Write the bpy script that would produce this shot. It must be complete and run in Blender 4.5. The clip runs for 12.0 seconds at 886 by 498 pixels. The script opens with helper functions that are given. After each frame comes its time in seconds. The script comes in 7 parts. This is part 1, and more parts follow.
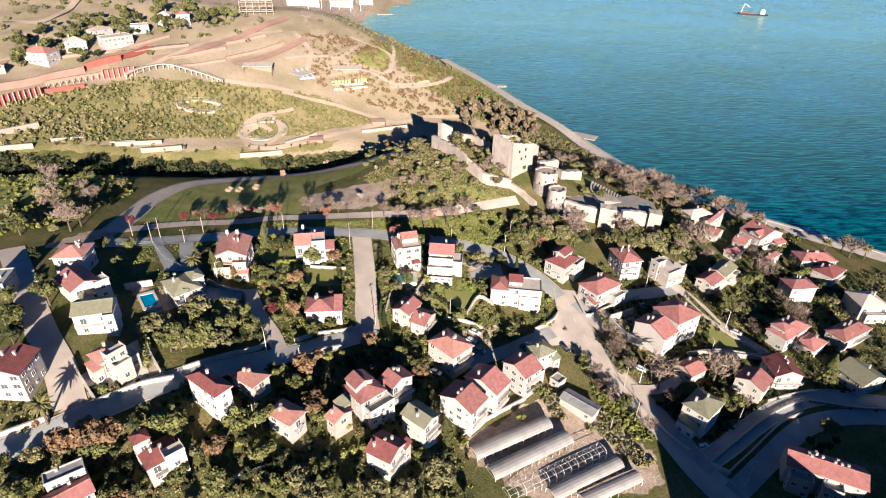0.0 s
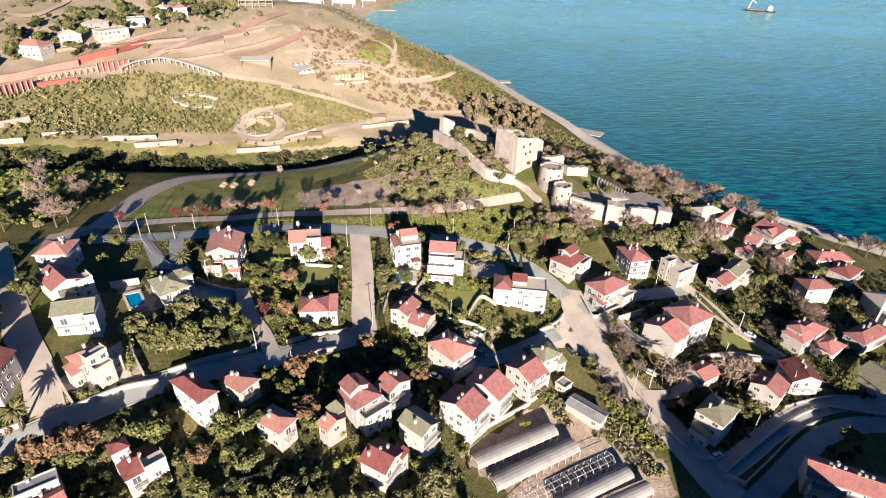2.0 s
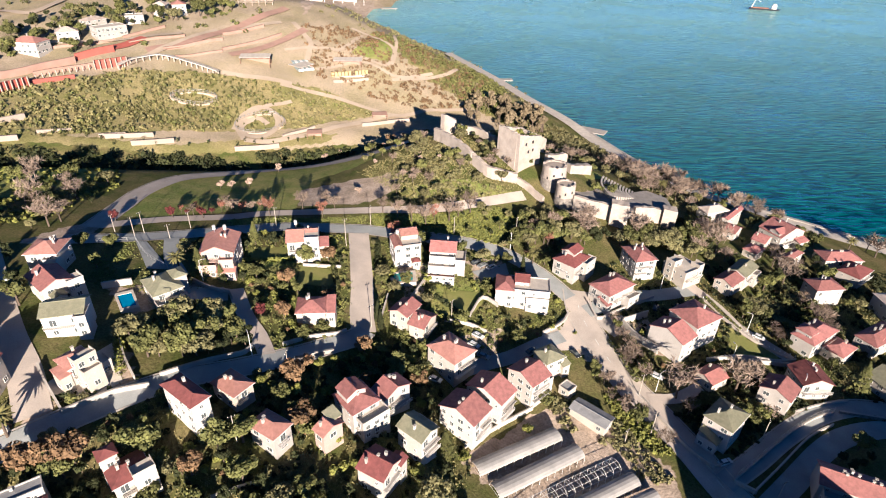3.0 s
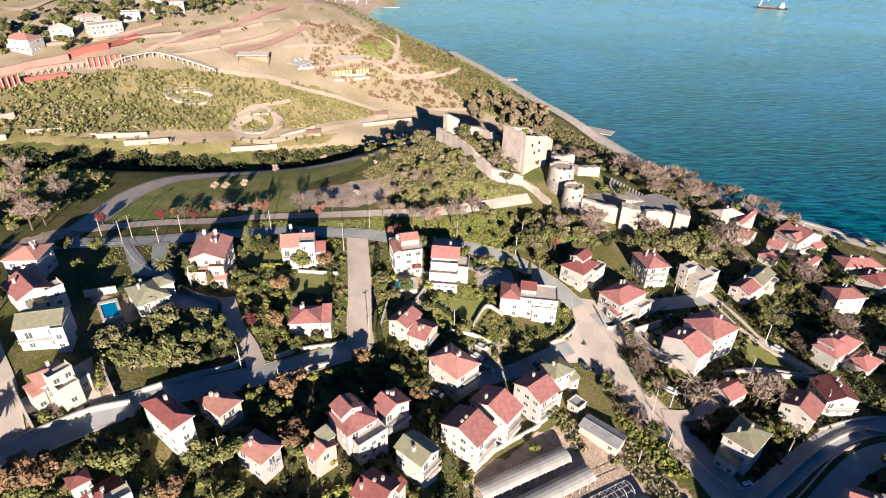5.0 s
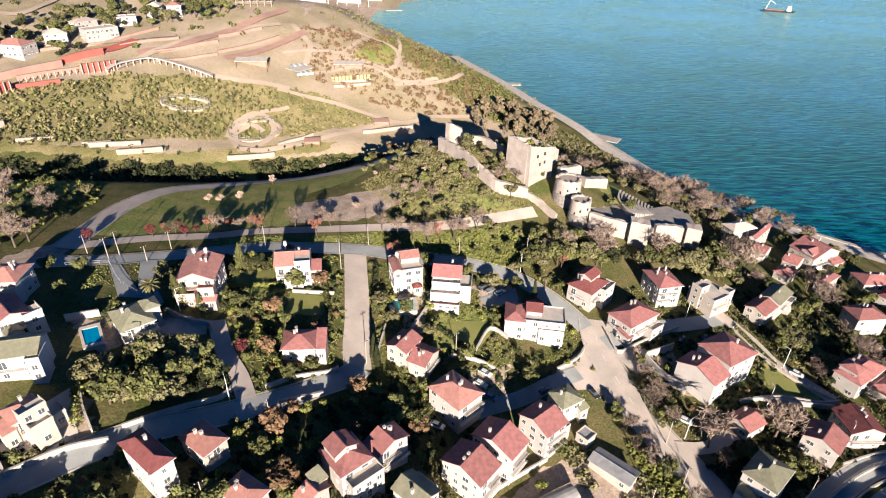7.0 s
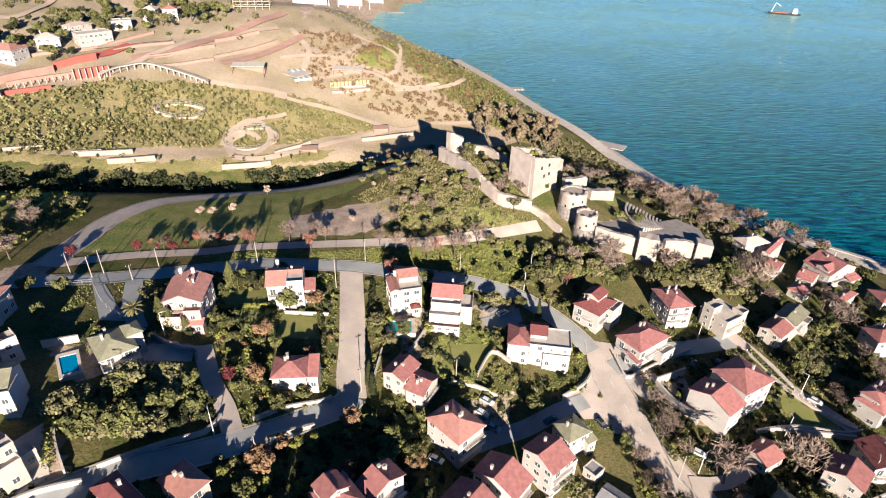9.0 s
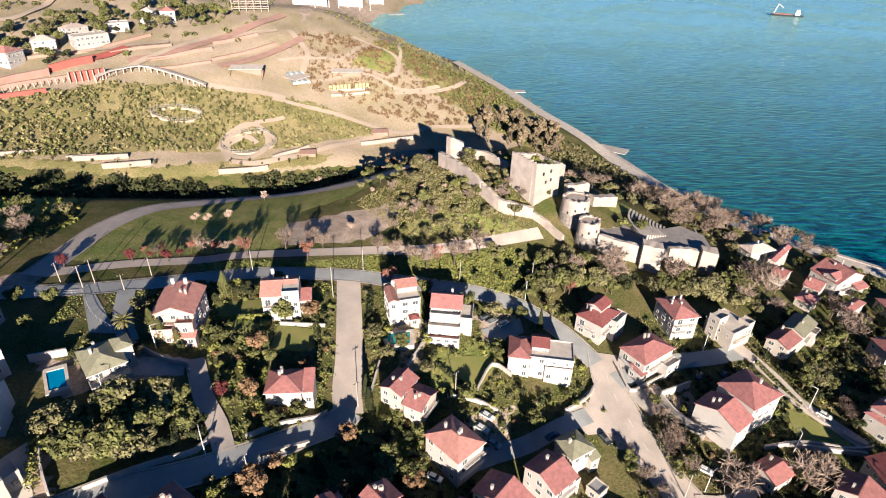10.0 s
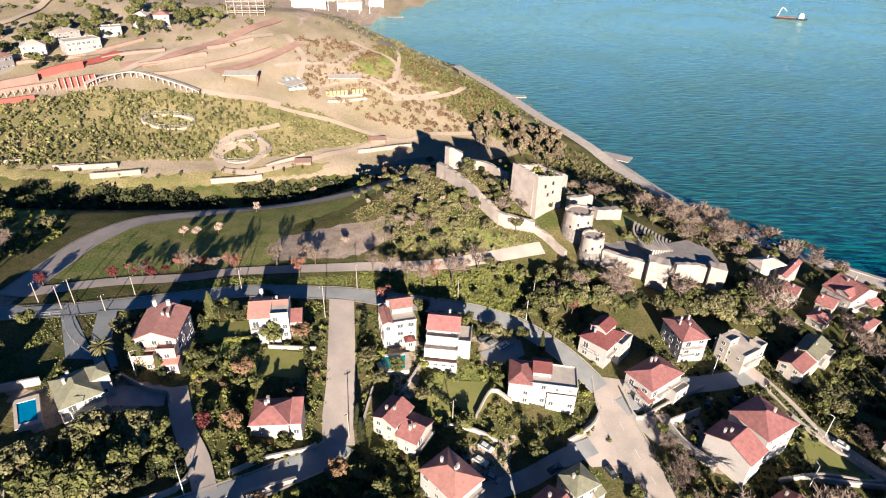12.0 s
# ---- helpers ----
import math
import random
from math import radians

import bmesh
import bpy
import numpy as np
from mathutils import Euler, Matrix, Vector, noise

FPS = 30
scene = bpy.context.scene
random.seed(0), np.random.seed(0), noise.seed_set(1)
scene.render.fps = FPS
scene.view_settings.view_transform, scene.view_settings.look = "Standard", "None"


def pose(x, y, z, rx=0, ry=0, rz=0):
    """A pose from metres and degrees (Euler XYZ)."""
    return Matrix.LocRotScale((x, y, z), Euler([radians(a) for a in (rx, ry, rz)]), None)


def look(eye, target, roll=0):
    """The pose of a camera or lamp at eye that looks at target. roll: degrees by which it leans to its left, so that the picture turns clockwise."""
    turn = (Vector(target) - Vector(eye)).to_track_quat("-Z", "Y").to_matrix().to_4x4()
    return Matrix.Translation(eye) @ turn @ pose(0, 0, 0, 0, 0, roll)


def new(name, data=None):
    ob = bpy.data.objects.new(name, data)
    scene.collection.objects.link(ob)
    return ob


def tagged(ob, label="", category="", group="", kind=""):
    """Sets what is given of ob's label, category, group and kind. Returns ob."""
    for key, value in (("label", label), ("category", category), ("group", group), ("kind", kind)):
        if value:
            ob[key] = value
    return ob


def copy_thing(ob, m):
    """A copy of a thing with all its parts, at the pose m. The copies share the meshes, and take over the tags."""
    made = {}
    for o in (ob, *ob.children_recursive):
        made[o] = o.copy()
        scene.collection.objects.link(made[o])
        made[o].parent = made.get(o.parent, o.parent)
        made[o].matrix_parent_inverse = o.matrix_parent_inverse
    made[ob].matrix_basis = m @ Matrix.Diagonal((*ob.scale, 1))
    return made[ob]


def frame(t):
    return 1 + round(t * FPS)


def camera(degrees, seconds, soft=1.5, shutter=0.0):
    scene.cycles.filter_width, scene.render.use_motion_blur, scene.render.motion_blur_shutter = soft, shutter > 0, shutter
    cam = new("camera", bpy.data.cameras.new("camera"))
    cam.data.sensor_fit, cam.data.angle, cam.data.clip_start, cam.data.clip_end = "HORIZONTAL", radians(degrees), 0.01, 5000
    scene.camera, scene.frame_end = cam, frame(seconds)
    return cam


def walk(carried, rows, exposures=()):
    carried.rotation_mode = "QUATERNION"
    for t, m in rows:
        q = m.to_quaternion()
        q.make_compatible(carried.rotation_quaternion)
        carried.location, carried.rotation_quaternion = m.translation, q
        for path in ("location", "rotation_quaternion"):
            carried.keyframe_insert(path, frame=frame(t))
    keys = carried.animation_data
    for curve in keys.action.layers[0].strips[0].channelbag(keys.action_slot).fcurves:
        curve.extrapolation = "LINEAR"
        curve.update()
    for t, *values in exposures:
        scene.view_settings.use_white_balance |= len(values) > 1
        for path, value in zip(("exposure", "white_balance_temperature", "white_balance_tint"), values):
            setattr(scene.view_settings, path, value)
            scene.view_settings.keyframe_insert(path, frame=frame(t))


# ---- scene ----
cam = camera(75.0, 12.0, soft=1.1)
METRES, EYE, TILT, LEAN, TURN = 62.0, 146.0, -31.0, -1.5, 0.0
ROWS = [
    (0.0, 0.0, 0.0, 0.0, 0.0, 0.0, -0.0),
    (0.5, 0.0039, 0.0359, -0.0033, 0.08, -0.01, -0.03),
    (1.0, 0.0084, 0.0725, -0.0053, 0.17, -0.04, -0.08),
    (1.5, 0.0117, 0.11, -0.007, 0.25, -0.05, -0.11),
    (2.0, 0.0148, 0.1481, -0.0084, 0.32, -0.08, -0.14),
    (2.5, 0.0181, 0.1877, -0.0079, 0.41, -0.1, -0.17),
    (3.0, 0.0199, 0.2287, -0.0077, 0.49, -0.12, -0.2),
    (5.0, 0.0219, 0.3928, 0.0248, 0.77, -0.11, -0.34),
    (5.5, 0.0217, 0.4309, 0.0472, 0.83, -0.07, -0.37),
    (6.0, 0.0225, 0.4691, 0.0698, 0.89, -0.03, -0.41),
    (6.5, 0.0229, 0.5072, 0.0933, 0.96, -0.0, -0.44),
    (7.0, 0.024, 0.5449, 0.1173, 1.02, 0.04, -0.48),
    (9.0, 0.0311, 0.6925, 0.2109, 1.21, 0.13, -0.61),
    (9.5, 0.0333, 0.729, 0.2338, 1.25, 0.17, -0.64),
    (10.0, 0.0366, 0.7646, 0.2562, 1.29, 0.19, -0.67),
    (10.5, 0.0388, 0.8, 0.2779, 1.31, 0.22, -0.69),
    (11.0, 0.0421, 0.835, 0.2997, 1.33, 0.26, -0.71),
    (11.5, 0.046, 0.8692, 0.3214, 1.35, 0.3, -0.75),
    (12.0, 0.0501, 0.9023, 0.3426, 1.36, 0.33, -0.76),
]
walk(cam, [(t, pose(0, 0, EYE, TILT, LEAN, TURN) @ pose(METRES * x, METRES * y, METRES * z, 90 + pitch, roll, yaw)) for t, x, y, z, yaw, pitch, roll in ROWS], exposures=[(0.0, 1.9, 4660, -16), (12.0, 1.9, 4660, -16)])

# ---- world and sun: low winter sun behind the camera, a little to its right ----
SUN_EL, SUN_AZ = 15.5, 10.5            # degrees; azimuth east of south (-y)
world = bpy.data.worlds.new("sky")
scene.world = world
world.use_nodes = True
wn = world.node_tree.nodes
wl = world.node_tree.links
wn.clear()
sky = wn.new("ShaderNodeTexSky")
sky.sky_type = 'NISHITA'
sky.sun_disc = False
sky.sun_elevation = radians(SUN_EL)
sky.sun_rotation = radians(180 - SUN_AZ)
sky.air_density, sky.dust_density, sky.ozone_density = 0.2, 0.0, 4.0
bg = wn.new("ShaderNodeBackground")
bg.inputs[1].default_value = 0.05
wo = wn.new("ShaderNodeOutputWorld")
wl.new(sky.outputs[0], bg.inputs[0])
wl.new(bg.outputs[0], wo.inputs[0])
sun_data = bpy.data.lights.new("sun", 'SUN')
sun_data.energy = 5.0
sun_data.angle = radians(0.53)
sun_data.color = (1.0, 0.615, 0.43)
sun = new("sun", sun_data)
se, sa = radians(SUN_EL), radians(SUN_AZ)
SUN_FROM = Vector((math.cos(se) * math.sin(sa), -math.cos(se) * math.cos(sa), math.sin(se)))
sun.matrix_world = look(SUN_FROM * 400, (0, 0, 0))

# ---- materials ----
def mat(name, col, col2=None, rough=0.85, scale=0.6, bump=0.25, fine=6.0, metal=0.0, island=0.0, per_object=0.0, spec=0.3):
    """Two-scale mottled surface in metres; island and per_object shift the brightness of leaves, tiles or whole copies."""
    m = bpy.data.materials.new(name)
    m.use_nodes = True
    n, l = m.node_tree.nodes, m.node_tree.links
    b = n["Principled BSDF"]
    b.inputs["Roughness"].default_value = rough
    b.inputs["Metallic"].default_value = metal
    b.inputs["Specular IOR Level"].default_value = spec
    col2 = col2 or tuple(c * 0.72 for c in col)
    tc = n.new("ShaderNodeTexCoord")
    a = n.new("ShaderNodeTexNoise")
    a.inputs["Scale"].default_value, a.inputs["Detail"].default_value = scale, 5
    f = n.new("ShaderNodeTexNoise")
    f.inputs["Scale"].default_value, f.inputs["Detail"].default_value = fine, 3
    l.new(tc.outputs["Object"], a.inputs["Vector"])
    l.new(tc.outputs["Object"], f.inputs["Vector"])
    r = n.new("ShaderNodeMapRange")
    r.inputs[1].default_value, r.inputs[2].default_value = 0.32, 0.68
    l.new(a.outputs["Fac"], r.inputs[0])
    mx = n.new("ShaderNodeMix")
    mx.data_type = 'RGBA'
    mx.inputs[6].default_value, mx.inputs[7].default_value = (*col, 1), (*col2, 1)
    l.new(r.outputs[0], mx.inputs[0])
    hs = n.new("ShaderNodeHueSaturation")
    l.new(mx.outputs[2], hs.inputs["Color"])
    val = n.new("ShaderNodeMapRange")
    val.inputs[3].default_value, val.inputs[4].default_value = 0.8, 1.2
    l.new(f.outputs["Fac"], val.inputs[0])
    last = val.outputs[0]
    for amount, kind, out in ((island, "ShaderNodeNewGeometry", "Random Per Island"), (per_object, "ShaderNodeObjectInfo", "Random")):
        if amount:
            g = n.new(kind)
            q = n.new("ShaderNodeMapRange")
            q.inputs[3].default_value, q.inputs[4].default_value = 1 - amount, 1 + amount
            l.new(g.outputs[out], q.inputs[0])
            mu = n.new("ShaderNodeMath")
            mu.operation = 'MULTIPLY'
            l.new(last, mu.inputs[0])
            l.new(q.outputs[0], mu.inputs[1])
            last = mu.outputs[0]
    l.new(last, hs.inputs["Value"])
    l.new(hs.outputs[0], b.inputs["Base Color"])
    if bump:
        bp = n.new("ShaderNodeBump")
        bp.inputs["Strength"].default_value, bp.inputs["Distance"].default_value = bump, 0.06
        l.new(f.outputs["Fac"], bp.inputs["Height"])
        l.new(bp.outputs[0], b.inputs["Normal"])
    return m


def tiled(name, col, col2):
    """Roof tiles: rows across the slope and ridges down it, with weathering."""
    m = mat(name, col, col2, rough=0.8, scale=0.9, fine=9, bump=0.0, per_object=0.18)
    n, l = m.node_tree.nodes, m.node_tree.links
    tc = n.new("ShaderNodeTexCoord")
    wv = []
    for axis in 'XYZ':
        w = n.new("ShaderNodeTexWave")
        w.bands_direction = axis
        w.inputs["Scale"].default_value = 2.6 if axis != 'Z' else 4.0
        w.inputs["Distortion"].default_value = 0.4
        l.new(tc.outputs["Object"], w.inputs["Vector"])
        wv.append(w)
    s1 = n.new("ShaderNodeMath")
    l.new(wv[0].outputs["Fac"], s1.inputs[0])
    l.new(wv[1].outputs["Fac"], s1.inputs[1])
    s2 = n.new("ShaderNodeMath")
    l.new(s1.outputs[0], s2.inputs[0])
    l.new(wv[2].outputs["Fac"], s2.inputs[1])
    bp = n.new("ShaderNodeBump")
    bp.inputs["Strength"].default_value, bp.inputs["Distance"].default_value = 0.35, 0.05
    l.new(s2.outputs[0], bp.inputs["Height"])
    l.new(bp.outputs[0], n["Principled BSDF"].inputs["Normal"])
    return m


WALL = {
    "white": mat("white_render", (0.40, 0.375, 0.35), (0.33, 0.31, 0.285), scale=0.25, fine=3, bump=0.1, per_object=0.06),
    "bright": mat("white_paint", (0.47, 0.44, 0.41), (0.40, 0.375, 0.345), scale=0.25, fine=3, bump=0.1, per_object=0.05),
    "cream": mat("cream_render", (0.44, 0.4, 0.35), (0.36, 0.325, 0.28), scale=0.25, fine=3, bump=0.1, per_object=0.08),
    "pink": mat("pink_render", (0.42, 0.33, 0.29), (0.37, 0.28, 0.245), scale=0.25, fine=3, bump=0.1, per_object=0.06),
}
ROOF = {
    "red": tiled("red_tiles", (0.34, 0.155, 0.143), (0.23, 0.108, 0.1)),
    "maroon": tiled("maroon_tiles", (0.21, 0.075, 0.07), (0.14, 0.052, 0.05)),
    "pink": tiled("faded_tiles", (0.40, 0.21, 0.175), (0.30, 0.155, 0.128)),
    "olive": tiled("green_tiles", (0.25, 0.24, 0.165), (0.18, 0.18, 0.12)),
    "grey": mat("roof_felt", (0.30, 0.30, 0.30), (0.20, 0.20, 0.21), scale=0.5),
    "pale": mat("roof_screed", (0.55, 0.50, 0.43), (0.42, 0.38, 0.33), scale=0.4),
    "white": tiled("pale_tiles", (0.5, 0.42, 0.36), (0.42, 0.36, 0.31)),
}
PANE = mat("window_glass", (0.085, 0.095, 0.10), rough=0.08, bump=0, spec=0.7)
FRAME = mat("white_frame", (0.75, 0.73, 0.70), rough=0.5, bump=0)
# railings and crossarms; also the painted darkness of castle openings
METAL_AND_HOLES = mat("dark_metal_and_holes", (0.05, 0.05, 0.055), rough=0.5, bump=0, metal=0.4)
STEEL = mat("galvanised_steel", (0.55, 0.55, 0.55), rough=0.4, bump=0.05, metal=0.7)
CONCRETE = mat("concrete", (0.46, 0.42, 0.37), (0.34, 0.31, 0.28), scale=0.3)
# castle yard paving, darkened in its colour to imitate the shade lying there
PAVING = mat("shade_toned_paving", (0.27, 0.25, 0.23), (0.19, 0.178, 0.165), scale=0.35, fine=4)
POLE = mat("pole_concrete", (0.40, 0.36, 0.31), (0.32, 0.29, 0.25), scale=1.0)
ASPHALT = mat("worn_asphalt", (0.335, 0.345, 0.34), (0.245, 0.255, 0.25), scale=0.15, fine=4, rough=0.9)
PALEROAD = mat("dusty_asphalt", (0.50, 0.435, 0.375), (0.36, 0.32, 0.28), scale=0.12, fine=3, rough=0.92)
PAINT = mat("road_paint", (0.6, 0.6, 0.58), scale=2)
STONE = mat("castle_stone", (0.39, 0.34, 0.295), (0.30, 0.26, 0.225), scale=0.35, fine=2.2, bump=0.9)
RUBBLE = mat("rubble_masonry", (0.27, 0.245, 0.22), (0.15, 0.135, 0.12), scale=0.9, fine=3.0, bump=1.0)
WOOD = mat("weathered_wood", (0.20, 0.13, 0.085), scale=1.2)
BARK = mat("bark", (0.11, 0.085, 0.065), scale=2, per_object=0.2)
TWIG = mat("bare_twigs", (0.27, 0.21, 0.165), (0.19, 0.15, 0.118), scale=0.5, bump=0, island=0.3, per_object=0.2)
TWIG_RED = mat("red_twigs", (0.28, 0.13, 0.09), (0.2, 0.1, 0.07), scale=0.5, bump=0, island=0.3, per_object=0.2)
LEAF = {
    "olive": mat("olive_leaves", (0.14, 0.142, 0.044), (0.085, 0.09, 0.028), scale=0.4, bump=0, island=0.3, per_object=0.3),
    "lime": mat("lime_leaves", (0.20, 0.205, 0.046), (0.13, 0.137, 0.032), scale=0.4, bump=0, island=0.28, per_object=0.2),
    "dark": mat("dark_leaves", (0.052, 0.058, 0.02), (0.023, 0.029, 0.01), scale=0.4, bump=0, island=0.28, per_object=0.25),
    "brown": mat("russet_leaves", (0.19, 0.125, 0.065), (0.135, 0.085, 0.045), scale=0.4, bump=0, island=0.28, per_object=0.25),
    "grey": mat("grey_green_leaves", (0.195, 0.18, 0.082), (0.12, 0.115, 0.05), scale=0.4, bump=0, island=0.28, per_object=0.25),
    "palm": mat("palm_fronds", (0.16, 0.15, 0.05), (0.11, 0.10, 0.04), scale=0.6, bump=0, island=0.35),
    "dry": mat("dry_scrub", (0.235, 0.21, 0.092), (0.175, 0.16, 0.066), scale=0.06, bump=0, island=0.16),
    "bloom": mat("white_blossom", (0.4, 0.31, 0.25), (0.3, 0.23, 0.18), scale=0.6, bump=0, island=0.25, per_object=0.15),
    "dun": mat("dun_leaves", (0.215, 0.172, 0.108), (0.14, 0.115, 0.07), scale=0.4, bump=0, island=0.2, per_object=0.25),
    "grass": mat("grass_blades", (0.185, 0.195, 0.055), (0.125, 0.14, 0.038), scale=0.08, bump=0, island=0.2),
    "plum": mat("plum_leaves", (0.12, 0.03, 0.03), (0.08, 0.02, 0.022), scale=0.6, bump=0, island=0.28),
}
TURQUOISE = mat("turquoise_pool_water", (0.02, 0.30, 0.30), (0.015, 0.22, 0.23), rough=0.08, scale=0.6, bump=0.1)
GRASS = mat("mown_grass", (0.16, 0.175, 0.045), (0.21, 0.20, 0.065), scale=0.22, fine=2.5, bump=0.4)
POOL = mat("pool_water", (0.02, 0.22, 0.42), (0.02, 0.18, 0.36), rough=0.08, scale=0.6, bump=0.1)
TERRACE = mat("terrace_render", (0.385, 0.32, 0.27), (0.31, 0.262, 0.22), scale=0.15)

# ---- building blocks ----
class Mesh:
    """Collects boxes, sheets and tubes of one part."""
    def __init__(self):
        self.v, self.f = [], []

    def poly(self, pts):
        i = len(self.v)
        self.v += [tuple(p) for p in pts]
        self.f.append(tuple(range(i, i + len(pts))))
        return self

    def hull(self, low, high):
        """A closed solid between two rings of equal length."""
        i, n = len(self.v), len(low)
        self.v += [tuple(p) for p in low] + [tuple(p) for p in high]
        self.f.append(tuple(range(i + n - 1, i - 1, -1)))
        self.f.append(tuple(range(i + n, i + 2 * n)))
        for k in range(n):
            j = (k + 1) % n
            self.f.append((i + k, i + j, i + n + j, i + n + k))
        return self

    def box(self, x0, x1, y0, y1, z0, z1):
        return self.hull([(x0, y0, z0), (x1, y0, z0), (x1, y1, z0), (x0, y1, z0)], [(x0, y0, z1), (x1, y0, z1), (x1, y1, z1), (x0, y1, z1)])

    def tube(self, a, b, r0, r1=None, n=7):
        a, b = Vector(a), Vector(b)
        r1 = r0 if r1 is None else r1
        d = (b - a).normalized()
        u = d.orthogonal().normalized()
        w = d.cross(u)
        ring = [(u * math.cos(2 * math.pi * k / n) + w * math.sin(2 * math.pi * k / n)) for k in range(n)]
        return self.hull([a + e * r0 for e in ring], [b + e * r1 for e in ring])

    def data(self, name, material, smooth=False):
        me = bpy.data.meshes.new(name)
        me.from_pydata(self.v, [], self.f)
        me.materials.append(material)
        if smooth:
            me.polygons.foreach_set("use_smooth", [True] * len(me.polygons))
        me.update()
        return me

    def ob(self, name, material, parent=None, label="", smooth=False):
        o = new(name, self.data(name, material, smooth))
        o.parent = parent
        return tagged(o, label)


def share(name, data, parent, m, label=""):
    o = new(name, data)
    o.parent = parent
    o.matrix_basis = m
    return tagged(o, label)


# ---- the lie of the land ----
SEA = -3.0
SPOTS = np.array([(-31,214,22.5), (7,224,20.5), (-24,269,25.5), (-150,306,22), (44,250,22.5), (1,143,10.5), (74,153,5), (11,167,14), (-32,146,19.5), (128,168,3), (60,256,25), (105,240,13), (35,272,33.5), (2,310,33), (-89,158,32), (-62,113,27), (-66,88,21.5), (-35,110,22), (-9,117,15), (12,113,6), (86,112,1.5), (-65,190,26.5), (-130,402,40), (-204,370,44), (-46,369,12), (-86,338,13), (-81,392,26), (-254,420,55), (-36,467,41), (-120,255,24), (-60,299,16), (22,362,9), (6,330,18), (-125,112,35), (-400,500,70), (22,392,5.5), (48,372,4), (60,345,7)], float)          # spot heights: x, y, z
SHORE = np.array([(900, -300), (500, 60), (300, 195), (228, 252), (200, 274), (171, 297), (149, 316), (127, 358), (99, 432), (75, 485), (52, 545),
                  (10, 640), (-70, 735), (-130, 800), (-128, 850), (-104, 920), (-80, 1000), (-48, 1100), (60, 1350), (400, 1900), (900, 2600)], float)


def bend(r2):
    return 0.5 * r2 * np.log(r2 + 1e-9)


n_s = len(SPOTS)
sys_m = np.zeros((n_s + 3, n_s + 3))
sys_m[:n_s, :n_s] = bend(((SPOTS[:, None, :2] - SPOTS[None, :, :2]) ** 2).sum(-1) / 1e4) + np.eye(n_s) * 0.01
sys_m[:n_s, n_s] = 1
sys_m[:n_s, n_s + 1:] = SPOTS[:, :2] / 100
sys_m[n_s:, :n_s] = sys_m[:n_s, n_s:].T
weights = np.linalg.solve(sys_m, np.concatenate([SPOTS[:, 2], [0, 0, 0]]))


def to_shore(x, y):
    """Distance to the shore line, positive on land."""
    best, sign = np.full(x.shape, 1e9), np.ones(x.shape)
    for (ax, ay), (bx, by) in zip(SHORE[:-1], SHORE[1:]):
        dx, dy = bx - ax, by - ay
        k = np.clip(((x - ax) * dx + (y - ay) * dy) / (dx * dx + dy * dy), 0, 1)
        d = np.hypot(x - ax - k * dx, y - ay - k * dy)
        near = d < best
        sign = np.where(near, np.sign(dx * (y - ay) - dy * (x - ax)), sign)
        best = np.where(near, d, best)
    return best * sign


RAVINE = np.array([(-300, 215), (-250, 240), (-190, 268), (-150, 288), (-110, 305), (-70, 324), (-40, 342), (0, 352)], float)


def trench(x, y):
    best = np.full(x.shape, 1e9)
    for (ax, ay), (bx, by) in zip(RAVINE[:-1], RAVINE[1:]):
        dx, dy = bx - ax, by - ay
        k = np.clip(((x - ax) * dx + (y - ay) * dy) / (dx * dx + dy * dy), 0, 1)
        best = np.minimum(best, np.hypot(x - ax - k * dx, y - ay - k * dy))
    return 8.5 * np.exp(-(best / 9.5) ** 2 / 2)


def heights(x, y):
    x, y = np.atleast_1d(np.asarray(x, float)), np.atleast_1d(np.asarray(y, float))
    d = to_shore(x, y)
    cx, cy = np.clip(x, -420, 260), np.clip(y, 40, 560)
    r2 = ((cx[..., None] - SPOTS[:, 0]) ** 2 + (cy[..., None] - SPOTS[:, 1]) ** 2) / 1e4
    h = bend(r2) @ weights[:n_s] + weights[n_s] + weights[n_s + 1] * cx / 100 + weights[n_s + 2] * cy / 100
    h = np.clip(h, -1, 70)
    far = np.clip((y - 520) / 250, 0, 1)
    h = h * (1 - far) + far * (8 + np.clip((-140 - x) * 0.06, 0, 60))
    cap = 0.6 + 0.05 * np.clip(d, 0, 12) + np.maximum(d - 12, 0) * 0.47        # flat sea front below the slope
    low = np.minimum(h, cap) - 1.5 * np.log1p(np.exp(-np.abs(h - cap) / 3.0))
    hummock = 0.7 * np.sin(x * 0.11 + 1.4 * np.sin(y * 0.05)) * np.cos(y * 0.13 + np.sin(x * 0.07)) + 0.9 * np.sin(x * 0.037 + y * 0.021) * np.sin(y * 0.045 - x * 0.013)
    low = low + hummock * np.clip((y - 318) / 15, 0, 1) * np.clip((low - 4) / 10, 0, 1)
    low = low - trench(x, y)
    low = low + 25.0 * np.exp(-((y - 76) / 8.5) ** 2 / 2) * np.clip((x - 66) / 20, 0, 1) * (1 - 0.45 * np.exp(-((x - 123.9) / 8) ** 2 / 2))      # added unseen ridge that shades the lower road, with a notch for sun
    return np.where(d > 0, np.maximum(low, SEA + 1.5), SEA - 4)


def ground(x, y):
    return float(heights(x, y)[0])


def in_poly(x, y, poly):
    hit = np.zeros(x.shape, bool)
    for (ax, ay), (bx, by) in zip(poly, poly[1:] + poly[:1]):
        cross = ((ay > y) != (by > y)) & (x < (bx - ax) * (y - ay) / (by - ay + 1e-12) + ax)
        hit ^= cross
    return hit


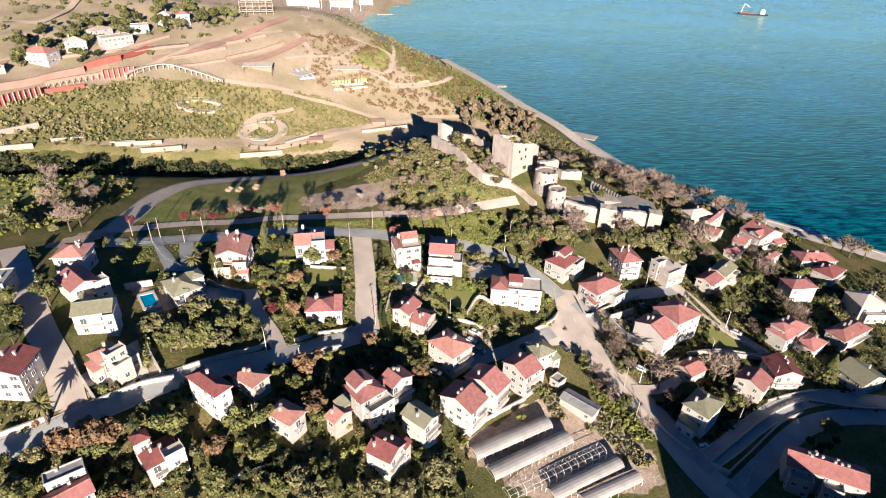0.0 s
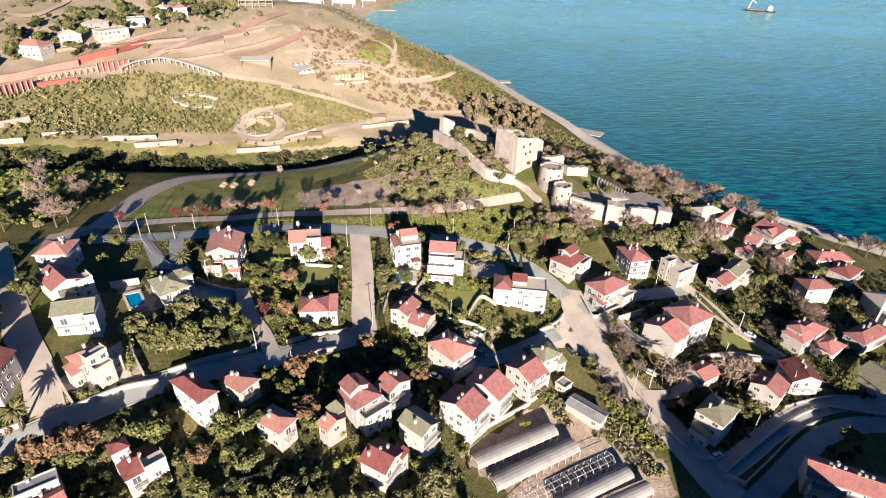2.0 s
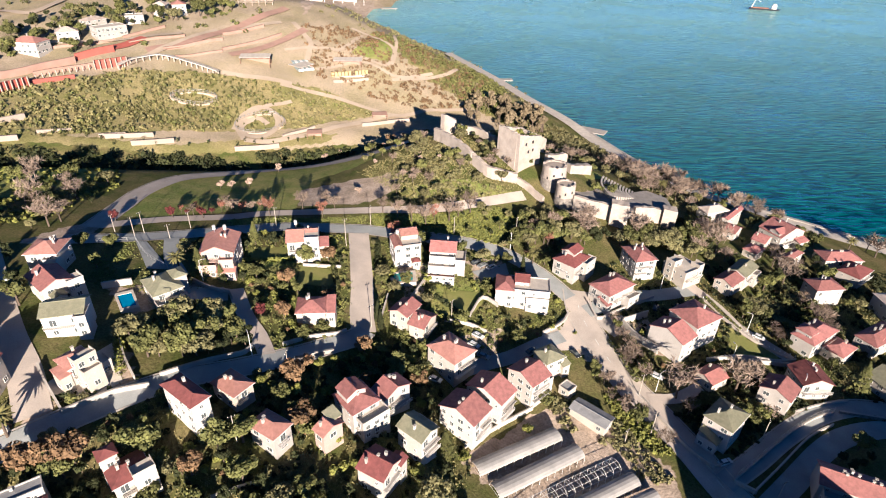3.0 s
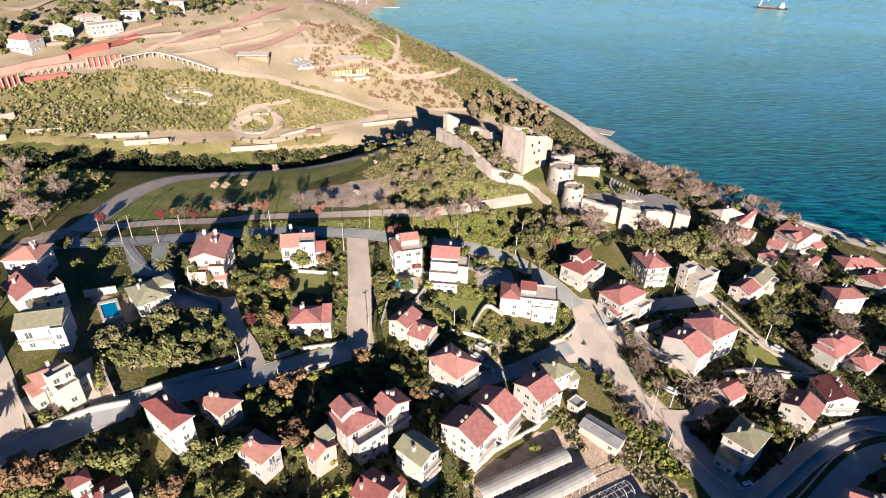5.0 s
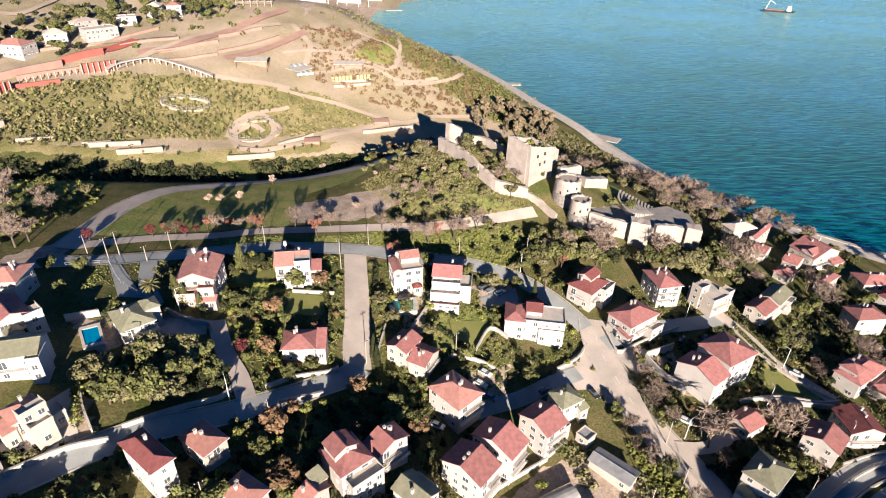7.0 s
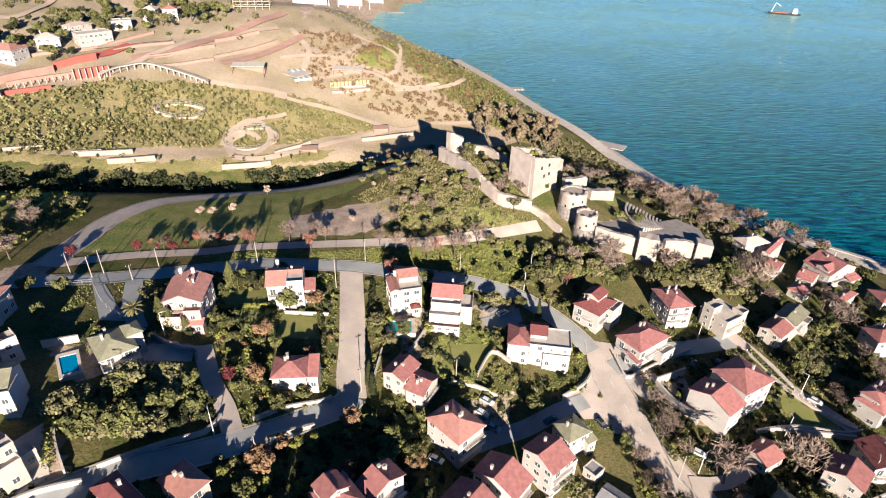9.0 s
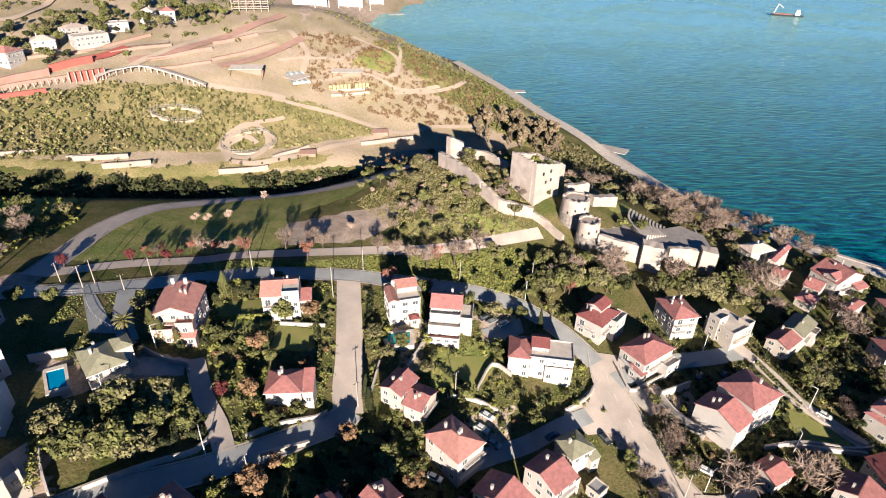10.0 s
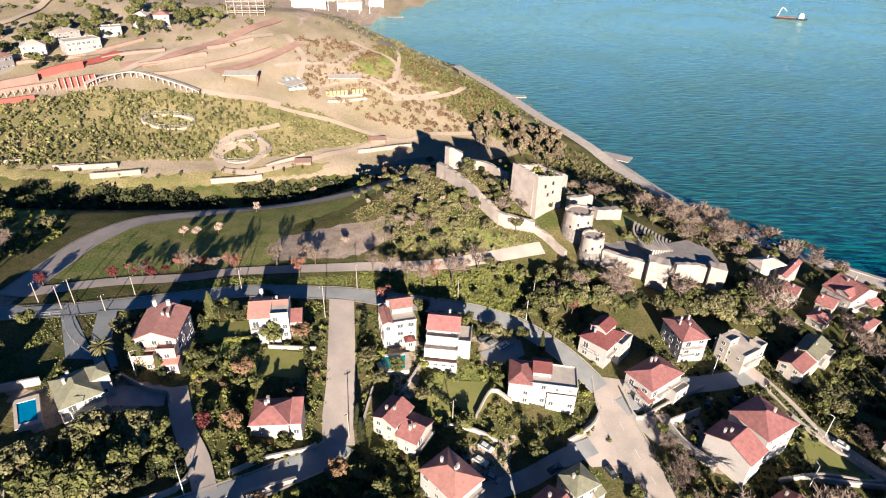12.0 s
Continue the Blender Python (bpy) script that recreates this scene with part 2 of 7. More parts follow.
# plan of the bare and the green patches
LOT = [(-61, 237), (-65, 256), (-42, 266), (-21, 268), (-17, 256), (-29, 241), (-45, 238)]
MEADOW = [(-126, 208), (-127, 240), (-121, 262), (-104, 279), (-84, 292), (-50, 299), (-20, 300), (-62, 270), (-62, 232), (-90, 222), (-112, 210)]
CASTLE_SLOPE = [(-14, 252), (-16, 244), (30, 247), (34, 251), (14, 256), (0, 258)]
FAR_HILL = [(-420, 290), (-200, 290), (-160, 305), (-110, 322), (-60, 345), (0, 365), (70, 420), (60, 520), (-40, 640), (-420, 640)]
YARDS = [(8, 117), (31, 137), (44, 141), (57, 133), (70, 119), (67, 108), (30, 102)]

HEATH = [(-300, 300), (-248, 322), (-198, 373), (-136, 391), (-85, 398), (-37, 389), (-91, 351), (-148, 325), (-220, 275), (-290, 250)]
CLIFF_TOP = [(-54, 481), (43, 523), (75, 470), (60, 395), (23, 421), (-16, 445)]

FOOT_STRIP = [(-230, 270), (-199, 289), (-170, 301), (-148, 309), (-119, 327), (-89, 344), (-61, 355), (-71, 343), (-95, 330), (-117, 317), (-147, 303), (-175, 292), (-199, 283), (-228, 264)]

LAWNS = [[(-3, 184), (18, 194), (16, 181), (-0, 167)],
         [(110, 181), (123, 164), (103, 168)],
         [(-63, 187), (-51, 190), (-49, 176), (-59, 176)],
         [(-27, 228), (26, 238), (36, 233), (20, 217), (-26, 220)],
         [(-51, 202), (-39, 208), (-36, 194), (-45, 192)],
         [(72, 297), (86, 279), (71, 270)],
         [(-84, 217), (-42, 226), (-38, 221), (-80, 211)],
         [(-66, 448), (-54, 492), (-40, 490), (-38, 448)],
         [(-195, 228), (-197, 262), (-168, 280), (-150, 262), (-156, 226), (-178, 209)]]
PAVED = [[(12, 204), (25, 207), (27, 196), (14, 191)],
         [(9, 163), (23, 168), (21, 156), (10, 156)],
         [(-105, 122), (-91, 112), (-92, 105), (-101, 111)],
         [(-96, 123), (-84, 132), (-76, 122), (-88, 112)],
         [(47, 178), (58, 170), (63, 147), (45, 168)],
         [(68, 177), (79, 181), (83, 166), (78, 164)],
         [(-16, 198), (-2, 200), (-3, 178), (-10, 176)],
         [(57, 255), (79, 260), (89, 253), (61, 248)],
         [(93, 262), (107, 267), (108, 258), (93, 252)],
         [(-121, 531), (-120, 939), (-112, 867), (-108, 489)],
         [(-102, 157), (-76, 167), (-67, 165), (-66, 160), (-88, 147)],
         [(-135, 194), (-126, 202), (-121, 187), (-143, 176)]]

gx = np.concatenate([np.linspace(-3000, -420, 24), np.arange(-400, 262, 2.5), np.linspace(270, 2600, 26)])
gy = np.concatenate([np.linspace(-1200, 20, 16), np.arange(30, 430, 2.5), np.arange(430, 700, 6), np.linspace(720, 4300, 40)])
GX, GY = np.meshgrid(gx, gy)
GZ = heights(GX.ravel(), GY.ravel()).reshape(GX.shape)
nx, ny = len(gx), len(gy)
land = bpy.data.meshes.new("ground")
quads = [(j * nx + i, j * nx + i + 1, (j + 1) * nx + i + 1, (j + 1) * nx + i) for j in range(ny - 1) for i in range(nx - 1)]
land.from_pydata(np.stack([GX, GY, GZ], -1).reshape(-1, 3).tolist(), [], quads)
land.polygons.foreach_set("use_smooth", [True] * len(land.polygons))
# what covers the ground: red = bare earth, green = lush grass, blue = dry hill grass, alpha = heath
cover = np.zeros((nx * ny, 4))
fx, fy = GX.ravel(), GY.ravel()
cover[:, 0] = in_poly(fx, fy, LOT) | in_poly(fx, fy, YARDS) | ((fy > 770) & (fy < 960) & (fx > -330))
cover[:, 1] = in_poly(fx, fy, MEADOW) | in_poly(fx, fy, CASTLE_SLOPE)
for plot in LAWNS:
    cover[:, 1] += in_poly(fx, fy, plot)
for plot in PAVED:
    cover[:, 0] += in_poly(fx, fy, plot)
cover[:, 2] = in_poly(fx, fy, FAR_HILL) | (fy > 640)
cover[:, 3] = in_poly(fx, fy, HEATH) | in_poly(fx, fy, CLIFF_TOP) | in_poly(fx, fy, FOOT_STRIP)
layer = land.color_attributes.new("cover", 'FLOAT_COLOR', 'POINT')
layer.data.foreach_set("color", cover.ravel())


def ground_material():
    m = bpy.data.materials.new("ground_cover")
    m.use_nodes = True
    n, l = m.node_tree.nodes, m.node_tree.links
    b = n["Principled BSDF"]
    b.inputs["Roughness"].default_value = 0.95
    b.inputs["Specular IOR Level"].default_value = 0.1
    tc = n.new("ShaderNodeTexCoord")

    def tone(c1, c2, scale, lo=0.38, hi=0.62):
        a = n.new("ShaderNodeTexNoise")
        a.inputs["Scale"].default_value, a.inputs["Detail"].default_value = scale, 7
        a.inputs["Roughness"].default_value = 0.65
        l.new(tc.outputs["Object"], a.inputs["Vector"])
        r = n.new("ShaderNodeMapRange")
        r.inputs[1].default_value, r.inputs[2].default_value = lo, hi
        l.new(a.outputs["Fac"], r.inputs[0])
        x = n.new("ShaderNodeMix")
        x.data_type = 'RGBA'
        x.inputs[6].default_value, x.inputs[7].default_value = (*c1, 1), (*c2, 1)
        l.new(r.outputs[0], x.inputs[0])
        return x.outputs[2]

    base = tone((0.075, 0.088, 0.024), (0.15, 0.128, 0.058), 0.09)
    bare = tone((0.46, 0.375, 0.30), (0.29, 0.235, 0.18), 0.2)
    lush = tone((0.17, 0.205, 0.052), (0.28, 0.265, 0.095), 0.12)
    heath = tone((0.185, 0.175, 0.068), (0.275, 0.235, 0.115), 0.05, 0.42, 0.58)
    hill = tone((0.37, 0.305, 0.225), (0.285, 0.245, 0.15), 0.03)
    sep = n.new("ShaderNodeSeparateColor")
    at = n.new("ShaderNodeVertexColor")
    at.layer_name = "cover"
    l.new(at.outputs[0], sep.inputs[0])
    last = base
    edge = n.new("ShaderNodeTexNoise")
    edge.inputs["Scale"].default_value, edge.inputs["Detail"].default_value = 0.5, 4
    l.new(tc.outputs["Object"], edge.inputs["Vector"])
    masks = (sep.outputs[0], sep.outputs[1], sep.outputs[2], at.outputs[1])
    for colour, k in ((hill, 2), (heath, 3), (lush, 1), (bare, 0)):
        s = n.new("ShaderNodeMath")
        s.operation = 'ADD'
        l.new(masks[k], s.inputs[0])
        l.new(edge.outputs["Fac"], s.inputs[1])
        r = n.new("ShaderNodeMapRange")
        r.inputs[1].default_value, r.inputs[2].default_value = 0.92, 1.08
        l.new(s.outputs[0], r.inputs[0])
        x = n.new("ShaderNodeMix")
        x.data_type = 'RGBA'
        l.new(r.outputs[0], x.inputs[0])
        l.new(last, x.inputs[6])
        l.new(colour, x.inputs[7])
        last = x.outputs[2]
    f = n.new("ShaderNodeTexNoise")
    f.inputs["Scale"].default_value, f.inputs["Detail"].default_value = 1.6, 5
    l.new(tc.outputs["Object"], f.inputs["Vector"])
    v = n.new("ShaderNodeMapRange")
    v.inputs[1].default_value, v.inputs[2].default_value, v.inputs[3].default_value, v.inputs[4].default_value = 0.3, 0.7, 0.65, 1.3
    l.new(f.outputs["Fac"], v.inputs[0])
    hs = n.new("ShaderNodeHueSaturation")
    l.new(last, hs.inputs["Color"])
    l.new(v.outputs[0], hs.inputs["Value"])
    l.new(hs.outputs[0], b.inputs["Base Color"])
    bp = n.new("ShaderNodeBump")
    bp.inputs["Strength"].default_value, bp.inputs["Distance"].default_value = 0.5, 0.35
    l.new(f.outputs["Fac"], bp.inputs["Height"])
    l.new(bp.outputs[0], b.inputs["Normal"])
    return m


land.materials.append(ground_material())
tagged(new("ground", land), "hillside of grass, scrub and bare earth above the sea", "ground", kind="structure")


def water_material():
    m = bpy.data.materials.new("sea_water")
    m.use_nodes = True
    n, l = m.node_tree.nodes, m.node_tree.links
    b = n["Principled BSDF"]
    b.inputs["Base Color"].default_value = (0.008, 0.115, 0.13, 1)
    b.inputs["Roughness"].default_value = 0.22
    b.inputs["IOR"].default_value = 1.33
    b.inputs["Specular IOR Level"].default_value = 0.36
    tc = n.new("ShaderNodeTexCoord")
    mp = n.new("ShaderNodeMapping")
    mp.inputs["Scale"].default_value = (0.085, 0.36, 1)
    mp.inputs["Rotation"].default_value = (0, 0, radians(8))
    l.new(tc.outputs["Object"], mp.inputs["Vector"])
    a = n.new("ShaderNodeTexNoise")
    a.inputs["Scale"].default_value, a.inputs["Detail"].default_value, a.inputs["Distortion"].default_value = 1.0, 2, 0.4
    l.new(mp.outputs[0], a.inputs["Vector"])
    mp2 = n.new("ShaderNodeMapping")
    mp2.inputs["Scale"].default_value = (0.035, 0.16, 1)
    mp2.inputs["Rotation"].default_value = (0, 0, radians(5))
    l.new(tc.outputs["Object"], mp2.inputs["Vector"])
    swell = n.new("ShaderNodeTexNoise")
    swell.inputs["Scale"].default_value, swell.inputs["Detail"].default_value, swell.inputs["Distortion"].default_value = 1.0, 3, 0.6
    l.new(mp2.outputs[0], swell.inputs["Vector"])
    both = n.new("ShaderNodeMix")
    both.inputs[0].default_value = 0.28
    l.new(a.outputs["Fac"], both.inputs[2])
    l.new(swell.outputs["Fac"], both.inputs[3])
    # light and shade of the ripples painted into the base colour, low to high
    tint = n.new("ShaderNodeMix")
    tint.data_type = 'RGBA'
    tint.inputs[6].default_value, tint.inputs[7].default_value = (0.002, 0.026, 0.034, 1), (0.02, 0.13, 0.135, 1)
    span = n.new("ShaderNodeMapRange")
    span.inputs[1].default_value, span.inputs[2].default_value = 0.42, 0.58
    l.new(both.outputs[0], span.inputs[0])
    l.new(span.outputs[0], tint.inputs[0])
    # haze and sky sheen painted in: paler with distance, over pale turquoise bay water
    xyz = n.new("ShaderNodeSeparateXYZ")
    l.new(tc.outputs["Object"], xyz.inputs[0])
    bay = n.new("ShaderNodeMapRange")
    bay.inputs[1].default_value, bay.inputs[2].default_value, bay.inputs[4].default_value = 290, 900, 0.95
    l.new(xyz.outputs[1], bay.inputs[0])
    haze_tint = n.new("ShaderNodeMix")
    haze_tint.data_type = 'RGBA'
    haze_tint.inputs[7].default_value = (0.27, 0.47, 0.43, 1)
    l.new(bay.outputs[0], haze_tint.inputs[0])
    l.new(tint.outputs[2], haze_tint.inputs[6])
    l.new(haze_tint.outputs[2], b.inputs["Base Color"])
    big = n.new("ShaderNodeTexNoise")
    big.inputs["Scale"].default_value, big.inputs["Detail"].default_value = 0.012, 4
    l.new(tc.outputs["Object"], big.inputs["Vector"])
    rr = n.new("ShaderNodeMapRange")
    rr.inputs[1].default_value, rr.inputs[2].default_value, rr.inputs[3].default_value, rr.inputs[4].default_value = 0.35, 0.65, 0.16, 0.34
    l.new(big.outputs["Fac"], rr.inputs[0])
    l.new(rr.outputs[0], b.inputs["Roughness"])
    bp = n.new("ShaderNodeBump")
    bp.inputs["Strength"].default_value, bp.inputs["Distance"].default_value = 1.0, 1.8
    l.new(both.outputs[0], bp.inputs["Height"])
    l.new(bp.outputs[0], b.inputs["Normal"])
    return m


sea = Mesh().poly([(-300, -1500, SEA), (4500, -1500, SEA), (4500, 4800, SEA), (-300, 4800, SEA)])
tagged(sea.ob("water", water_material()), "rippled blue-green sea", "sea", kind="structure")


# ---- roads: strips laid on the ground ----
ROADS = []


def smooth_line(pts, step=2.5):
    """A Catmull-Rom line through the given points, at even small steps."""
    p = [Vector(a) for a in pts]
    p = [2 * p[0] - p[1]] + p + [2 * p[-1] - p[-2]]
    out = []
    for a, b, c, d in zip(p, p[1:], p[2:], p[3:]):
        k = max(2, int((c - b).length / step))
        for i in range(k):
            t = i / k
            out.append(0.5 * ((2 * b) + (c - a) * t + (2 * a - 5 * b + 4 * c - d) * t * t + (3 * b - a - 3 * c + d) * t ** 3))
    return out + [p[-2]]


def strip(name, line, offset, width, lift, material, label="", parent=None, across=5):
    m = Mesh()
    rows = []
    for i, p in enumerate(line):
        d = (line[min(i + 1, len(line) - 1)] - line[max(i - 1, 0)]).normalized()
        side = Vector((d.y, -d.x))
        row = []
        for k in range(across):
            q = p + side * (offset + width * (k / (across - 1) - 0.5))
            row.append((q.x, q.y))
        rows.append(row)
    flat = np.array(rows).reshape(-1, 2)
    z = heights(flat[:, 0], flat[:, 1]) + lift
    m.v = [(a, b, c) for (a, b), c in zip(flat.tolist(), z.tolist())]
    for i in range(len(line) - 1):
        for k in range(across - 1):
            a = i * across + k
            m.f.append((a, a + across, a + across + 1, a + 1))
    return m.ob(name, material, parent, label, smooth=True)


def road(name, pts, width, material, label, lift=0.22, edge=0.0, dashes=False):
    line = smooth_line(pts)
    ROADS.append((np.array([(p.x, p.y) for p in line]), width))
    o = tagged(strip(name, line, 0, width, lift, material, label), label, "road", kind="structure")
    if edge:
        for s in (-1, 1):
            tagged(strip("kerb", line, s * (width / 2 + edge / 2), edge, lift + 0.14, CONCRETE, across=2, parent=o))
    if dashes:
        for k in range(3, len(line) - 3, 3):
            strip("lane_mark", line[k:k + 2], 0, 0.22, lift + 0.03, PAINT, parent=o, across=2)
    return o


def near_road(x, y, margin):
    return any((np.hypot(line[:, 0] - x, line[:, 1] - y) < w / 2 + margin).any() for line, w in ROADS)


road("road", [(53.6, 192.8), (53.4, 180.0), (57.3, 165.9), (62.6, 151.8), (69.4, 139.6), (76.4, 125.9), (81.2, 114.4), (86.2, 105.7), (90.3, 96.6)], 9.5, PALEROAD, "wide sunlit asphalt road running down the hill", lift=0.20, edge=0.5, dashes=True)
road("road", [(-130.0, 183.7), (-119.9, 186.8), (-105.7, 192.0), (-90.0, 199.7), (-76.1, 207.2), (-60.3, 213.8), (-40.4, 216.3), (-29.2, 217.0), (-13.9, 216.0), (3.2, 215.4), (14.6, 214.3), (25.9, 211.2), (34.7, 205.7), (42.9, 198.2), (50.4, 188.3)], 6.5, ASPHALT, "narrow asphalt road above the houses", lift=0.21, edge=0.5)
road("road", [(-31.6, 214.2), (-28.3, 195.3), (-25.5, 177.7), (-24.3, 166.4), (-22.6, 158.1)], 8, PALEROAD, "pale dusty concrete street", lift=0.22)
road("road", [(-22.2, 159.1), (-24.6, 155.0), (-31.4, 149.2), (-40.7, 140.8), (-53.6, 131.1), (-68.5, 122.8), (-81.5, 113.0), (-88.9, 106.8), (-96.4, 99.8), (-105.4, 92.5)], 6.5, ASPHALT, "narrow asphalt lane between gardens", lift=0.24, edge=0.5)
road("road", [(-150.9, 176.4), (-128.8, 149.4), (-114.2, 131.9), (-103.2, 120.1), (-94.4, 108.2)], 8, PALEROAD, "pale village street", lift=0.25)
road("road", [(-124.1, 197.7), (-117.0, 202.2), (-104.0, 209.9), (-84.2, 217.9), (-71.6, 224.8), (-51.4, 230.0), (-27.8, 233.5), (-3.5, 235.7), (19.3, 242.3), (39.1, 250.2)], 5.5, PALEROAD, "paved road to the old castle", lift=0.26)
road("road", [(-125.8, 195.5), (-126.6, 217.4), (-127.2, 237.3), (-122.2, 259.4), (-108.5, 274.4), (-89.6, 289.6), (-64.0, 299.0), (-38.2, 301.0), (-9.0, 303.0)], 8, PALEROAD, "two-lane valley road with a dashed centre line", lift=0.27, edge=0.5, dashes=True)
road("road", [(55.6, 181.9), (71.6, 190.7), (89.2, 195.5), (101.9, 199.9)], 6, ASPHALT, "short asphalt lane between white houses", lift=0.28)
road("road", [(98.6, 206.1), (103.4, 199.2), (108.6, 190.3), (112.6, 180.5), (118.9, 173.6), (125.6, 166.2)], 5, PALEROAD, "narrow paved lane between hedges", lift=0.30)
road("road", [(81.8, 115.9), (93.6, 123.5), (107.1, 133.1), (123.4, 142.6), (140.2, 147.2), (159.6, 145.9), (173.4, 142.3)], 6, ASPHALT, "curving asphalt road with stone walls", lift=0.31, edge=0.5)
road("road", [(88.5, 107.0), (101.5, 117.0), (116.1, 128.3), (127.2, 134.7), (141.4, 138.8), (157.2, 138.8), (169.6, 137.1)], 6.5, ASPHALT, "curving lower asphalt road", lift=0.32)
road("road", [(6.3, 147.1), (16.2, 152.5), (25.1, 156.4), (36.3, 163.8), (44.8, 168.5)], 5, ASPHALT, "shaded back lane between yards", lift=0.33)
road("road", [(-65.2, 166.4), (-58.2, 153.9), (-52.4, 146.6), (-47.9, 138.8)], 5, PALEROAD, "pale lane between an orchard and gardens", lift=0.34)
road("road", [(-96.6, 193.5), (-90.2, 178.5), (-83.5, 168.9)], 5, ASPHALT, "narrow shaded lane above the villa", lift=0.36)
road("road", [(68.8, 144.8), (77.8, 145.4), (87.5, 150.6)], 4, PALEROAD, "concrete driveway", lift=0.37)

# ---- lawns, aprons and car parks laid on the ground ----
PLOTS = []


def plot(name, quad, material, label, lift=0.12, category="lawn"):
    """A four-cornered sheet that follows the ground."""
    PLOTS.append(list(quad))
    a, b, c, d = (Vector(p) for p in quad)
    nu, nv = max(2, int((b - a).length / 2)), max(2, int((d - a).length / 2))
    pts = [a.lerp(b, i / nu).lerp(d.lerp(c, i / nu), j / nv) for j in range(nv + 1) for i in range(nu + 1)]
    z = heights([p.x for p in pts], [p.y for p in pts]) + lift
    m = Mesh()
    m.v = [(p.x, p.y, h) for p, h in zip(pts, z.tolist())]
    m.f = [(j * (nu + 1) + i, j * (nu + 1) + i + 1, (j + 1) * (nu + 1) + i + 1, (j + 1) * (nu + 1) + i) for j in range(nv) for i in range(nu)]
    return tagged(m.ob(name, material, None, label), label, category, kind="structure")


plot("lawn", [(-47.9, 176.0), (-34.0, 177.5), (-35.2, 187.5), (-48.5, 186.5)], GRASS, "walled garden lawn in the shade", 0.15)
plot("lawn", [(1.9, 173.4), (13.3, 173.0), (21.5, 186.0), (3.3, 184.0)], GRASS, "sloping garden lawn below a white house", 0.15)
plot("lawn", [(105.5, 168.0), (125.0, 167.8), (112.6, 175.0), (107.1, 178.6)], GRASS, "shaded green lawn beside the big white house", 0.15)
plot("pavement", [(13.9, 196.8), (19.1, 191.0), (28.3, 198.2), (27.4, 204.6)], ASPHALT, "small asphalt car park in front of a villa", 0.16, "car park")
plot("pavement", [(37.3, 167.8), (43.3, 162.0), (60.0, 165.5), (54.0, 186.0)], PALEROAD, "wide dusty asphalt apron at the road junction", 0.17, "road apron")
plot("pavement", [(57.0, 178.5), (63.5, 170.5), (72.0, 176.5), (69.0, 181.8)], CONCRETE, "paved forecourt at the side lane", 0.16, "forecourt")
plot("pavement", [(-98.6, 114.2), (-84.7, 114.8), (-79.5, 121.0), (-88.0, 133.5)], ROOF["pale"], "pale paved terrace round a cream house", 0.14, "terrace")
plot("pavement", [(-79.0, 156.0), (-65.5, 159.8), (-67.5, 166.0), (-80.5, 163.3)], CONCRETE, "grey paved drive beside a villa", 0.14, "drive")
plot("pavement", [(-106.8, 188.0), (-95.0, 170.5), (-88.0, 171.6), (-103.5, 189.0)], ASPHALT, "dark fenced tarmac yard above the villa", 0.14, "yard")
plot("lawn", [(-69.6, 193.5), (-66.6, 185.0), (-50.1, 191.1), (-53.5, 199.0)], GRASS, "bright yellow-green mown lawn", 0.16)

# ---- houses ----
HOUSES = []
# open ground that stays clear of trees
for clear in ((-99, 157, 5), (-92, 151, 6), (-84, 148, 4), (-72, 163, 5), (-100, 172, 5), (-63, 190, 5), (-56, 193, 5), (-57, 183, 4), (-96, 178, 5), (-102, 185, 5), (-73, 161, 5), (-45, 181, 5), (-38, 182, 5), (6, 178, 5), (12, 180, 6), (18, 198, 5), (24, 199, 5), (111, 171, 6), (118, 169, 5), (100, 256, 7), (104, 262, 6), (65, 254, 5), (75, 254, 5), (47, 158, 5), (53, 165, 5)):
    HOUSES.append(clear)


def window_data(w, h):
    fr = Mesh()
    t = 0.09
    fr.box(-w / 2 - t, w / 2 + t, -0.08, 0.04, h, h + t).box(-w / 2 - t, w / 2 + t, -0.16, 0.04, -t, 0)
    fr.box(-w / 2 - t, -w / 2, -0.08, 0.04, 0, h).box(w / 2, w / 2 + t, -0.08, 0.04, 0, h).box(-0.03, 0.03, -0.06, 0.03, 0, h)
    pn = Mesh().box(-w / 2, w / 2, -0.03, 0.02, 0, h)
    return fr.data("window", FRAME), pn.data("pane", PANE)


WIN = {k: window_data(*k) for k in ((1.2, 1.3), (1.7, 1.3), (0.7, 0.9), (1.6, 2.1))}


def gable_walls(w, d, h, rise, low, along):
    """Walls up to the eaves, with gable ends under a ridge along x ('w') or y ('d')."""
    m = Mesh()
    a, b = w / 2, d / 2
    if along == 'w':
        end = [(-b, low), (b, low), (b, h), (0, h + rise), (-b, h)]
        m.hull([(-a, y, z) for y, z in end], [(a, y, z) for y, z in end])
    elif along == 'd':
        end = [(-a, low), (a, low), (a, h), (0, h + rise), (-a, h)]
        m.hull([(x, -b, z) for x, z in end], [(x, b, z) for x, z in end])
    else:
        m.box(-a, a, -b, b, low, h)
    return m


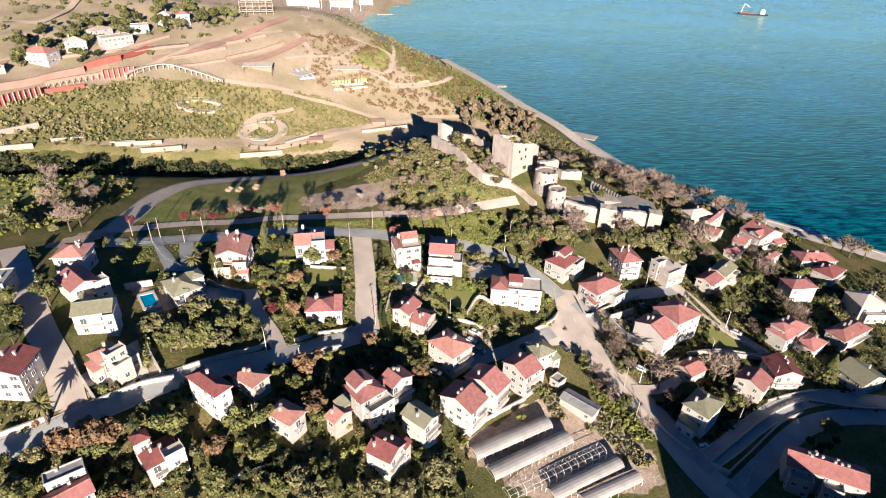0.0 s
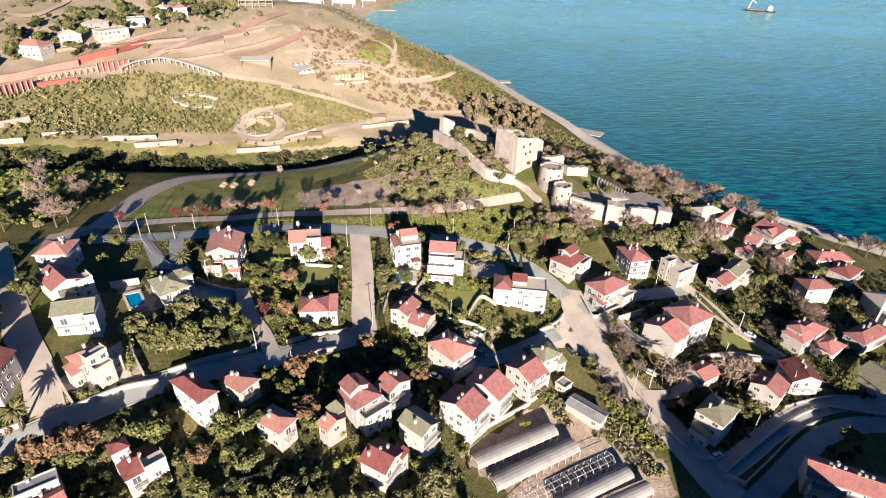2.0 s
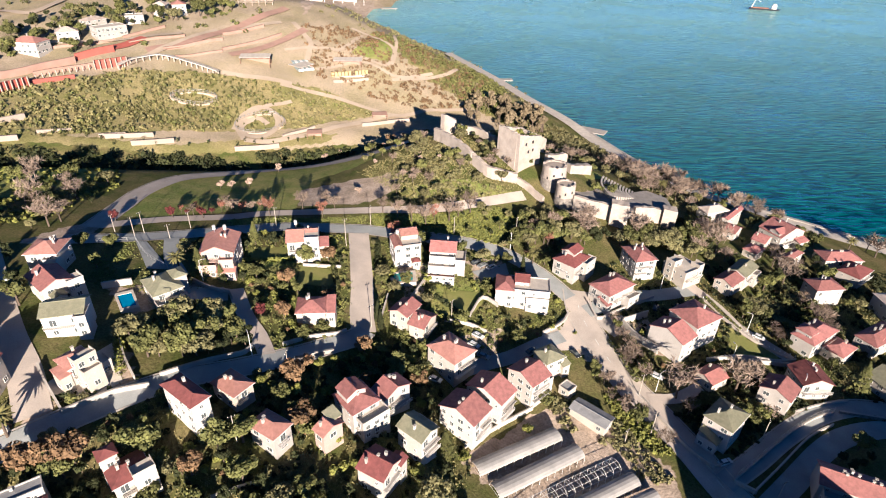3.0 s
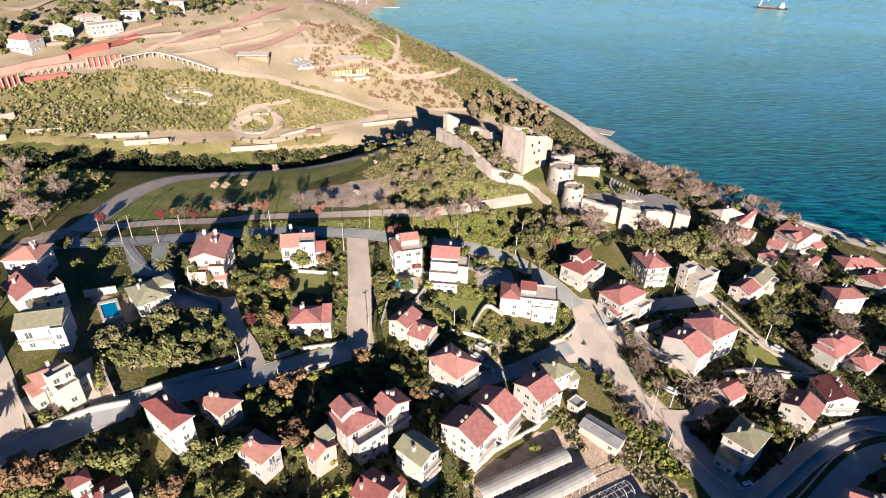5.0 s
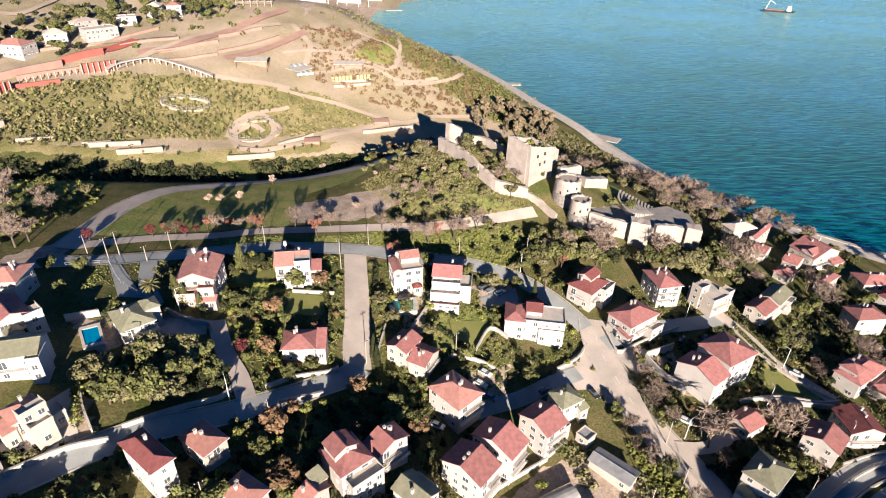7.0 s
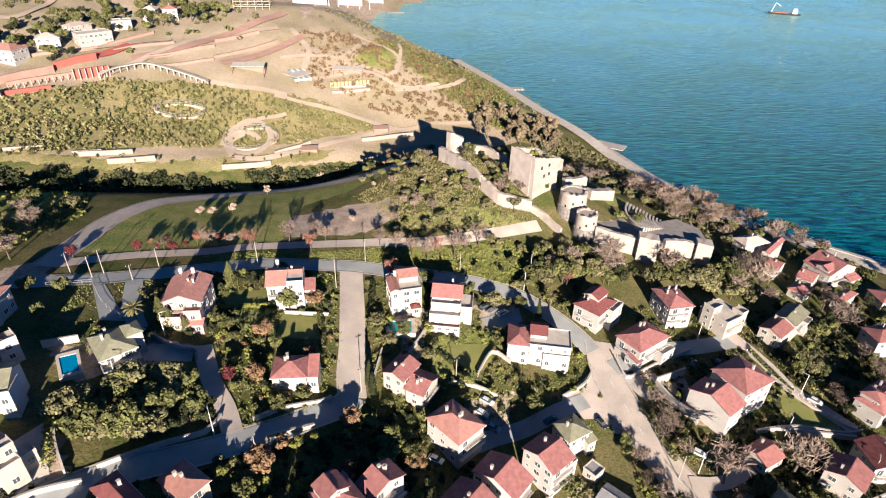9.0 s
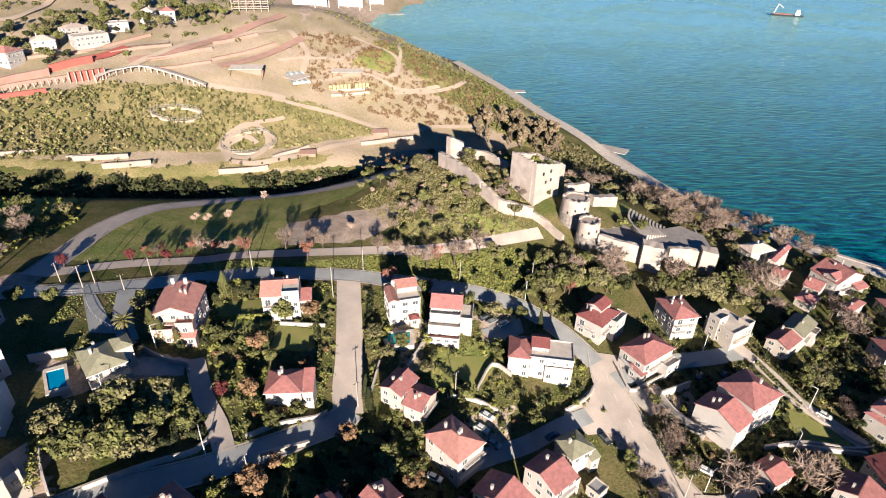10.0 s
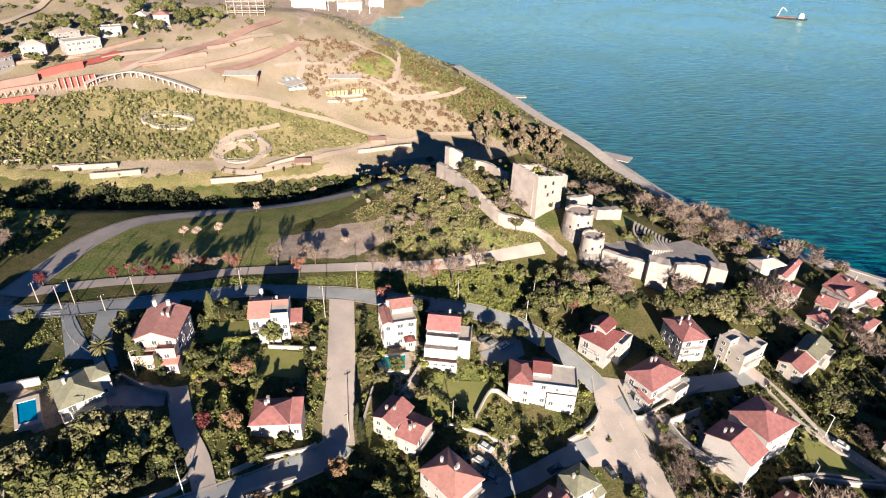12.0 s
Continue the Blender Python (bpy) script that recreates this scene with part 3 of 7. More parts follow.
def roof_mesh(w, d, h, rise, kind, t=0.2):
    m = Mesh()
    a, b = w / 2, d / 2
    if kind == 'hip':
        s = min(a, b)
        r = [(-(a - s) - 0.05, -(b - s), h + rise), (a - s + 0.05, -(b - s), h + rise), (a - s + 0.05, b - s + 0.05, h + rise), (-(a - s) - 0.05, b - s + 0.05, h + rise)]
        base = [(-a, -b), (a, -b), (a, b), (-a, b)]
        m.hull([(x, y, h - t) for x, y in base], [(x, y, h) for x, y in base])
        m.hull([(x, y, h + 0.004) for x, y in base], r)
    else:
        swap = kind == 'gabd'
        if swap:
            a, b = b, a
        slope = []
        for s in (-1, 1):
            pts = [(-a, 0, h + rise), (a, 0, h + rise), (a, s * b, h), (-a, s * b, h)]
            slope.append((pts, [(x, y, z + t) for x, y, z in pts]))
        for lo, hi in slope:
            if swap:
                lo, hi = [(-y, x, z) for x, y, z in lo], [(-y, x, z) for x, y, z in hi]
            m.hull(lo, hi)
        ridge = [(-a, -0.14), (a, -0.14), (a, 0.14), (-a, 0.14)]
        ridge = [(-y, x) for x, y in ridge] if swap else ridge
        m.hull([(x, y, h + rise + t - 0.1) for x, y in ridge], [(x, y, h + rise + t + 0.1) for x, y in ridge])
    return m


def wing(e, cx, cy, w, d, h, roof, tone, wall, rnd):
    """A lower wing, bay or upper floor of a house: body, roof or parapet, and windows on its front."""
    at = pose(cx, cy, 0)
    if roof == 'flat':
        body = Mesh().box(-w / 2, w / 2, -d / 2, d / 2, -4, h).ob("wing", wall, e)
        p = Mesh()
        a, b = w / 2 + 0.06, d / 2 + 0.06
        p.box(-a, a, -b, -b + 0.16, h, h + 0.85).box(-a, -a + 0.16, -b + 0.16, b, h, h + 0.85).box(a - 0.16, a, -b + 0.16, b, h, h + 0.85)
        p.ob("parapet", wall, body)
        Mesh().box(-a + 0.17, a - 0.17, -b + 0.17, b, h + 0.004, h + 0.1).ob("terrace_floor", ROOF[tone], body)
    elif roof == 'shed':
        body = Mesh().box(-w / 2 + 0.25, w / 2 - 0.25, -d / 2 + 0.25, d / 2, -4, h).ob("wing", wall, e)
        lo = [(-w / 2, -d / 2, h), (w / 2, -d / 2, h), (w / 2, d / 2, h + d * 0.3), (-w / 2, d / 2, h + d * 0.3)]
        Mesh().hull(lo, [(x, y, z + 0.18) for x, y, z in lo]).ob("wing_roof", ROOF[tone], body)
    else:
        run = d / 2 if roof == 'gabw' else w / 2 if roof == 'gabd' else min(w, d) / 2
        rise = run * 0.42
        inner = rise * (1 - 0.35 / run)
        body = gable_walls(w - 0.7, d - 0.7, h + (0 if roof == 'hip' else rise - inner), inner, -4, roof[-1] if roof != 'hip' else '').ob("wing", wall, e)
        roof_mesh(w, d, h, rise, roof).ob("wing_roof", ROOF[tone], body)
    body.matrix_basis = at
    for side, length, out in ((0, w, d / 2), (3, d, w / 2)):
        inset = 0 if roof == 'flat' else 0.25 if roof == 'shed' else 0.35
        n = int(length / 2.4)
        for s in range(max(1, int(h / 2.8))):
            for i in range(n):
                if rnd.random() < 0.2:
                    continue
                u = (i + 0.5) / n * length - length / 2
                o = share("window", WIN[(1.2, 1.3)][0], e, at @ pose(0, 0, 0, 0, 0, side * 90) @ pose(u, -out + inset, s * 2.8 + 0.9))
                share("pane", WIN[(1.2, 1.3)][1], o, Matrix.Identity(4))


def house(x, y, w, d, yaw, h, roof, roof_tone, wall_tone, chimneys=1, balcony=0, tanks=0, dormers=0, pitch=0.42, seed=0, blank=(), wings=(), label=""):
    """h: height of the eaves over the ground. balcony: 1 on the long front, 2 on the right-hand front, 3 on both."""
    rnd = random.Random(int(x * 7 + y * 13) + seed)
    zg = ground(x, y)
    e = tagged(new("house"), label, "house", "houses of the town")
    e.matrix_basis = pose(x, y, zg, 0, 0, yaw)
    HOUSES.append((x, y, max(w, d) / 2 + 0.5))
    ww, dd = w - 0.9, d - 0.9
    run = d / 2 if roof == 'gabw' else w / 2 if roof == 'gabd' else min(w, d) / 2
    rise = run * pitch
    wall = WALL[wall_tone]
    rise_wall = rise * (1 - 0.45 / run)
    low = -4.0
    lift = rise - rise_wall
    if roof == 'flat':
        gable_walls(ww, dd, h, 0, low, '').ob("wall", wall, e)
        p = Mesh()
        a, b = ww / 2 + 0.12, dd / 2 + 0.12
        p.box(-a, a, -b, -b + 0.25, h, h + 0.55).box(-a, a, b - 0.25, b, h, h + 0.55).box(-a, -a + 0.25, -b + 0.25, b - 0.25, h, h + 0.55).box(a - 0.25, a, -b + 0.25, b - 0.25, h, h + 0.55)
        p.ob("parapet", wall, e)
        Mesh().box(-a + 0.26, a - 0.26, -b + 0.26, b - 0.26, h + 0.004, h + 0.16).ob("roof", ROOF[roof_tone], e)
        rise = 0.3
    else:
        gable_walls(ww, dd, h + (lift * 0.0 if roof == 'hip' else lift), rise_wall if roof != 'hip' else 0, low, roof[-1] if roof != 'hip' else '').ob("wall", wall, e)
        roof_mesh(w, d, h, rise, roof).ob("roof", ROOF[roof_tone], e)
        if roof == 'hip':
            g = Mesh()
            g.box(-w / 2 - 0.06, w / 2 + 0.06, -d / 2 - 0.1, -d / 2, h - 0.2, h - 0.06).box(w / 2, w / 2 + 0.1, -d / 2, d / 2, h - 0.2, h - 0.06)
            g.ob("gutter", FRAME, e)
    for wx, wy, sw, sd, wh, wr, wt in wings:
        wing(e, wx, wy, sw, sd, wh, wr, wt, wall, rnd)
    for k in range(chimneys):
        cx, cy = rnd.uniform(-0.25, 0.25) * w, rnd.uniform(-0.1, 0.3) * d
        c = Mesh().box(cx - 0.3, cx + 0.3, cy - 0.26, cy + 0.26, h, h + rise + 0.7)
        ch = c.ob("chimney", wall, e)
        Mesh().box(cx - 0.38, cx + 0.38, cy - 0.34, cy + 0.34, h + rise + 0.704, h + rise + 0.84).ob("chimney_cap", CONCRETE, ch)
    for k in range(tanks):
        cx, cy = -w * 0.2 + k * w * 0.3, d * 0.33
        Mesh().tube((cx, cy, h), (cx, cy, h + rise + 0.5), 0.08).ob("tank_stand", STEEL, e)
        Mesh().tube((cx, cy, h + rise + 0.5), (cx, cy, h + rise + 2.0), 0.55, n=14).ob("water_tank", FRAME, e, "white plastic water tank")
    for k in range(dormers):
        cx = (k - (dormers - 1) / 2) * w * 0.38
        dz = h + rise * 0.25
        m = Mesh().hull([(cx - 0.7, -d * 0.36, dz), (cx + 0.7, -d * 0.36, dz), (cx, -d * 0.36, dz + 1.2)], [(cx - 0.7, 0, dz), (cx + 0.7, 0, dz), (cx, 0, dz + 1.2)])
        m.ob("dormer", ROOF[roof_tone], e)
    storeys = max(1, int(round(h / 2.9)))
    sh = h / storeys
    for side in range(4):
        turn = yaw + side * 90
        facing = math.sin(radians(turn - 90))          # y of the outward normal
        if facing > 0.25 or side in blank:
            continue
        length, out = (ww, dd / 2) if side % 2 == 0 else (dd, ww / 2)
        n = max(1, int(length / rnd.uniform(2.7, 3.5)))
        base = pose(0, 0, 0, 0, 0, side * 90)
        has_balcony = (balcony & 1 and side in (0, 2)) or (balcony & 2 and side in (1, 3))
        for s in range(storeys):
            z = s * sh + 0.95
            for i in range(n):
                if rnd.random() < 0.12:
                    continue
                u = (i + 0.5) / n * length - length / 2
                door = has_balcony and s > 0 and i % 2 == 0
                key = (1.6, 2.1) if door else rnd.choice(((1.2, 1.3), (1.2, 1.3), (1.7, 1.3), (0.7, 0.9)))
                wz = s * sh + 0.15 if door else z
                o = share("window", WIN[key][0], e, base @ pose(u, -out, wz))
                share("pane", WIN[key][1], o, Matrix.Identity(4))
            if has_balcony and s > 0:
                bl = length * rnd.choice((0.55, 0.8, 0.95))
                u0 = rnd.uniform(-1, 1) * (length - bl) / 2
                slab = Mesh().box(u0 - bl / 2, u0 + bl / 2, -out - 1.3, -out, s * sh - 0.12, s * sh + 0.06)
                so = slab.ob("balcony", wall, e)
                so.matrix_basis = base
                rail = Mesh()
                rail.box(u0 - bl / 2, u0 + bl / 2, -out - 1.28, -out - 1.22, s * sh + 0.98, s * sh + 1.06)
                for k in range(int(bl / 0.45) + 1):
                    ux = u0 - bl / 2 + 0.03 + k * (bl - 0.06) / max(1, int(bl / 0.45))
                    rail.box(ux - 0.025, ux + 0.025, -out - 1.27, -out - 1.23, s * sh + 0.06, s * sh + 0.98)
                ro = rail.ob("railing", rnd.choice((FRAME, METAL_AND_HOLES)), so)
    return e


house(5.8, 149.8, 10.0, 12.6, 45, 8.5, "hip", "pink", "bright", balcony=1, chimneys=3, label="three-storey white house with a faded pink tiled hipped roof")
house(-3.7, 162.9, 9.3, 6.4, 63, 5.0, "gabd", "red", "cream", balcony=1, chimneys=2, label="two-storey cream house with a red tiled gable roof")
house(-9.7, 166.0, 8.9, 7.7, 60, 6.0, "gabw", "red", "cream", chimneys=2, label="two-storey cream house with a red tiled gable roof")
house(-39.2, 160.6, 9.9, 9.0, 6, 4.8, "hip", "red", "cream", chimneys=3, wings=[(6.2, -0.5, 3.0, 7.0, 4.2, 'shed', 'red')], label="two-storey cream house with a red tiled hipped roof")
house(-73.8, 181.0, 11.9, 14.0, 7, 7.9, "gabd", "pink", "pink", chimneys=2, tanks=2, balcony=1, wings=[(3.4, -7.6, 4.6, 3.0, 6.0, 'flat', 'pink'), (-2.6, -7.9, 5.6, 3.6, 4.4, 'flat', 'pink'), (3.2, -9.6, 6.5, 2.6, 2.8, 'shed', 'pink')], label="three-storey pink house with a faded pink tiled gable roof")
house(-49.7, 197.0, 11.5, 11.0, 10, 6.9, "gabw", "pink", "bright", tanks=1, chimneys=1, balcony=1, wings=[(3.6, -2.5, 5.0, 8.0, 8.6, 'flat', 'pale'), (7.6, -2.0, 4.0, 5.0, 4.0, 'shed', 'red'), (0.5, -6.8, 6.0, 3.0, 3.0, 'flat', 'pale')], label="two-storey white house with a faded pink tiled gable roof")
house(-11.9, 200.2, 10.8, 11.0, 17, 8.6, "flat", "pale", "cream", tanks=2, chimneys=2, balcony=0, wings=[(1.6, 2.2, 7.0, 6.4, 10.6, "gabw", "pink"), (-3.7, -1.4, 3.4, 8.4, 9.0, "gabd", "pink"), (2.6, -6.2, 3.4, 3.0, 3.0, "hip", "maroon")], label="tall three-storey cream house with pink roofs and a roof terrace")
house(2.8, 198.6, 10.2, 9.0, -5, 8.6, "gabw", "red", "bright", chimneys=1, balcony=1, pitch=0.5, wings=[(0, -5.2, 9.4, 2.6, 7.4, "flat", "grey"), (0, -7.6, 9.8, 2.6, 4.6, "flat", "pale"), (0, -9.8, 10.0, 2.4, 1.6, "flat", "pink"), (6.6, -0.5, 3.6, 8.0, 5.0, "flat", "pale")], label="three-storey white house with a red tiled gable roof and terraces")
house(31.9, 183.9, 19.6, 9.6, -7, 7.4, "flat", "pale", "bright", balcony=0, chimneys=1, wings=[(-6.6, -0.3, 7.0, 10.2, 7.7, "hip", "red"), (-0.6, 1.8, 5.6, 6.6, 9.0, "gabw", "maroon"), (5.2, -3.6, 8.0, 3.0, 4.4, "flat", "pale")], label="long two-storey white house with red roofs and a flat terrace")
house(52.9, 203.4, 12.0, 10.3, 48, 7.0, "hip", "maroon", "white", balcony=3, chimneys=2, wings=[(1.5, 1.0, 7.0, 6.0, 9.6, 'gabw', 'maroon'), (3.0, -5.2, 7.0, 3.5, 6.4, 'flat', 'pale')], label="two-storey white house with a dark maroon tiled hipped roof")
house(80.9, 208.7, 9.7, 12.6, 13, 8.0, "hip", "red", "white", balcony=1, chimneys=4, label="three-storey white house with a red tiled hipped roof")
house(98.3, 206.5, 10.4, 11.6, 32, 6.5, "flat", "pale", "cream", chimneys=0, balcony=1, wings=[(-3.0, 2.2, 4.5, 4.0, 8.6, 'flat', 'pale'), (4.4, -3.4, 3.0, 4.0, 7.4, 'flat', 'pale')], label="two-storey cream house with a pale screed flat roof")
house(66.0, 190.1, 14.7, 10.3, 36, 7.0, "hip", "red", "white", balcony=3, chimneys=2, wings=[(4.0, -6.2, 6.0, 3.0, 3.6, 'flat', 'pale'), (-6.8, -3.0, 3.0, 5.0, 3.0, 'shed', 'red')], label="two-storey white house with a red tiled hipped roof")
house(91.8, 174.6, 13.3, 12.6, 31, 10.0, "hip", "red", "bright", chimneys=1, balcony=0, blank=(3,), label="three-storey white house with a red tiled hipped roof")
house(81.9, 167.4, 8.7, 13.5, 38, 8.0, "gabw", "red", "bright", chimneys=2, balcony=0, blank=(3,), label="three-storey white house with a red tiled gable roof")
house(132.7, 261.7, 13.1, 8.1, 19, 6.0, "hip", "white", "white", chimneys=1, wings=[(3.0, -3.0, 4.0, 4.0, 4.4, 'flat', 'pale')], label="two-storey white house with a pale hipped roof")
house(140.9, 258.5, 18.3, 3.5, 45, 7.0, "gabw", "red", "white", chimneys=1, label="two-storey white house with a red tiled gable roof")
house(136.9, 247.0, 9.0, 5.8, 45, 4.0, "gabd", "red", "white", label="single-storey white house with a red tiled gable roof")
house(162.4, 251.3, 17.0, 12.6, 26, 7.0, "gabd", "red", "white", balcony=1, chimneys=2, wings=[(-5.5, -2.0, 6.0, 6.0, 8.4, 'gabw', 'red'), (5.0, -7.6, 7.0, 3.6, 3.6, 'shed', 'red')], label="two-storey white house with a red tiled gable roof")
house(149.3, 243.2, 9.5, 6.6, 44, 4.0, "gabd", "red", "cream", label="single-storey cream house with a red tiled gable roof")
house(140.0, 231.8, 8.0, 6.6, 39, 4.0, "hip", "red", "cream", label="single-storey cream house with a red tiled hipped roof")
house(157.0, 230.4, 13.3, 4.4, 36, 5.0, "hip", "red", "white", label="two-storey white house with a red tiled hipped roof")
house(124.7, 209.7, 12.2, 7.9, 43, 6.5, "gabw", "olive", "white", wings=[(3.5, -3.6, 4.5, 3.5, 4.5, 'flat', 'pale')], balcony=1, label="two-storey white house with a grey-green gable roof")
house(117.5, 204.1, 12.0, 8.0, 39, 5.0, "gabw", "red", "cream", label="two-storey cream house with a red tiled gable roof")
house(181.8, 235.7, 17.8, 10.0, 2, 6.0, "hip", "red", "white", chimneys=3, balcony=1, label="two-storey white house with a red tiled hipped roof")
house(182.6, 224.3, 13.3, 9.8, 36, 6.0, "hip", "maroon", "white", chimneys=2, balcony=1, label="two-storey white house with a dark maroon tiled hipped roof")
house(157.4, 206.3, 12.7, 9.0, 8, 7.1, "hip", "red", "white", chimneys=2, label="two-storey white house with a red tiled hipped roof")
house(136.8, 175.2, 16.8, 8.7, 33, 6.5, "hip", "red", "white", chimneys=3, balcony=1, wings=[(-4.0, 1.0, 6.0, 6.0, 8.6, 'hip', 'red')], label="two-storey white house with a red tiled hipped roof")
house(144.3, 171.0, 10.4, 8.0, 34, 4.5, "hip", "red", "cream", chimneys=2, label="two-storey cream house with a red tiled hipped roof")
house(164.3, 179.4, 18.5, 8.4, 29, 6.0, "hip", "red", "white", chimneys=3, balcony=1, dormers=2, label="two-storey white house with a red tiled hipped roof")
house(184.2, 199.6, 12.6, 12.0, 2, 7.0, "hip", "white", "white", chimneys=1, balcony=1, wings=[(0, -6.6, 9.0, 3.0, 4.0, 'flat', 'pale')], label="two-storey white house with a pale hipped roof")
house(154.8, 155.9, 13.0, 11.4, 21, 5.0, "gabd", "olive", "cream", chimneys=1, label="two-storey cream house with a grey-green gable roof")
house(123.8, 153.5, 10.8, 10.0, 2, 6.0, "gabd", "maroon", "white", chimneys=3, balcony=1, label="two-storey white house with a dark maroon tiled gable roof")
house(110.3, 146.9, 9.0, 10.0, 44, 6.0, "gabw", "red", "white", chimneys=1, label="two-storey white house with a red tiled gable roof")
house(86.3, 132.0, 10.9, 9.1, 42, 9.2, "hip", "olive", "bright", chimneys=2, wings=[(-6.6, 0.5, 3.4, 6.0, 4.0, 'shed', 'olive')], label="three-storey white house with a grey-green hipped roof")
house(91.3, 153.2, 8.4, 7.7, 30, 3.5, "gabw", "red", "cream", label="single-storey cream house with a red tiled gable roof")
house(48.3, 135.5, 6.1, 12.5, 49, 3.2, "gabd", "grey", "cream", chimneys=0, pitch=0.25, label="single-storey cream house with a grey felt gable roof")
house(42.6, 145.1, 4.8, 4.7, 43, 2.8, "flat", "grey", "cream", chimneys=0, label="single-storey cream house with a grey felt flat roof")
house(115.3, 111.7, 21.0, 9.0, -25, 8.2, "gabw", "red", "white", chimneys=9, wings=[(-6.0, -5.5, 6.0, 3.0, 6.4, 'flat', 'grey'), (2.0, -5.5, 5.0, 3.0, 6.4, 'flat', 'grey')], label="three-storey white house with a red tiled gable roof")
house(-59.1, 112.8, 5.5, 13.0, 54, 9.6, "hip", "maroon", "bright", chimneys=1, label="three-storey white house with a dark maroon tiled hipped roof")
house(-51.1, 120.7, 6.7, 9.4, 57, 5.4, "hip", "pink", "cream", chimneys=2, balcony=1, label="two-storey cream house with a faded pink tiled hipped roof")
house(-38.6, 109.1, 6.4, 8.9, 59, 6.5, "hip", "pink", "white", chimneys=2, balcony=1, label="two-storey white house with a faded pink tiled hipped roof")
house(-66.3, 95.2, 8.4, 7.7, 43, 6.0, "hip", "maroon", "cream", chimneys=3, balcony=1, wings=[(2.4, -3.2, 4.6, 3.4, 7.4, 'flat', 'pale'), (-2.4, 3.8, 4.2, 4.0, 9.8, 'hip', 'maroon')], label="two-storey cream house with a dark maroon tiled hipped roof")
house(-84.2, 87.3, 8.9, 4.3, 36, 6.7, "flat", "grey", "white", chimneys=1, label="two-storey white house with a grey felt flat roof")
house(-81.7, 83.2, 9.9, 6.4, 43, 5.4, "gabw", "red", "white", label="two-storey white house with a red tiled gable roof")
house(-90.1, 121.4, 6.9, 6.9, 57, 6.1, "hip", "pink", "cream", chimneys=1, balcony=1, wings=[(0.6, -4.0, 5.2, 3.0, 8.4, 'flat', 'pale'), (-4.2, -1.5, 3.0, 4.0, 4.6, 'shed', 'pink'), (4.6, -3.0, 3.0, 4.0, 3.2, 'flat', 'pale'), (0.6, -6.4, 4.4, 2.4, 5.4, 'flat', 'pale')], label="two-storey cream house with a faded pink tiled hipped roof")
house(-100.7, 138.0, 11.2, 9.0, 16, 7.0, "gabw", "olive", "bright", balcony=1, chimneys=0, wings=[(4.6, -3.0, 3.0, 5.5, 6.4, 'flat', 'pale')], label="two-storey white house with a grey-green gable roof")
house(-112.6, 151.0, 9.2, 12.2, 51, 6.2, "gabd", "red", "bright", chimneys=1, balcony=1, wings=[(4.4, -4.6, 4.4, 4.6, 6.0, 'flat', 'pale'), (-1.0, -7.2, 4.0, 4.0, 4.0, 'gabd', 'olive')], label="two-storey white house with a red tiled gable roof")
house(-122.4, 166.9, 10.2, 10.0, 6, 7.0, "hip", "pink", "white", chimneys=3, wings=[(3.0, -4.6, 4.0, 3.4, 5.0, 'flat', 'pale')], label="two-storey white house with a faded pink tiled hipped roof")
house(-109.2, 112.8, 10.0, 10.5, 4, 8.0, "gabd", "maroon", "cream", chimneys=2, label="three-storey cream house with a dark maroon tiled gable roof")
house(-137.0, 149.0, 9.5, 10.0, 12, 5.4, "flat", "grey", "white", label="two-storey white house with a grey felt flat roof")
house(-83.3, 156.8, 9.3, 12.0, 42, 5.0, "hip", "olive", "white", chimneys=2, balcony=1, wings=[(5.2, 1.2, 4.4, 6.0, 6.2, 'hip', 'olive'), (0.0, -7.4, 9.0, 3.4, 2.8, 'flat', 'pale')], label="two-storey white house with a grey-green hipped roof")
house(-19.6, 121.7, 9.0, 9.9, 42, 8.0, "hip", "red", "white", chimneys=3, balcony=1, wings=[(1.0, -5.6, 8.4, 4.0, 5.6, 'flat', 'pale'), (-0.5, 1.5, 6.4, 5.6, 10.4, 'gabd', 'red')], label="three-storey white house with a red tiled hipped roof")
house(-11.2, 128.9, 9.9, 6.3, 46, 8.0, "gabd", "red", "white", chimneys=3, balcony=3, label="three-storey white house with a red tiled gable roof")
house(-25.2, 111.6, 6.9, 4.4, 50, 6.5, "gabd", "pink", "pink", wings=[(2.6, 1.5, 3.6, 3.6, 7.2, 'shed', 'olive')], label="two-storey pink house with a faded pink tiled gable roof")
house(-11.9, 104.3, 8.5, 8.2, 61, 7.0, "gabd", "maroon", "white", chimneys=3, balcony=1, wings=[(4.4, -2.5, 3.6, 4.0, 5.4, 'gabw', 'maroon')], label="two-storey white house with a dark maroon tiled gable roof")
house(-3.2, 116.3, 7.2, 9.1, 51, 8.9, "gabd", "olive", "bright", chimneys=1, balcony=1, wings=[(3.8, 1.2, 3.4, 6.0, 5.6, 'flat', 'white')], label="three-storey white house with a grey-green gable roof")
house(9.6, 127.7, 8.8, 12.6, 52, 9.0, "gabw", "red", "bright", chimneys=2, balcony=1, wings=[(2.8, -3.5, 4.5, 5.0, 8.0, 'flat', 'grey')], label="three-storey white house with a red tiled gable roof")
house(17.5, 136.3, 8.4, 13.0, 52, 9.0, "gabw", "red", "bright", chimneys=1, balcony=1, wings=[(4.4, -1.0, 3.0, 6.0, 6.0, 'flat', 'pale')], label="three-storey white house with a red tiled gable roof")
house(29.7, 143.7, 8.7, 10.8, 41, 9.0, "gabw", "red", "bright", chimneys=1, balcony=1, wings=[(3.8, -2.6, 3.6, 5.0, 6.6, 'flat', 'pale')], label="three-storey white house with a red tiled gable roof")
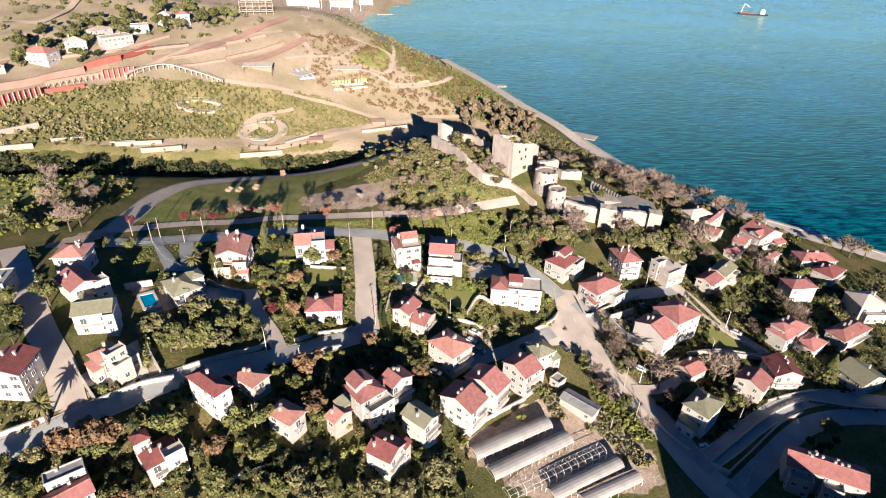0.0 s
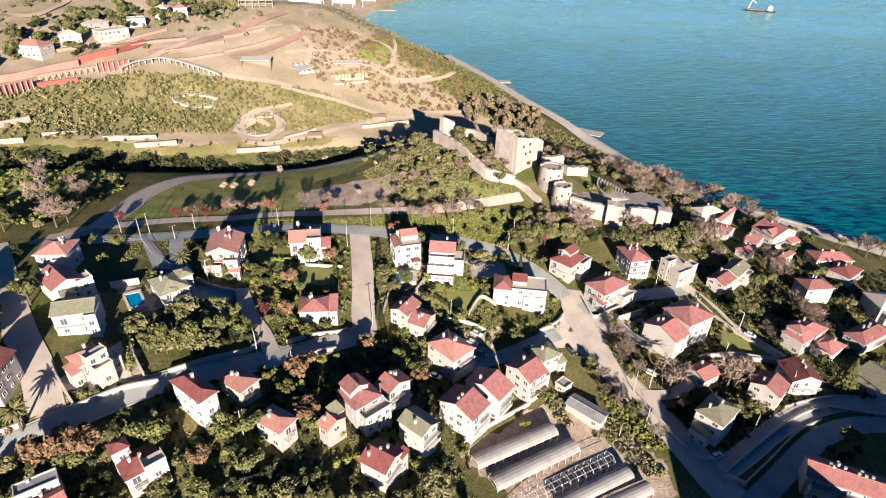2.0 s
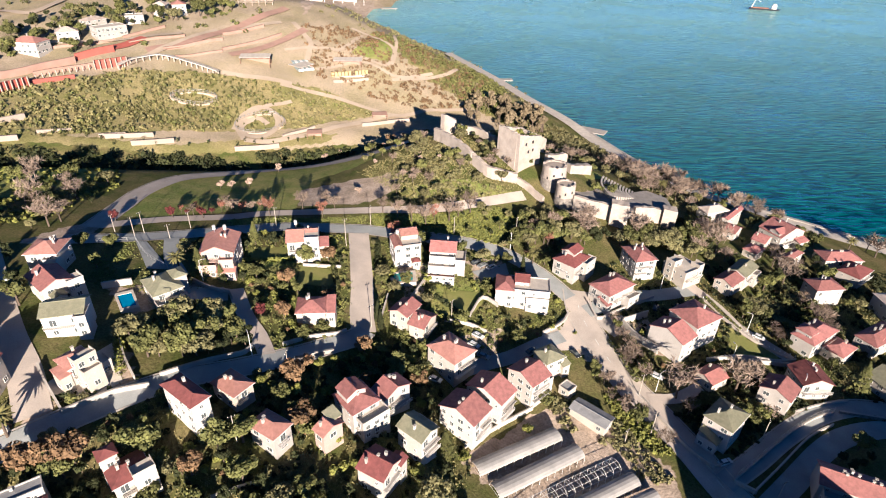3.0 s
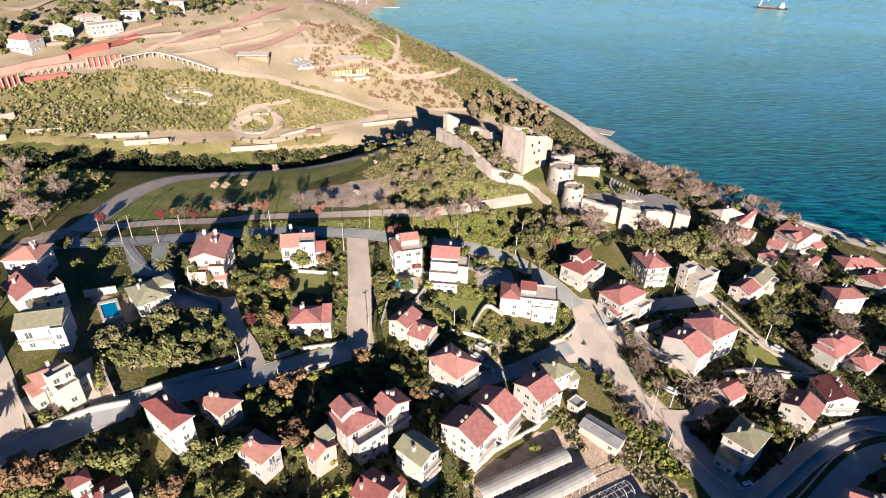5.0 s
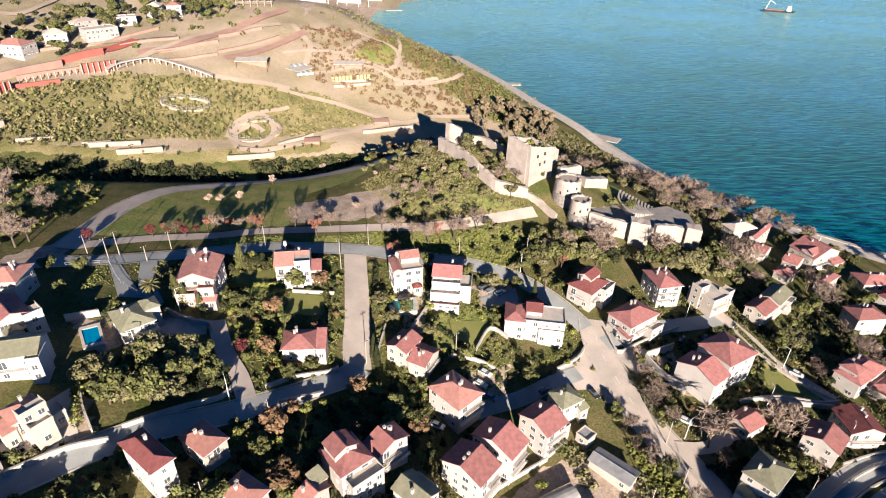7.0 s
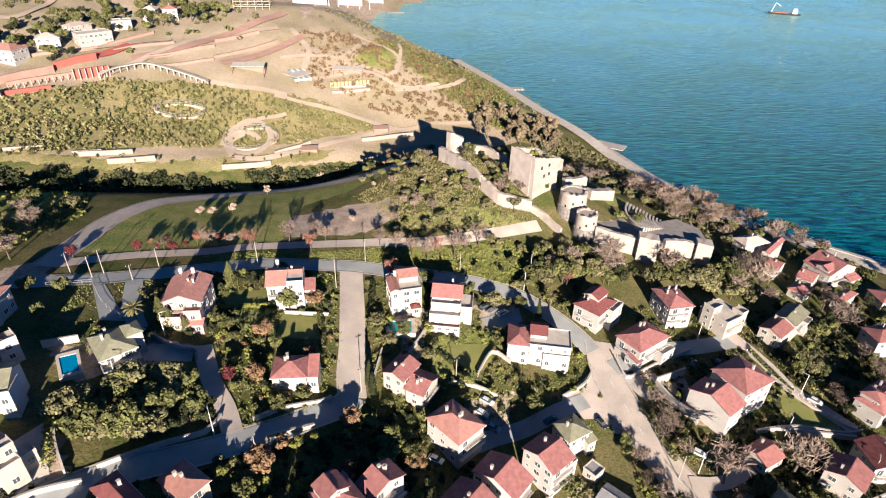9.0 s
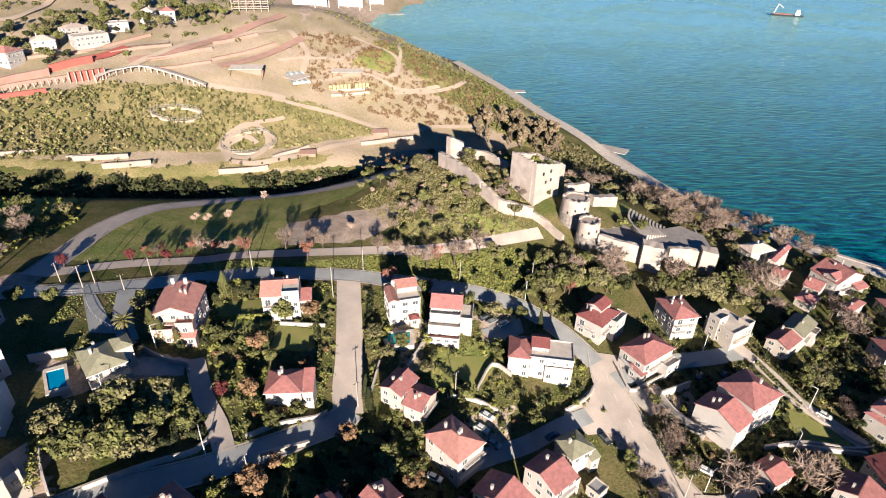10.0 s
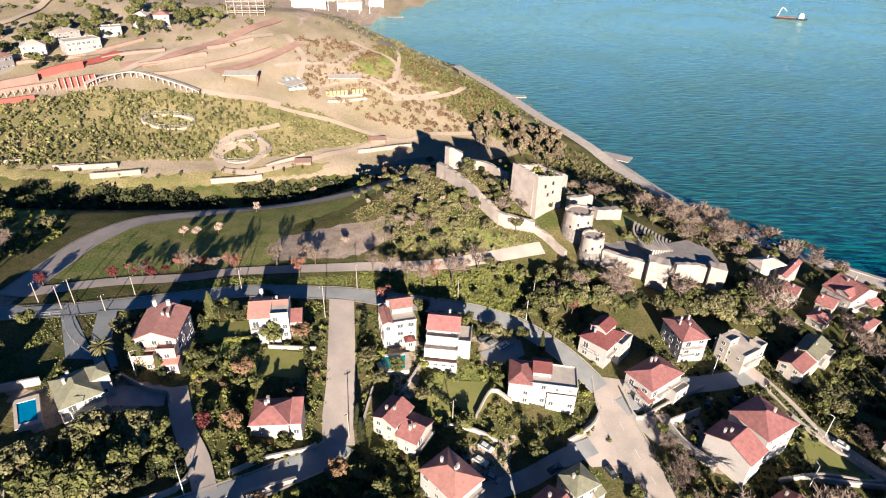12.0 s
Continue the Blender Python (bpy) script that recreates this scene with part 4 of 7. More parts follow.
house(37.3, 153.4, 7.9, 7.6, 32, 7.0, "hip", "olive", "cream", chimneys=1, wings=[(3.8, -3.0, 3.4, 4.0, 4.0, 'shed', 'olive')], label="two-storey cream house with a grey-green hipped roof")
house(-258.4, 385.6, 18.5, 13.0, -8, 7.1, "hip", "pink", "white", label="two-storey white house with a faded pink tiled hipped roof")
house(-247.6, 408.4, 13.6, 12.0, 31, 5.8, "hip", "white", "white", label="two-storey white house with a pale hipped roof")
house(-226.6, 421.1, 20.5, 12.0, 49, 6.1, "flat", "pale", "white", label="two-storey white house with a pale screed flat roof")
house(-222.1, 450.0, 12.8, 10.0, 29, 5.0, "flat", "pale", "white", label="two-storey white house with a pale screed flat roof")
house(-211.1, 471.0, 10.1, 12.0, 9, 6.9, "hip", "white", "white", label="two-storey white house with a pale hipped roof")
house(-198.3, 473.1, 10.4, 12.0, 23, 7.2, "hip", "pink", "white", label="two-storey white house with a faded pink tiled hipped roof")
house(-244.2, 435.6, 15.5, 9.0, 63, 5.2, "hip", "white", "white", label="two-storey white house with a pale hipped roof")
house(-272.4, 362.6, 5.6, 9.0, 56, 4.6, "hip", "pink", "white", label="two-storey white house with a faded pink tiled hipped roof")

# ---- the old castle ----
def ragged(pts, base_drop, height, thick, seed, chip=0.7, step=1.6):
    """A stone wall along the line, with a crumbling top; returns its mesh. height may run from start to end."""
    rnd = random.Random(seed)
    h0, h1 = height if isinstance(height, tuple) else (height, height)
    line = smooth_line(pts, step) if len(pts) > 2 else [Vector(pts[0]).lerp(Vector(pts[1]), k / max(1, int((Vector(pts[1]) - Vector(pts[0])).length / step))) for k in range(max(1, int((Vector(pts[1]) - Vector(pts[0])).length / step)) + 1)]
    m = Mesh()
    rows = []
    zs = heights([p.x for p in line], [p.y for p in line])
    crest = 0.0
    for i, p in enumerate(line):
        d = (line[min(i + 1, len(line) - 1)] - line[max(i - 1, 0)]).normalized()
        s = Vector((d.y, -d.x)) * thick / 2
        t = i / max(1, len(line) - 1)
        crest = crest * 0.6 + rnd.uniform(-chip, chip) * 0.6
        top = zs[i] + h0 + (h1 - h0) * t + crest
        low = zs[i] - base_drop
        mid = (low + top) / 2
        rows.append([(p.x + s.x * 1.12, p.y + s.y * 1.12, low), (p.x + s.x + rnd.uniform(-.08, .08), p.y + s.y + rnd.uniform(-.08, .08), mid), (p.x + s.x * 0.95, p.y + s.y * 0.95, top + rnd.uniform(-.2, .2)),
                     (p.x - s.x * 0.95, p.y - s.y * 0.95, top + rnd.uniform(-.2, .2)), (p.x - s.x, p.y - s.y, mid), (p.x - s.x * 1.12, p.y - s.y * 1.12, low)])
    for row in rows:
        m.v += row
    n = 6
    for i in range(len(rows) - 1):
        for k in range(n - 1):
            a = i * n + k
            m.f.append((a, a + n, a + n + 1, a + 1))
    m.f.append(tuple(range(n - 1, -1, -1)))
    m.f.append(tuple((len(rows) - 1) * n + k for k in range(n)))
    return m


def castle_wall(pts, height, thick, seed, label, drop=3.0, chip=0.7):
    return tagged(ragged(pts, drop, height, thick, seed, chip).ob("castle_wall", STONE), label, "castle wall", "castle ruins")


def round_tower(x, y, r, top, label, seed, drop=4.0):
    rnd = random.Random(seed)
    e = tagged(new("round_tower"), label, "tower", "castle ruins")
    z = ground(x, y)
    e.matrix_basis = pose(x, y, z)
    m = Mesh()
    n, rings = 28, 6
    h = top - z
    jag = [rnd.uniform(-0.35, 0.35) for _ in range(n)]
    for j in range(rings + 1):
        zz = -drop + (h + drop) * j / rings
        for k in range(n):
            a = 2 * math.pi * k / n
            rr = r * (1.08 - 0.1 * j / rings) + rnd.uniform(-0.06, 0.06)
            m.v.append((rr * math.cos(a), rr * math.sin(a), zz + (jag[k] if j == rings else 0)))
    for j in range(rings):
        for k in range(n):
            a, b = j * n + k, j * n + (k + 1) % n
            m.f.append((a, b, b + n, a + n))
    o = len(m.v)
    for k in range(n):
        a = 2 * math.pi * k / n
        m.v.append((r * 0.78 * math.cos(a), r * 0.78 * math.sin(a), h + jag[k] - 0.02))
    for k in range(n):
        m.v.append((m.v[o + k][0], m.v[o + k][1], h - 0.7))
    for k in range(n):
        j = (k + 1) % n
        m.f.append((rings * n + k, rings * n + j, o + j, o + k))
        m.f.append((o + k, o + j, o + n + j, o + n + k))
    m.f.append(tuple(o + n + k for k in range(n)))
    m.ob("wall", STONE, e)
    foot = Mesh()
    top_of_foot = h * 0.38
    for j, (rr, zz) in enumerate(((r * 1.12, -drop), (r * 1.09, top_of_foot * 0.5), (r * 1.065, top_of_foot), (r * 0.9, top_of_foot + 0.05))):
        for k in range(n):
            a = 2 * math.pi * k / n
            wob = rnd.uniform(-0.06, 0.06)
            foot.v.append(((rr + wob) * math.cos(a), (rr + wob) * math.sin(a), zz + (rnd.uniform(-0.3, 0.3) if j == 2 else 0)))
    for j in range(3):
        for k in range(n):
            a, b = j * n + k, j * n + (k + 1) % n
            foot.f.append((a, b, b + n, a + n))
    foot.ob("rubble_base", RUBBLE, e, "grey rubble masonry at the tower's foot")
    # slits are solid dark blocks, the shade inside put into their colour
    for a, zz in ((-100, h * 0.55), (-60, h * 0.62), (-130, h * 0.4)):
        w = Mesh().box(-0.35, 0.35, -0.12, 0.2, 0, 1.1).ob("arrow_slit", METAL_AND_HOLES, e)
        w.matrix_basis = pose(r * 1.0 * math.cos(radians(a)), r * 1.0 * math.sin(radians(a)), zz, 0, 0, a + 90)
    return e


def keep(corners, tops, label):
    """Roofless square tower on four plan corners, with a crumbling top that runs from corner to corner."""
    cx, cy = sum(c[0] for c in corners) / 4, sum(c[1] for c in corners) / 4
    z = ground(cx, cy)
    e = tagged(new("castle_keep"), label, "castle keep", "castle ruins")
    e.matrix_basis = pose(cx, cy, z)
    rnd = random.Random(5)
    t, n, rows = 1.7, 16, 7
    plan = [Vector((x - cx, y - cy)) for x, y in corners]
    for side in range(4):
        a, b = plan[side], plan[(side + 1) % 4]
        d = (b - a).normalized()
        inward = Vector((-d.y, d.x))
        if side % 2:
            a, b = a + d * t, b - d * t
        m = Mesh()
        for k in range(n + 1):
            u = k / n
            p = a.lerp(b, u)
            edge = tops[side] + (tops[(side + 1) % 4] - tops[side]) * u - z - (0.45 * rnd.random() if 0 < k < n else 0)
            for j in range(rows + 1):
                f = j / rows
                q = p - inward * (0.5 * (1 - f) + rnd.uniform(-0.015, 0.015))
                m.v.append((q.x, q.y, -6 + (edge + 6) * f))
            for zz in (edge + rnd.uniform(-0.5, 0.1), -6):
                q = p + inward * t
                m.v.append((q.x, q.y, zz))
        r = rows + 3
        for k in range(n):
            for j in range(r - 1):
                i = k * r + j
                m.f.append((i, i + r, i + r + 1, i + 1))
        m.f += [tuple(range(r - 1, -1, -1)), tuple(n * r + j for j in range(r))]
        wall = m.ob("wall", STONE, e)
        if side == 0:
            # window holes are solid blocks coloured dark in place of inner shade
            for u, zz in ((0.42, 5.0), (0.62, 5.3), (0.6, 9.2), (0.3, 9.0)):
                p = a.lerp(b, u) - inward * 0.22
                w = Mesh().box(-0.4, 0.4, -0.25, 0.3, 0, 1.3).ob("window_opening", METAL_AND_HOLES, wall)
                w.matrix_basis = pose(p.x, p.y, zz, 0, 0, math.degrees(math.atan2(d.y, d.x)))
    floor = [p * 0.8 for p in plan]
    Mesh().hull([(p.x, p.y, 6) for p in floor], [(p.x, p.y, 45.0 - z - 3.2) for p in floor]).ob("rubble_floor", ROOF["pale"], e)
    return e


KEEP_PLAN = [(36.5, 263.0), (48.0, 273.4), (39.0, 283.4), (27.5, 273.0)]
keep(KEEP_PLAN, [48.2, 44.4, 45.0, 49.2], "tall square roofless stone keep of the ruined castle")
castle_wall([(-2.6, 292.6), (5.0, 282.5), (13.1, 270.5), (15.5, 267.0)], (6.0, 5.5), 1.8, 2, "long crumbling stone curtain wall on the slope", chip=0.5)
castle_wall([(16.0, 266.5), (20.0, 261.5), (24.5, 258.0), (36.2, 257.3)], (5.5, 4.5), 1.8, 3, "lower stone curtain wall below the keep", chip=0.5)
castle_wall([(36.5, 257.0), (41.0, 254.0), (47.5, 247.0)], (3.0, 3.0), 1.5, 4, "low stone wall beside the castle road", chip=0.3)
castle_wall([(1.0, 297.5), (4.0, 300.0), (8.0, 300.5)], (11.0, 8.0), 2.8, 11, "tall ruined stone tower stump", chip=0.8)
castle_wall([(9.0, 300.0), (18.0, 298.0), (27.0, 288.0)], (4.5, 3.0), 2.0, 6, "broken inner castle wall with bushes", chip=1.2)
round_tower(53.3, 259.8, 5.6, 36.0, "broad round stone tower with a flat top", 7)
round_tower(57.0, 247.8, 4.3, 32.0, "slender round stone tower at the castle gate", 8)
castle_wall([(60.5, 244.5), (68.0, 241.5), (76.5, 239.8)], (6.6, 7.6), 2.0, 9, "sunlit front wall of the castle yard", chip=0.15)
castle_wall([(75.8, 238.6), (83.2, 237.2)], (10.0, 10.4), 5.0, 10, "square stone wall tower", chip=0.25)
def yard_level(x):
    return 24.4 - (x - 60) * 0.11


YARD = [(59.5, 249.0), (62.0, 246.0), (69.0, 243.0), (77.0, 241.3), (86.0, 243.0), (95.0, 246.3), (103.0, 247.0), (108.5, 248.0), (109.0, 262.0), (101.0, 268.0), (90.0, 262.0), (78.0, 265.0), (61.0, 258.5)]
yard = Mesh().hull([(x, y, yard_level(x) - 12) for x, y in YARD], [(x, y, yard_level(x)) for x, y in YARD]).ob("pavement", PAVING)
tagged(yard, "paved terrace of the castle yard behind its walls", "yard", kind="structure")
castle_wall([(88.0, 243.3), (95.0, 245.0), (102.0, 245.4)], (6.5, 7.0), 2.0, 12, "front castle wall with a gap", chip=0.25)
castle_wall([(101.5, 245.0), (107.5, 243.8)], (8.5, 9.2), 5.5, 13, "corner tower of the castle yard", chip=0.25)
castle_wall([(51.7, 275.0), (57.0, 278.0), (62.6, 281.5)], (5.0, 6.0), 2.5, 14, "broken rear wall of the castle", chip=0.9)
castle_wall([(62.5, 272.0), (68.5, 275.5), (74.5, 279.0)], (4.0, 4.5), 3.5, 15, "low rear tower of the castle", chip=0.5)
castle_wall([(48.0, 293.0), (53.5, 299.0)], (8.0, 8.0), 4.5, 16, "square rear tower behind the keep", chip=0.5)

# the ground before the front walls is kept clear of trees
for wx, wy in ((61, 240), (66, 237), (72, 235), (78, 233), (84, 234), (90, 239), (96, 240), (102, 240), (107, 239), (57, 243), (45, 244)):
    HOUSES.append((wx, wy, 5.0))

# open-air theatre in the castle yard
theatre = tagged(new("open_air_theatre"), "curved rows of pale stone benches in the castle yard", "theatre")
theatre.matrix_basis = pose(101, 262, yard_level(101))
for k in range(11):
    m = Mesh()
    r0, steps = 8.0 + k * 1.5, 18
    bench_z = max(0.5 + k * 0.42, ground(101 - r0, 262) - yard_level(101) + 0.5)
    for j in range(steps + 1):
        a = radians(150 + j * 3.3)
        for rr, zz in ((r0, -5), (r0, bench_z), (r0 + 0.75, bench_z), (r0 + 0.75, -5)):
            m.v.append((rr * math.cos(a), rr * math.sin(a), zz))
    for j in range(steps):
        for q in range(3):
            m.f.append((j * 4 + q, j * 4 + q + 1, j * 4 + q + 5, j * 4 + q + 4))
    m.f += [(0, 1, 2, 3), tuple(steps * 4 + q for q in (3, 2, 1, 0))]
    m.ob("stone_bench", CONCRETE, theatre)

# ---- glasshouses ----
FOIL = mat("dull_foil", (0.34, 0.325, 0.31), (0.22, 0.215, 0.21), rough=0.45, scale=0.25, bump=0.1)


def glasshouse(x, y, length, width, yaw, covered, label):
    e = tagged(new("glasshouse"), label, "greenhouse", "row of greenhouses")
    e.matrix_basis = pose(x, y, ground(x, y), 0, 0, yaw)
    arc = [(width / 2 * math.cos(a), 2.0 + 1.5 * math.sin(a)) for a in [math.pi * k / 8 for k in range(9)]]
    for k in range(int(length / 2.6) + 1):
        u = -length / 2 + k * length / int(length / 2.6)
        m = Mesh()
        for (a, b), (c, d) in zip(arc, arc[1:]):
            m.tube((u, a, b), (u, c, d), 0.06, n=4)
        for s in (-1, 1):
            m.tube((u, s * width / 2, -1), (u, s * width / 2, 2.0), 0.06, n=4)
        m.tube((u, -width / 2, 2.0), (u, width / 2, 2.0), 0.04, n=4)
        m.ob("arch", FRAME, e)
    for a, b in (arc[0], arc[2], arc[4], arc[6], arc[8]):
        Mesh().tube((-length / 2, a, b), (length / 2, a, b), 0.045, n=4).ob("purlin", FRAME, e)
    if covered:
        c = Mesh()
        for a, b in arc:
            c.v += [(-length / 2, a * 1.02, b + 0.05), (length / 2, a * 1.02, b + 0.05), (length / 2, a * 1.03, b + 0.09), (-length / 2, a * 1.03, b + 0.09)]
        for n in range(len(arc) - 1):
            for s in range(4):
                c.f.append((n * 4 + s, n * 4 + 4 + s, n * 4 + 4 + (s + 1) % 4, n * 4 + (s + 1) % 4))
        c.ob("cover", FOIL, e, "dull plastic film cover")
    return e


glasshouse(24.7, 121.6, 27.4, 4.9, 28.0, True, "long greenhouse under dull grey plastic film")
glasshouse(29.9, 116.1, 28.6, 5.1, 29.2, True, "long greenhouse under dull grey plastic film")
glasshouse(36.8, 111.3, 34.7, 4.4, 28.1, False, "bare white hoop frame of an uncovered greenhouse")
glasshouse(45.2, 109.3, 25.2, 4.6, 27.6, True, "long greenhouse under dull grey plastic film")
glasshouse(51.7, 106.3, 20.1, 4.2, 25.2, True, "short greenhouse under dull grey plastic film")


# ---- poles, lamps, cars ----
def pole(x, y, h=9.0, arms=1, turn=0):
    e = tagged(new("utility_pole"), "pale concrete utility pole with a crossarm beside the road", "utility pole", "utility poles")
    e.matrix_basis = pose(x, y, ground(x, y), 0, 0, turn)
    Mesh().tube((0, 0, -1), (0, 0, h), 0.15, 0.1, n=8).ob("post", POLE, e)
    for k in range(arms):
        Mesh().box(-0.9, 0.9, -0.06, 0.06, h - 0.5 - k * 0.7, h - 0.36 - k * 0.7).ob("crossarm", METAL_AND_HOLES, e)
        for u in (-0.8, 0, 0.8):
            Mesh().tube((u, 0, h - 0.36 - k * 0.7), (u, 0, h - 0.1 - k * 0.7), 0.06, n=5).ob("insulator", FRAME, e)
    return e


def lamp(x, y, turn, h=8.0):
    e = tagged(new("street_lamp"), "slim white steel street lamp at the roadside", "street lamp", "street lamps")
    e.matrix_basis = pose(x, y, ground(x, y), 0, 0, turn)
    Mesh().tube((0, 0, -1), (0, 0, h), 0.13, 0.08, n=8).tube((0, 0, h), (1.4, 0, h + 0.3), 0.06, 0.05, n=6).ob("post", FRAME, e)
    Mesh().box(1.2, 2.0, -0.16, 0.16, h + 0.22, h + 0.36).ob("lamp_head", STEEL, e)
    return e


for px_, py_, ph in ((-107, 195, 9), (-117, 194, 7), (-64, 213, 9), (-35, 204, 12), (-27.5, 221, 9), (7, 220, 8), (-94, 204, 7), (-20.5, 161, 9), (-97, 193, 6), (33, 223, 9), (66, 132, 9), (99, 131, 9),
                   (66, 146, 9), (93, 110, 10), (6, 171, 7), (-47, 108, 9), (-109, 192, 8), (-40, 132, 9), (57, 128, 6)):
    pole(px_, py_, ph, 1, px_ * 7 % 90)
for lx, ly, lt in ((115, 179, 150), (102, 162, 100), (-78, 147, 200), (-76, 168, 20), (-51.5, 137, 120), (72, 148, 30), (88, 198, 250), (120, 150, 60), (30, 214, 250)):
    lamp(lx, ly, lt)

CAR_PAINT = {"white": mat("white_car_paint", (0.75, 0.75, 0.75), rough=0.25, bump=0, spec=0.6), "silver": mat("silver_car_paint", (0.42, 0.43, 0.45), rough=0.3, bump=0, metal=0.5),
             "dark": mat("dark_car_paint", (0.035, 0.04, 0.05), rough=0.25, bump=0, spec=0.6), "blue": mat("blue_car_paint", (0.06, 0.10, 0.16), rough=0.25, bump=0, spec=0.6)}
RUBBER = mat("rubber", (0.02, 0.02, 0.02), rough=0.9, bump=0)


def car_master(tone):
    e = tagged(new("car"), tone + " parked car with dark windows", "car", "parked cars")
    b = Mesh()
    side = [(-2.1, 0.35), (2.1, 0.35), (2.15, 0.75), (1.2, 0.92), (-2.05, 0.95)]
    b.hull([(x, -0.85, z) for x, z in side], [(x, 0.85, z) for x, z in side])
    b.ob("body", CAR_PAINT[tone], e)
    c = [(-1.85, 0.954), (1.15, 0.924), (0.45, 1.43), (-1.35, 1.45)]
    Mesh().hull([(x, -0.76 if z < 1.2 else -0.62, z) for x, z in c], [(x, 0.76 if z < 1.2 else 0.62, z) for x, z in c]).ob("cabin_glass", PANE, e)
    Mesh().hull([(-1.3, -0.6, 1.455), (0.42, -0.6, 1.435), (0.42, 0.6, 1.435), (-1.3, 0.6, 1.455)], [(-1.25, -0.55, 1.5), (0.38, -0.55, 1.48), (0.38, 0.55, 1.48), (-1.25, 0.55, 1.5)]).ob("roof_panel", CAR_PAINT[tone], e)
    for x in (-1.3, 1.3):
        for s in (-1, 1):
            w = Mesh().tube((x, s * 0.68, 0.32), (x, s * 0.88, 0.32), 0.32, n=12).ob("wheel", RUBBER, e)
            Mesh().tube((x, s * 0.881, 0.32), (x, s * 0.9, 0.32), 0.18, n=8).ob("rim", STEEL, w)
    for s in (-1, 1):
        Mesh().box(2.1, 2.17, s * 0.6 - 0.18, s * 0.6 + 0.18, 0.55, 0.7).ob("headlight", FRAME, e)
    return e


masters = {}
for tone, cx, cy, turn in (("white", 1, 144, -25), ("white", 74, 154, -35), ("white", 84.5, 122.5, 20), ("white", 117.5, 148.5, 25), ("white", 15, 163.5, -35), ("white", 13.5, 159.5, -35), ("silver", 16.5, 155.5, -30),
                           ("dark", 48, 161, -60), ("white", -130, 157, -70), ("silver", 18, 201, 40), ("white", 21.5, 200.5, 40), ("dark", 83, 187, 60), ("white", 118, 176, -45), ("silver", 127, 152.5, 120),
                           ("blue", 33, 160, 35), ("white", 130, 153, 110), ("dark", 15.5, 202.5, 40), ("dark", 92, 189, 50), ("silver", 35.5, 158, 35)):
    on = 0.24 if near_road(cx, cy, 0) else 0.05
    m4 = pose(cx, cy, ground(cx, cy) + on, 0, 0, turn)
    if tone not in masters:
        masters[tone] = car_master(tone)
        masters[tone].matrix_basis = m4
    else:
        copy_thing(masters[tone], m4)


# ---- pools ----
def pool(pts, label, water=POOL):
    xs, ys = [p[0] for p in pts], [p[1] for p in pts]
    cx, cy = sum(xs) / 4, sum(ys) / 4
    z = max(ground(a, b) for a, b in pts) + 0.35
    e = tagged(new("swimming_pool"), label, "swimming pool")
    e.matrix_basis = pose(cx, cy, z)
    loc = [(a - cx, b - cy) for a, b in pts]
    k = [1 + 1.6 / math.hypot(a, b) for a, b in loc]
    outer = [(a * s, b * s) for (a, b), s in zip(loc, k)]
    for i in range(4):
        j = (i + 1) % 4
        ring = [outer[i], outer[j], loc[j], loc[i]]
        Mesh().hull([(a, b, -4) for a, b in ring], [(a, b, 0.06) for a, b in ring]).ob("pool_deck", ROOF["pale"], e)
    Mesh().hull([(a, b, -1.5) for a, b in loc], [(a, b, -0.12) for a, b in loc]).ob("pool_water", water, e)
    return e


pool([(-91.5, 147.3), (-88.2, 149.1), (-92.6, 155.2), (-96.0, 153.4)], "blue rectangular swimming pool with a pale deck")
pool([(-14.0, 184.3), (-8.2, 185.3), (-8.6, 191.0), (-16.6, 189.4)], "turquoise garden pool beside a villa", TURQUOISE)


# ---- garden and retaining walls ----
def run_wall(pts, height, thick, material, label, cap=True, kind="garden wall"):
    line = smooth_line(pts, 2.0) if len(pts) > 2 else [Vector(pts[0]).lerp(Vector(pts[1]), k / 8) for k in range(9)]
    zs = heights([p.x for p in line], [p.y for p in line])
    e = tagged(new("garden_wall"), label, kind, "garden walls")

    def loft(t, lo, hi):
        m = Mesh()
        for i, p in enumerate(line):
            d = (line[min(i + 1, len(line) - 1)] - line[max(i - 1, 0)]).normalized()
            s = Vector((d.y, -d.x)) * t / 2
            m.v += [(p.x + s.x, p.y + s.y, zs[i] + lo), (p.x + s.x, p.y + s.y, zs[i] + hi), (p.x - s.x, p.y - s.y, zs[i] + hi), (p.x - s.x, p.y - s.y, zs[i] + lo)]
        for i in range(len(line) - 1):
            for k in range(4):
                a, b = i * 4 + k, i * 4 + (k + 1) % 4
                m.f.append((a, a + 4, b + 4, b))
        m.f += [(3, 2, 1, 0), tuple(len(m.v) - 4 + k for k in range(4))]
        return m
    loft(thick, -1.5, height).ob("wall", material, e)
    if cap:
        loft(thick + 0.16, height + 0.003, height + 0.13).ob("coping", CONCRETE, e)
    return e


WHITEWALL = WALL["white"]
run_wall([(-88.6, 109.9), (-84.0, 113.8), (-79.5, 117.2), (-72.3, 120.3)], 1.6, 0.4, WHITEWALL, "white plastered garden wall along the lane")
run_wall([(-88.6, 109.9), (-97.0, 118.0), (-101.0, 122.5)], 1.5, 0.4, WHITEWALL, "white plastered garden wall on the street side")
run_wall([(-76.7, 121.7), (-81.8, 127.8), (-86.0, 134.3)], 1.6, 0.35, CONCRETE, "grey garden wall between two plots")
run_wall([(-105.8, 97.7), (-101.1, 101.1), (-97.3, 104.1)], 1.6, 0.4, WHITEWALL, "white wall along the street")
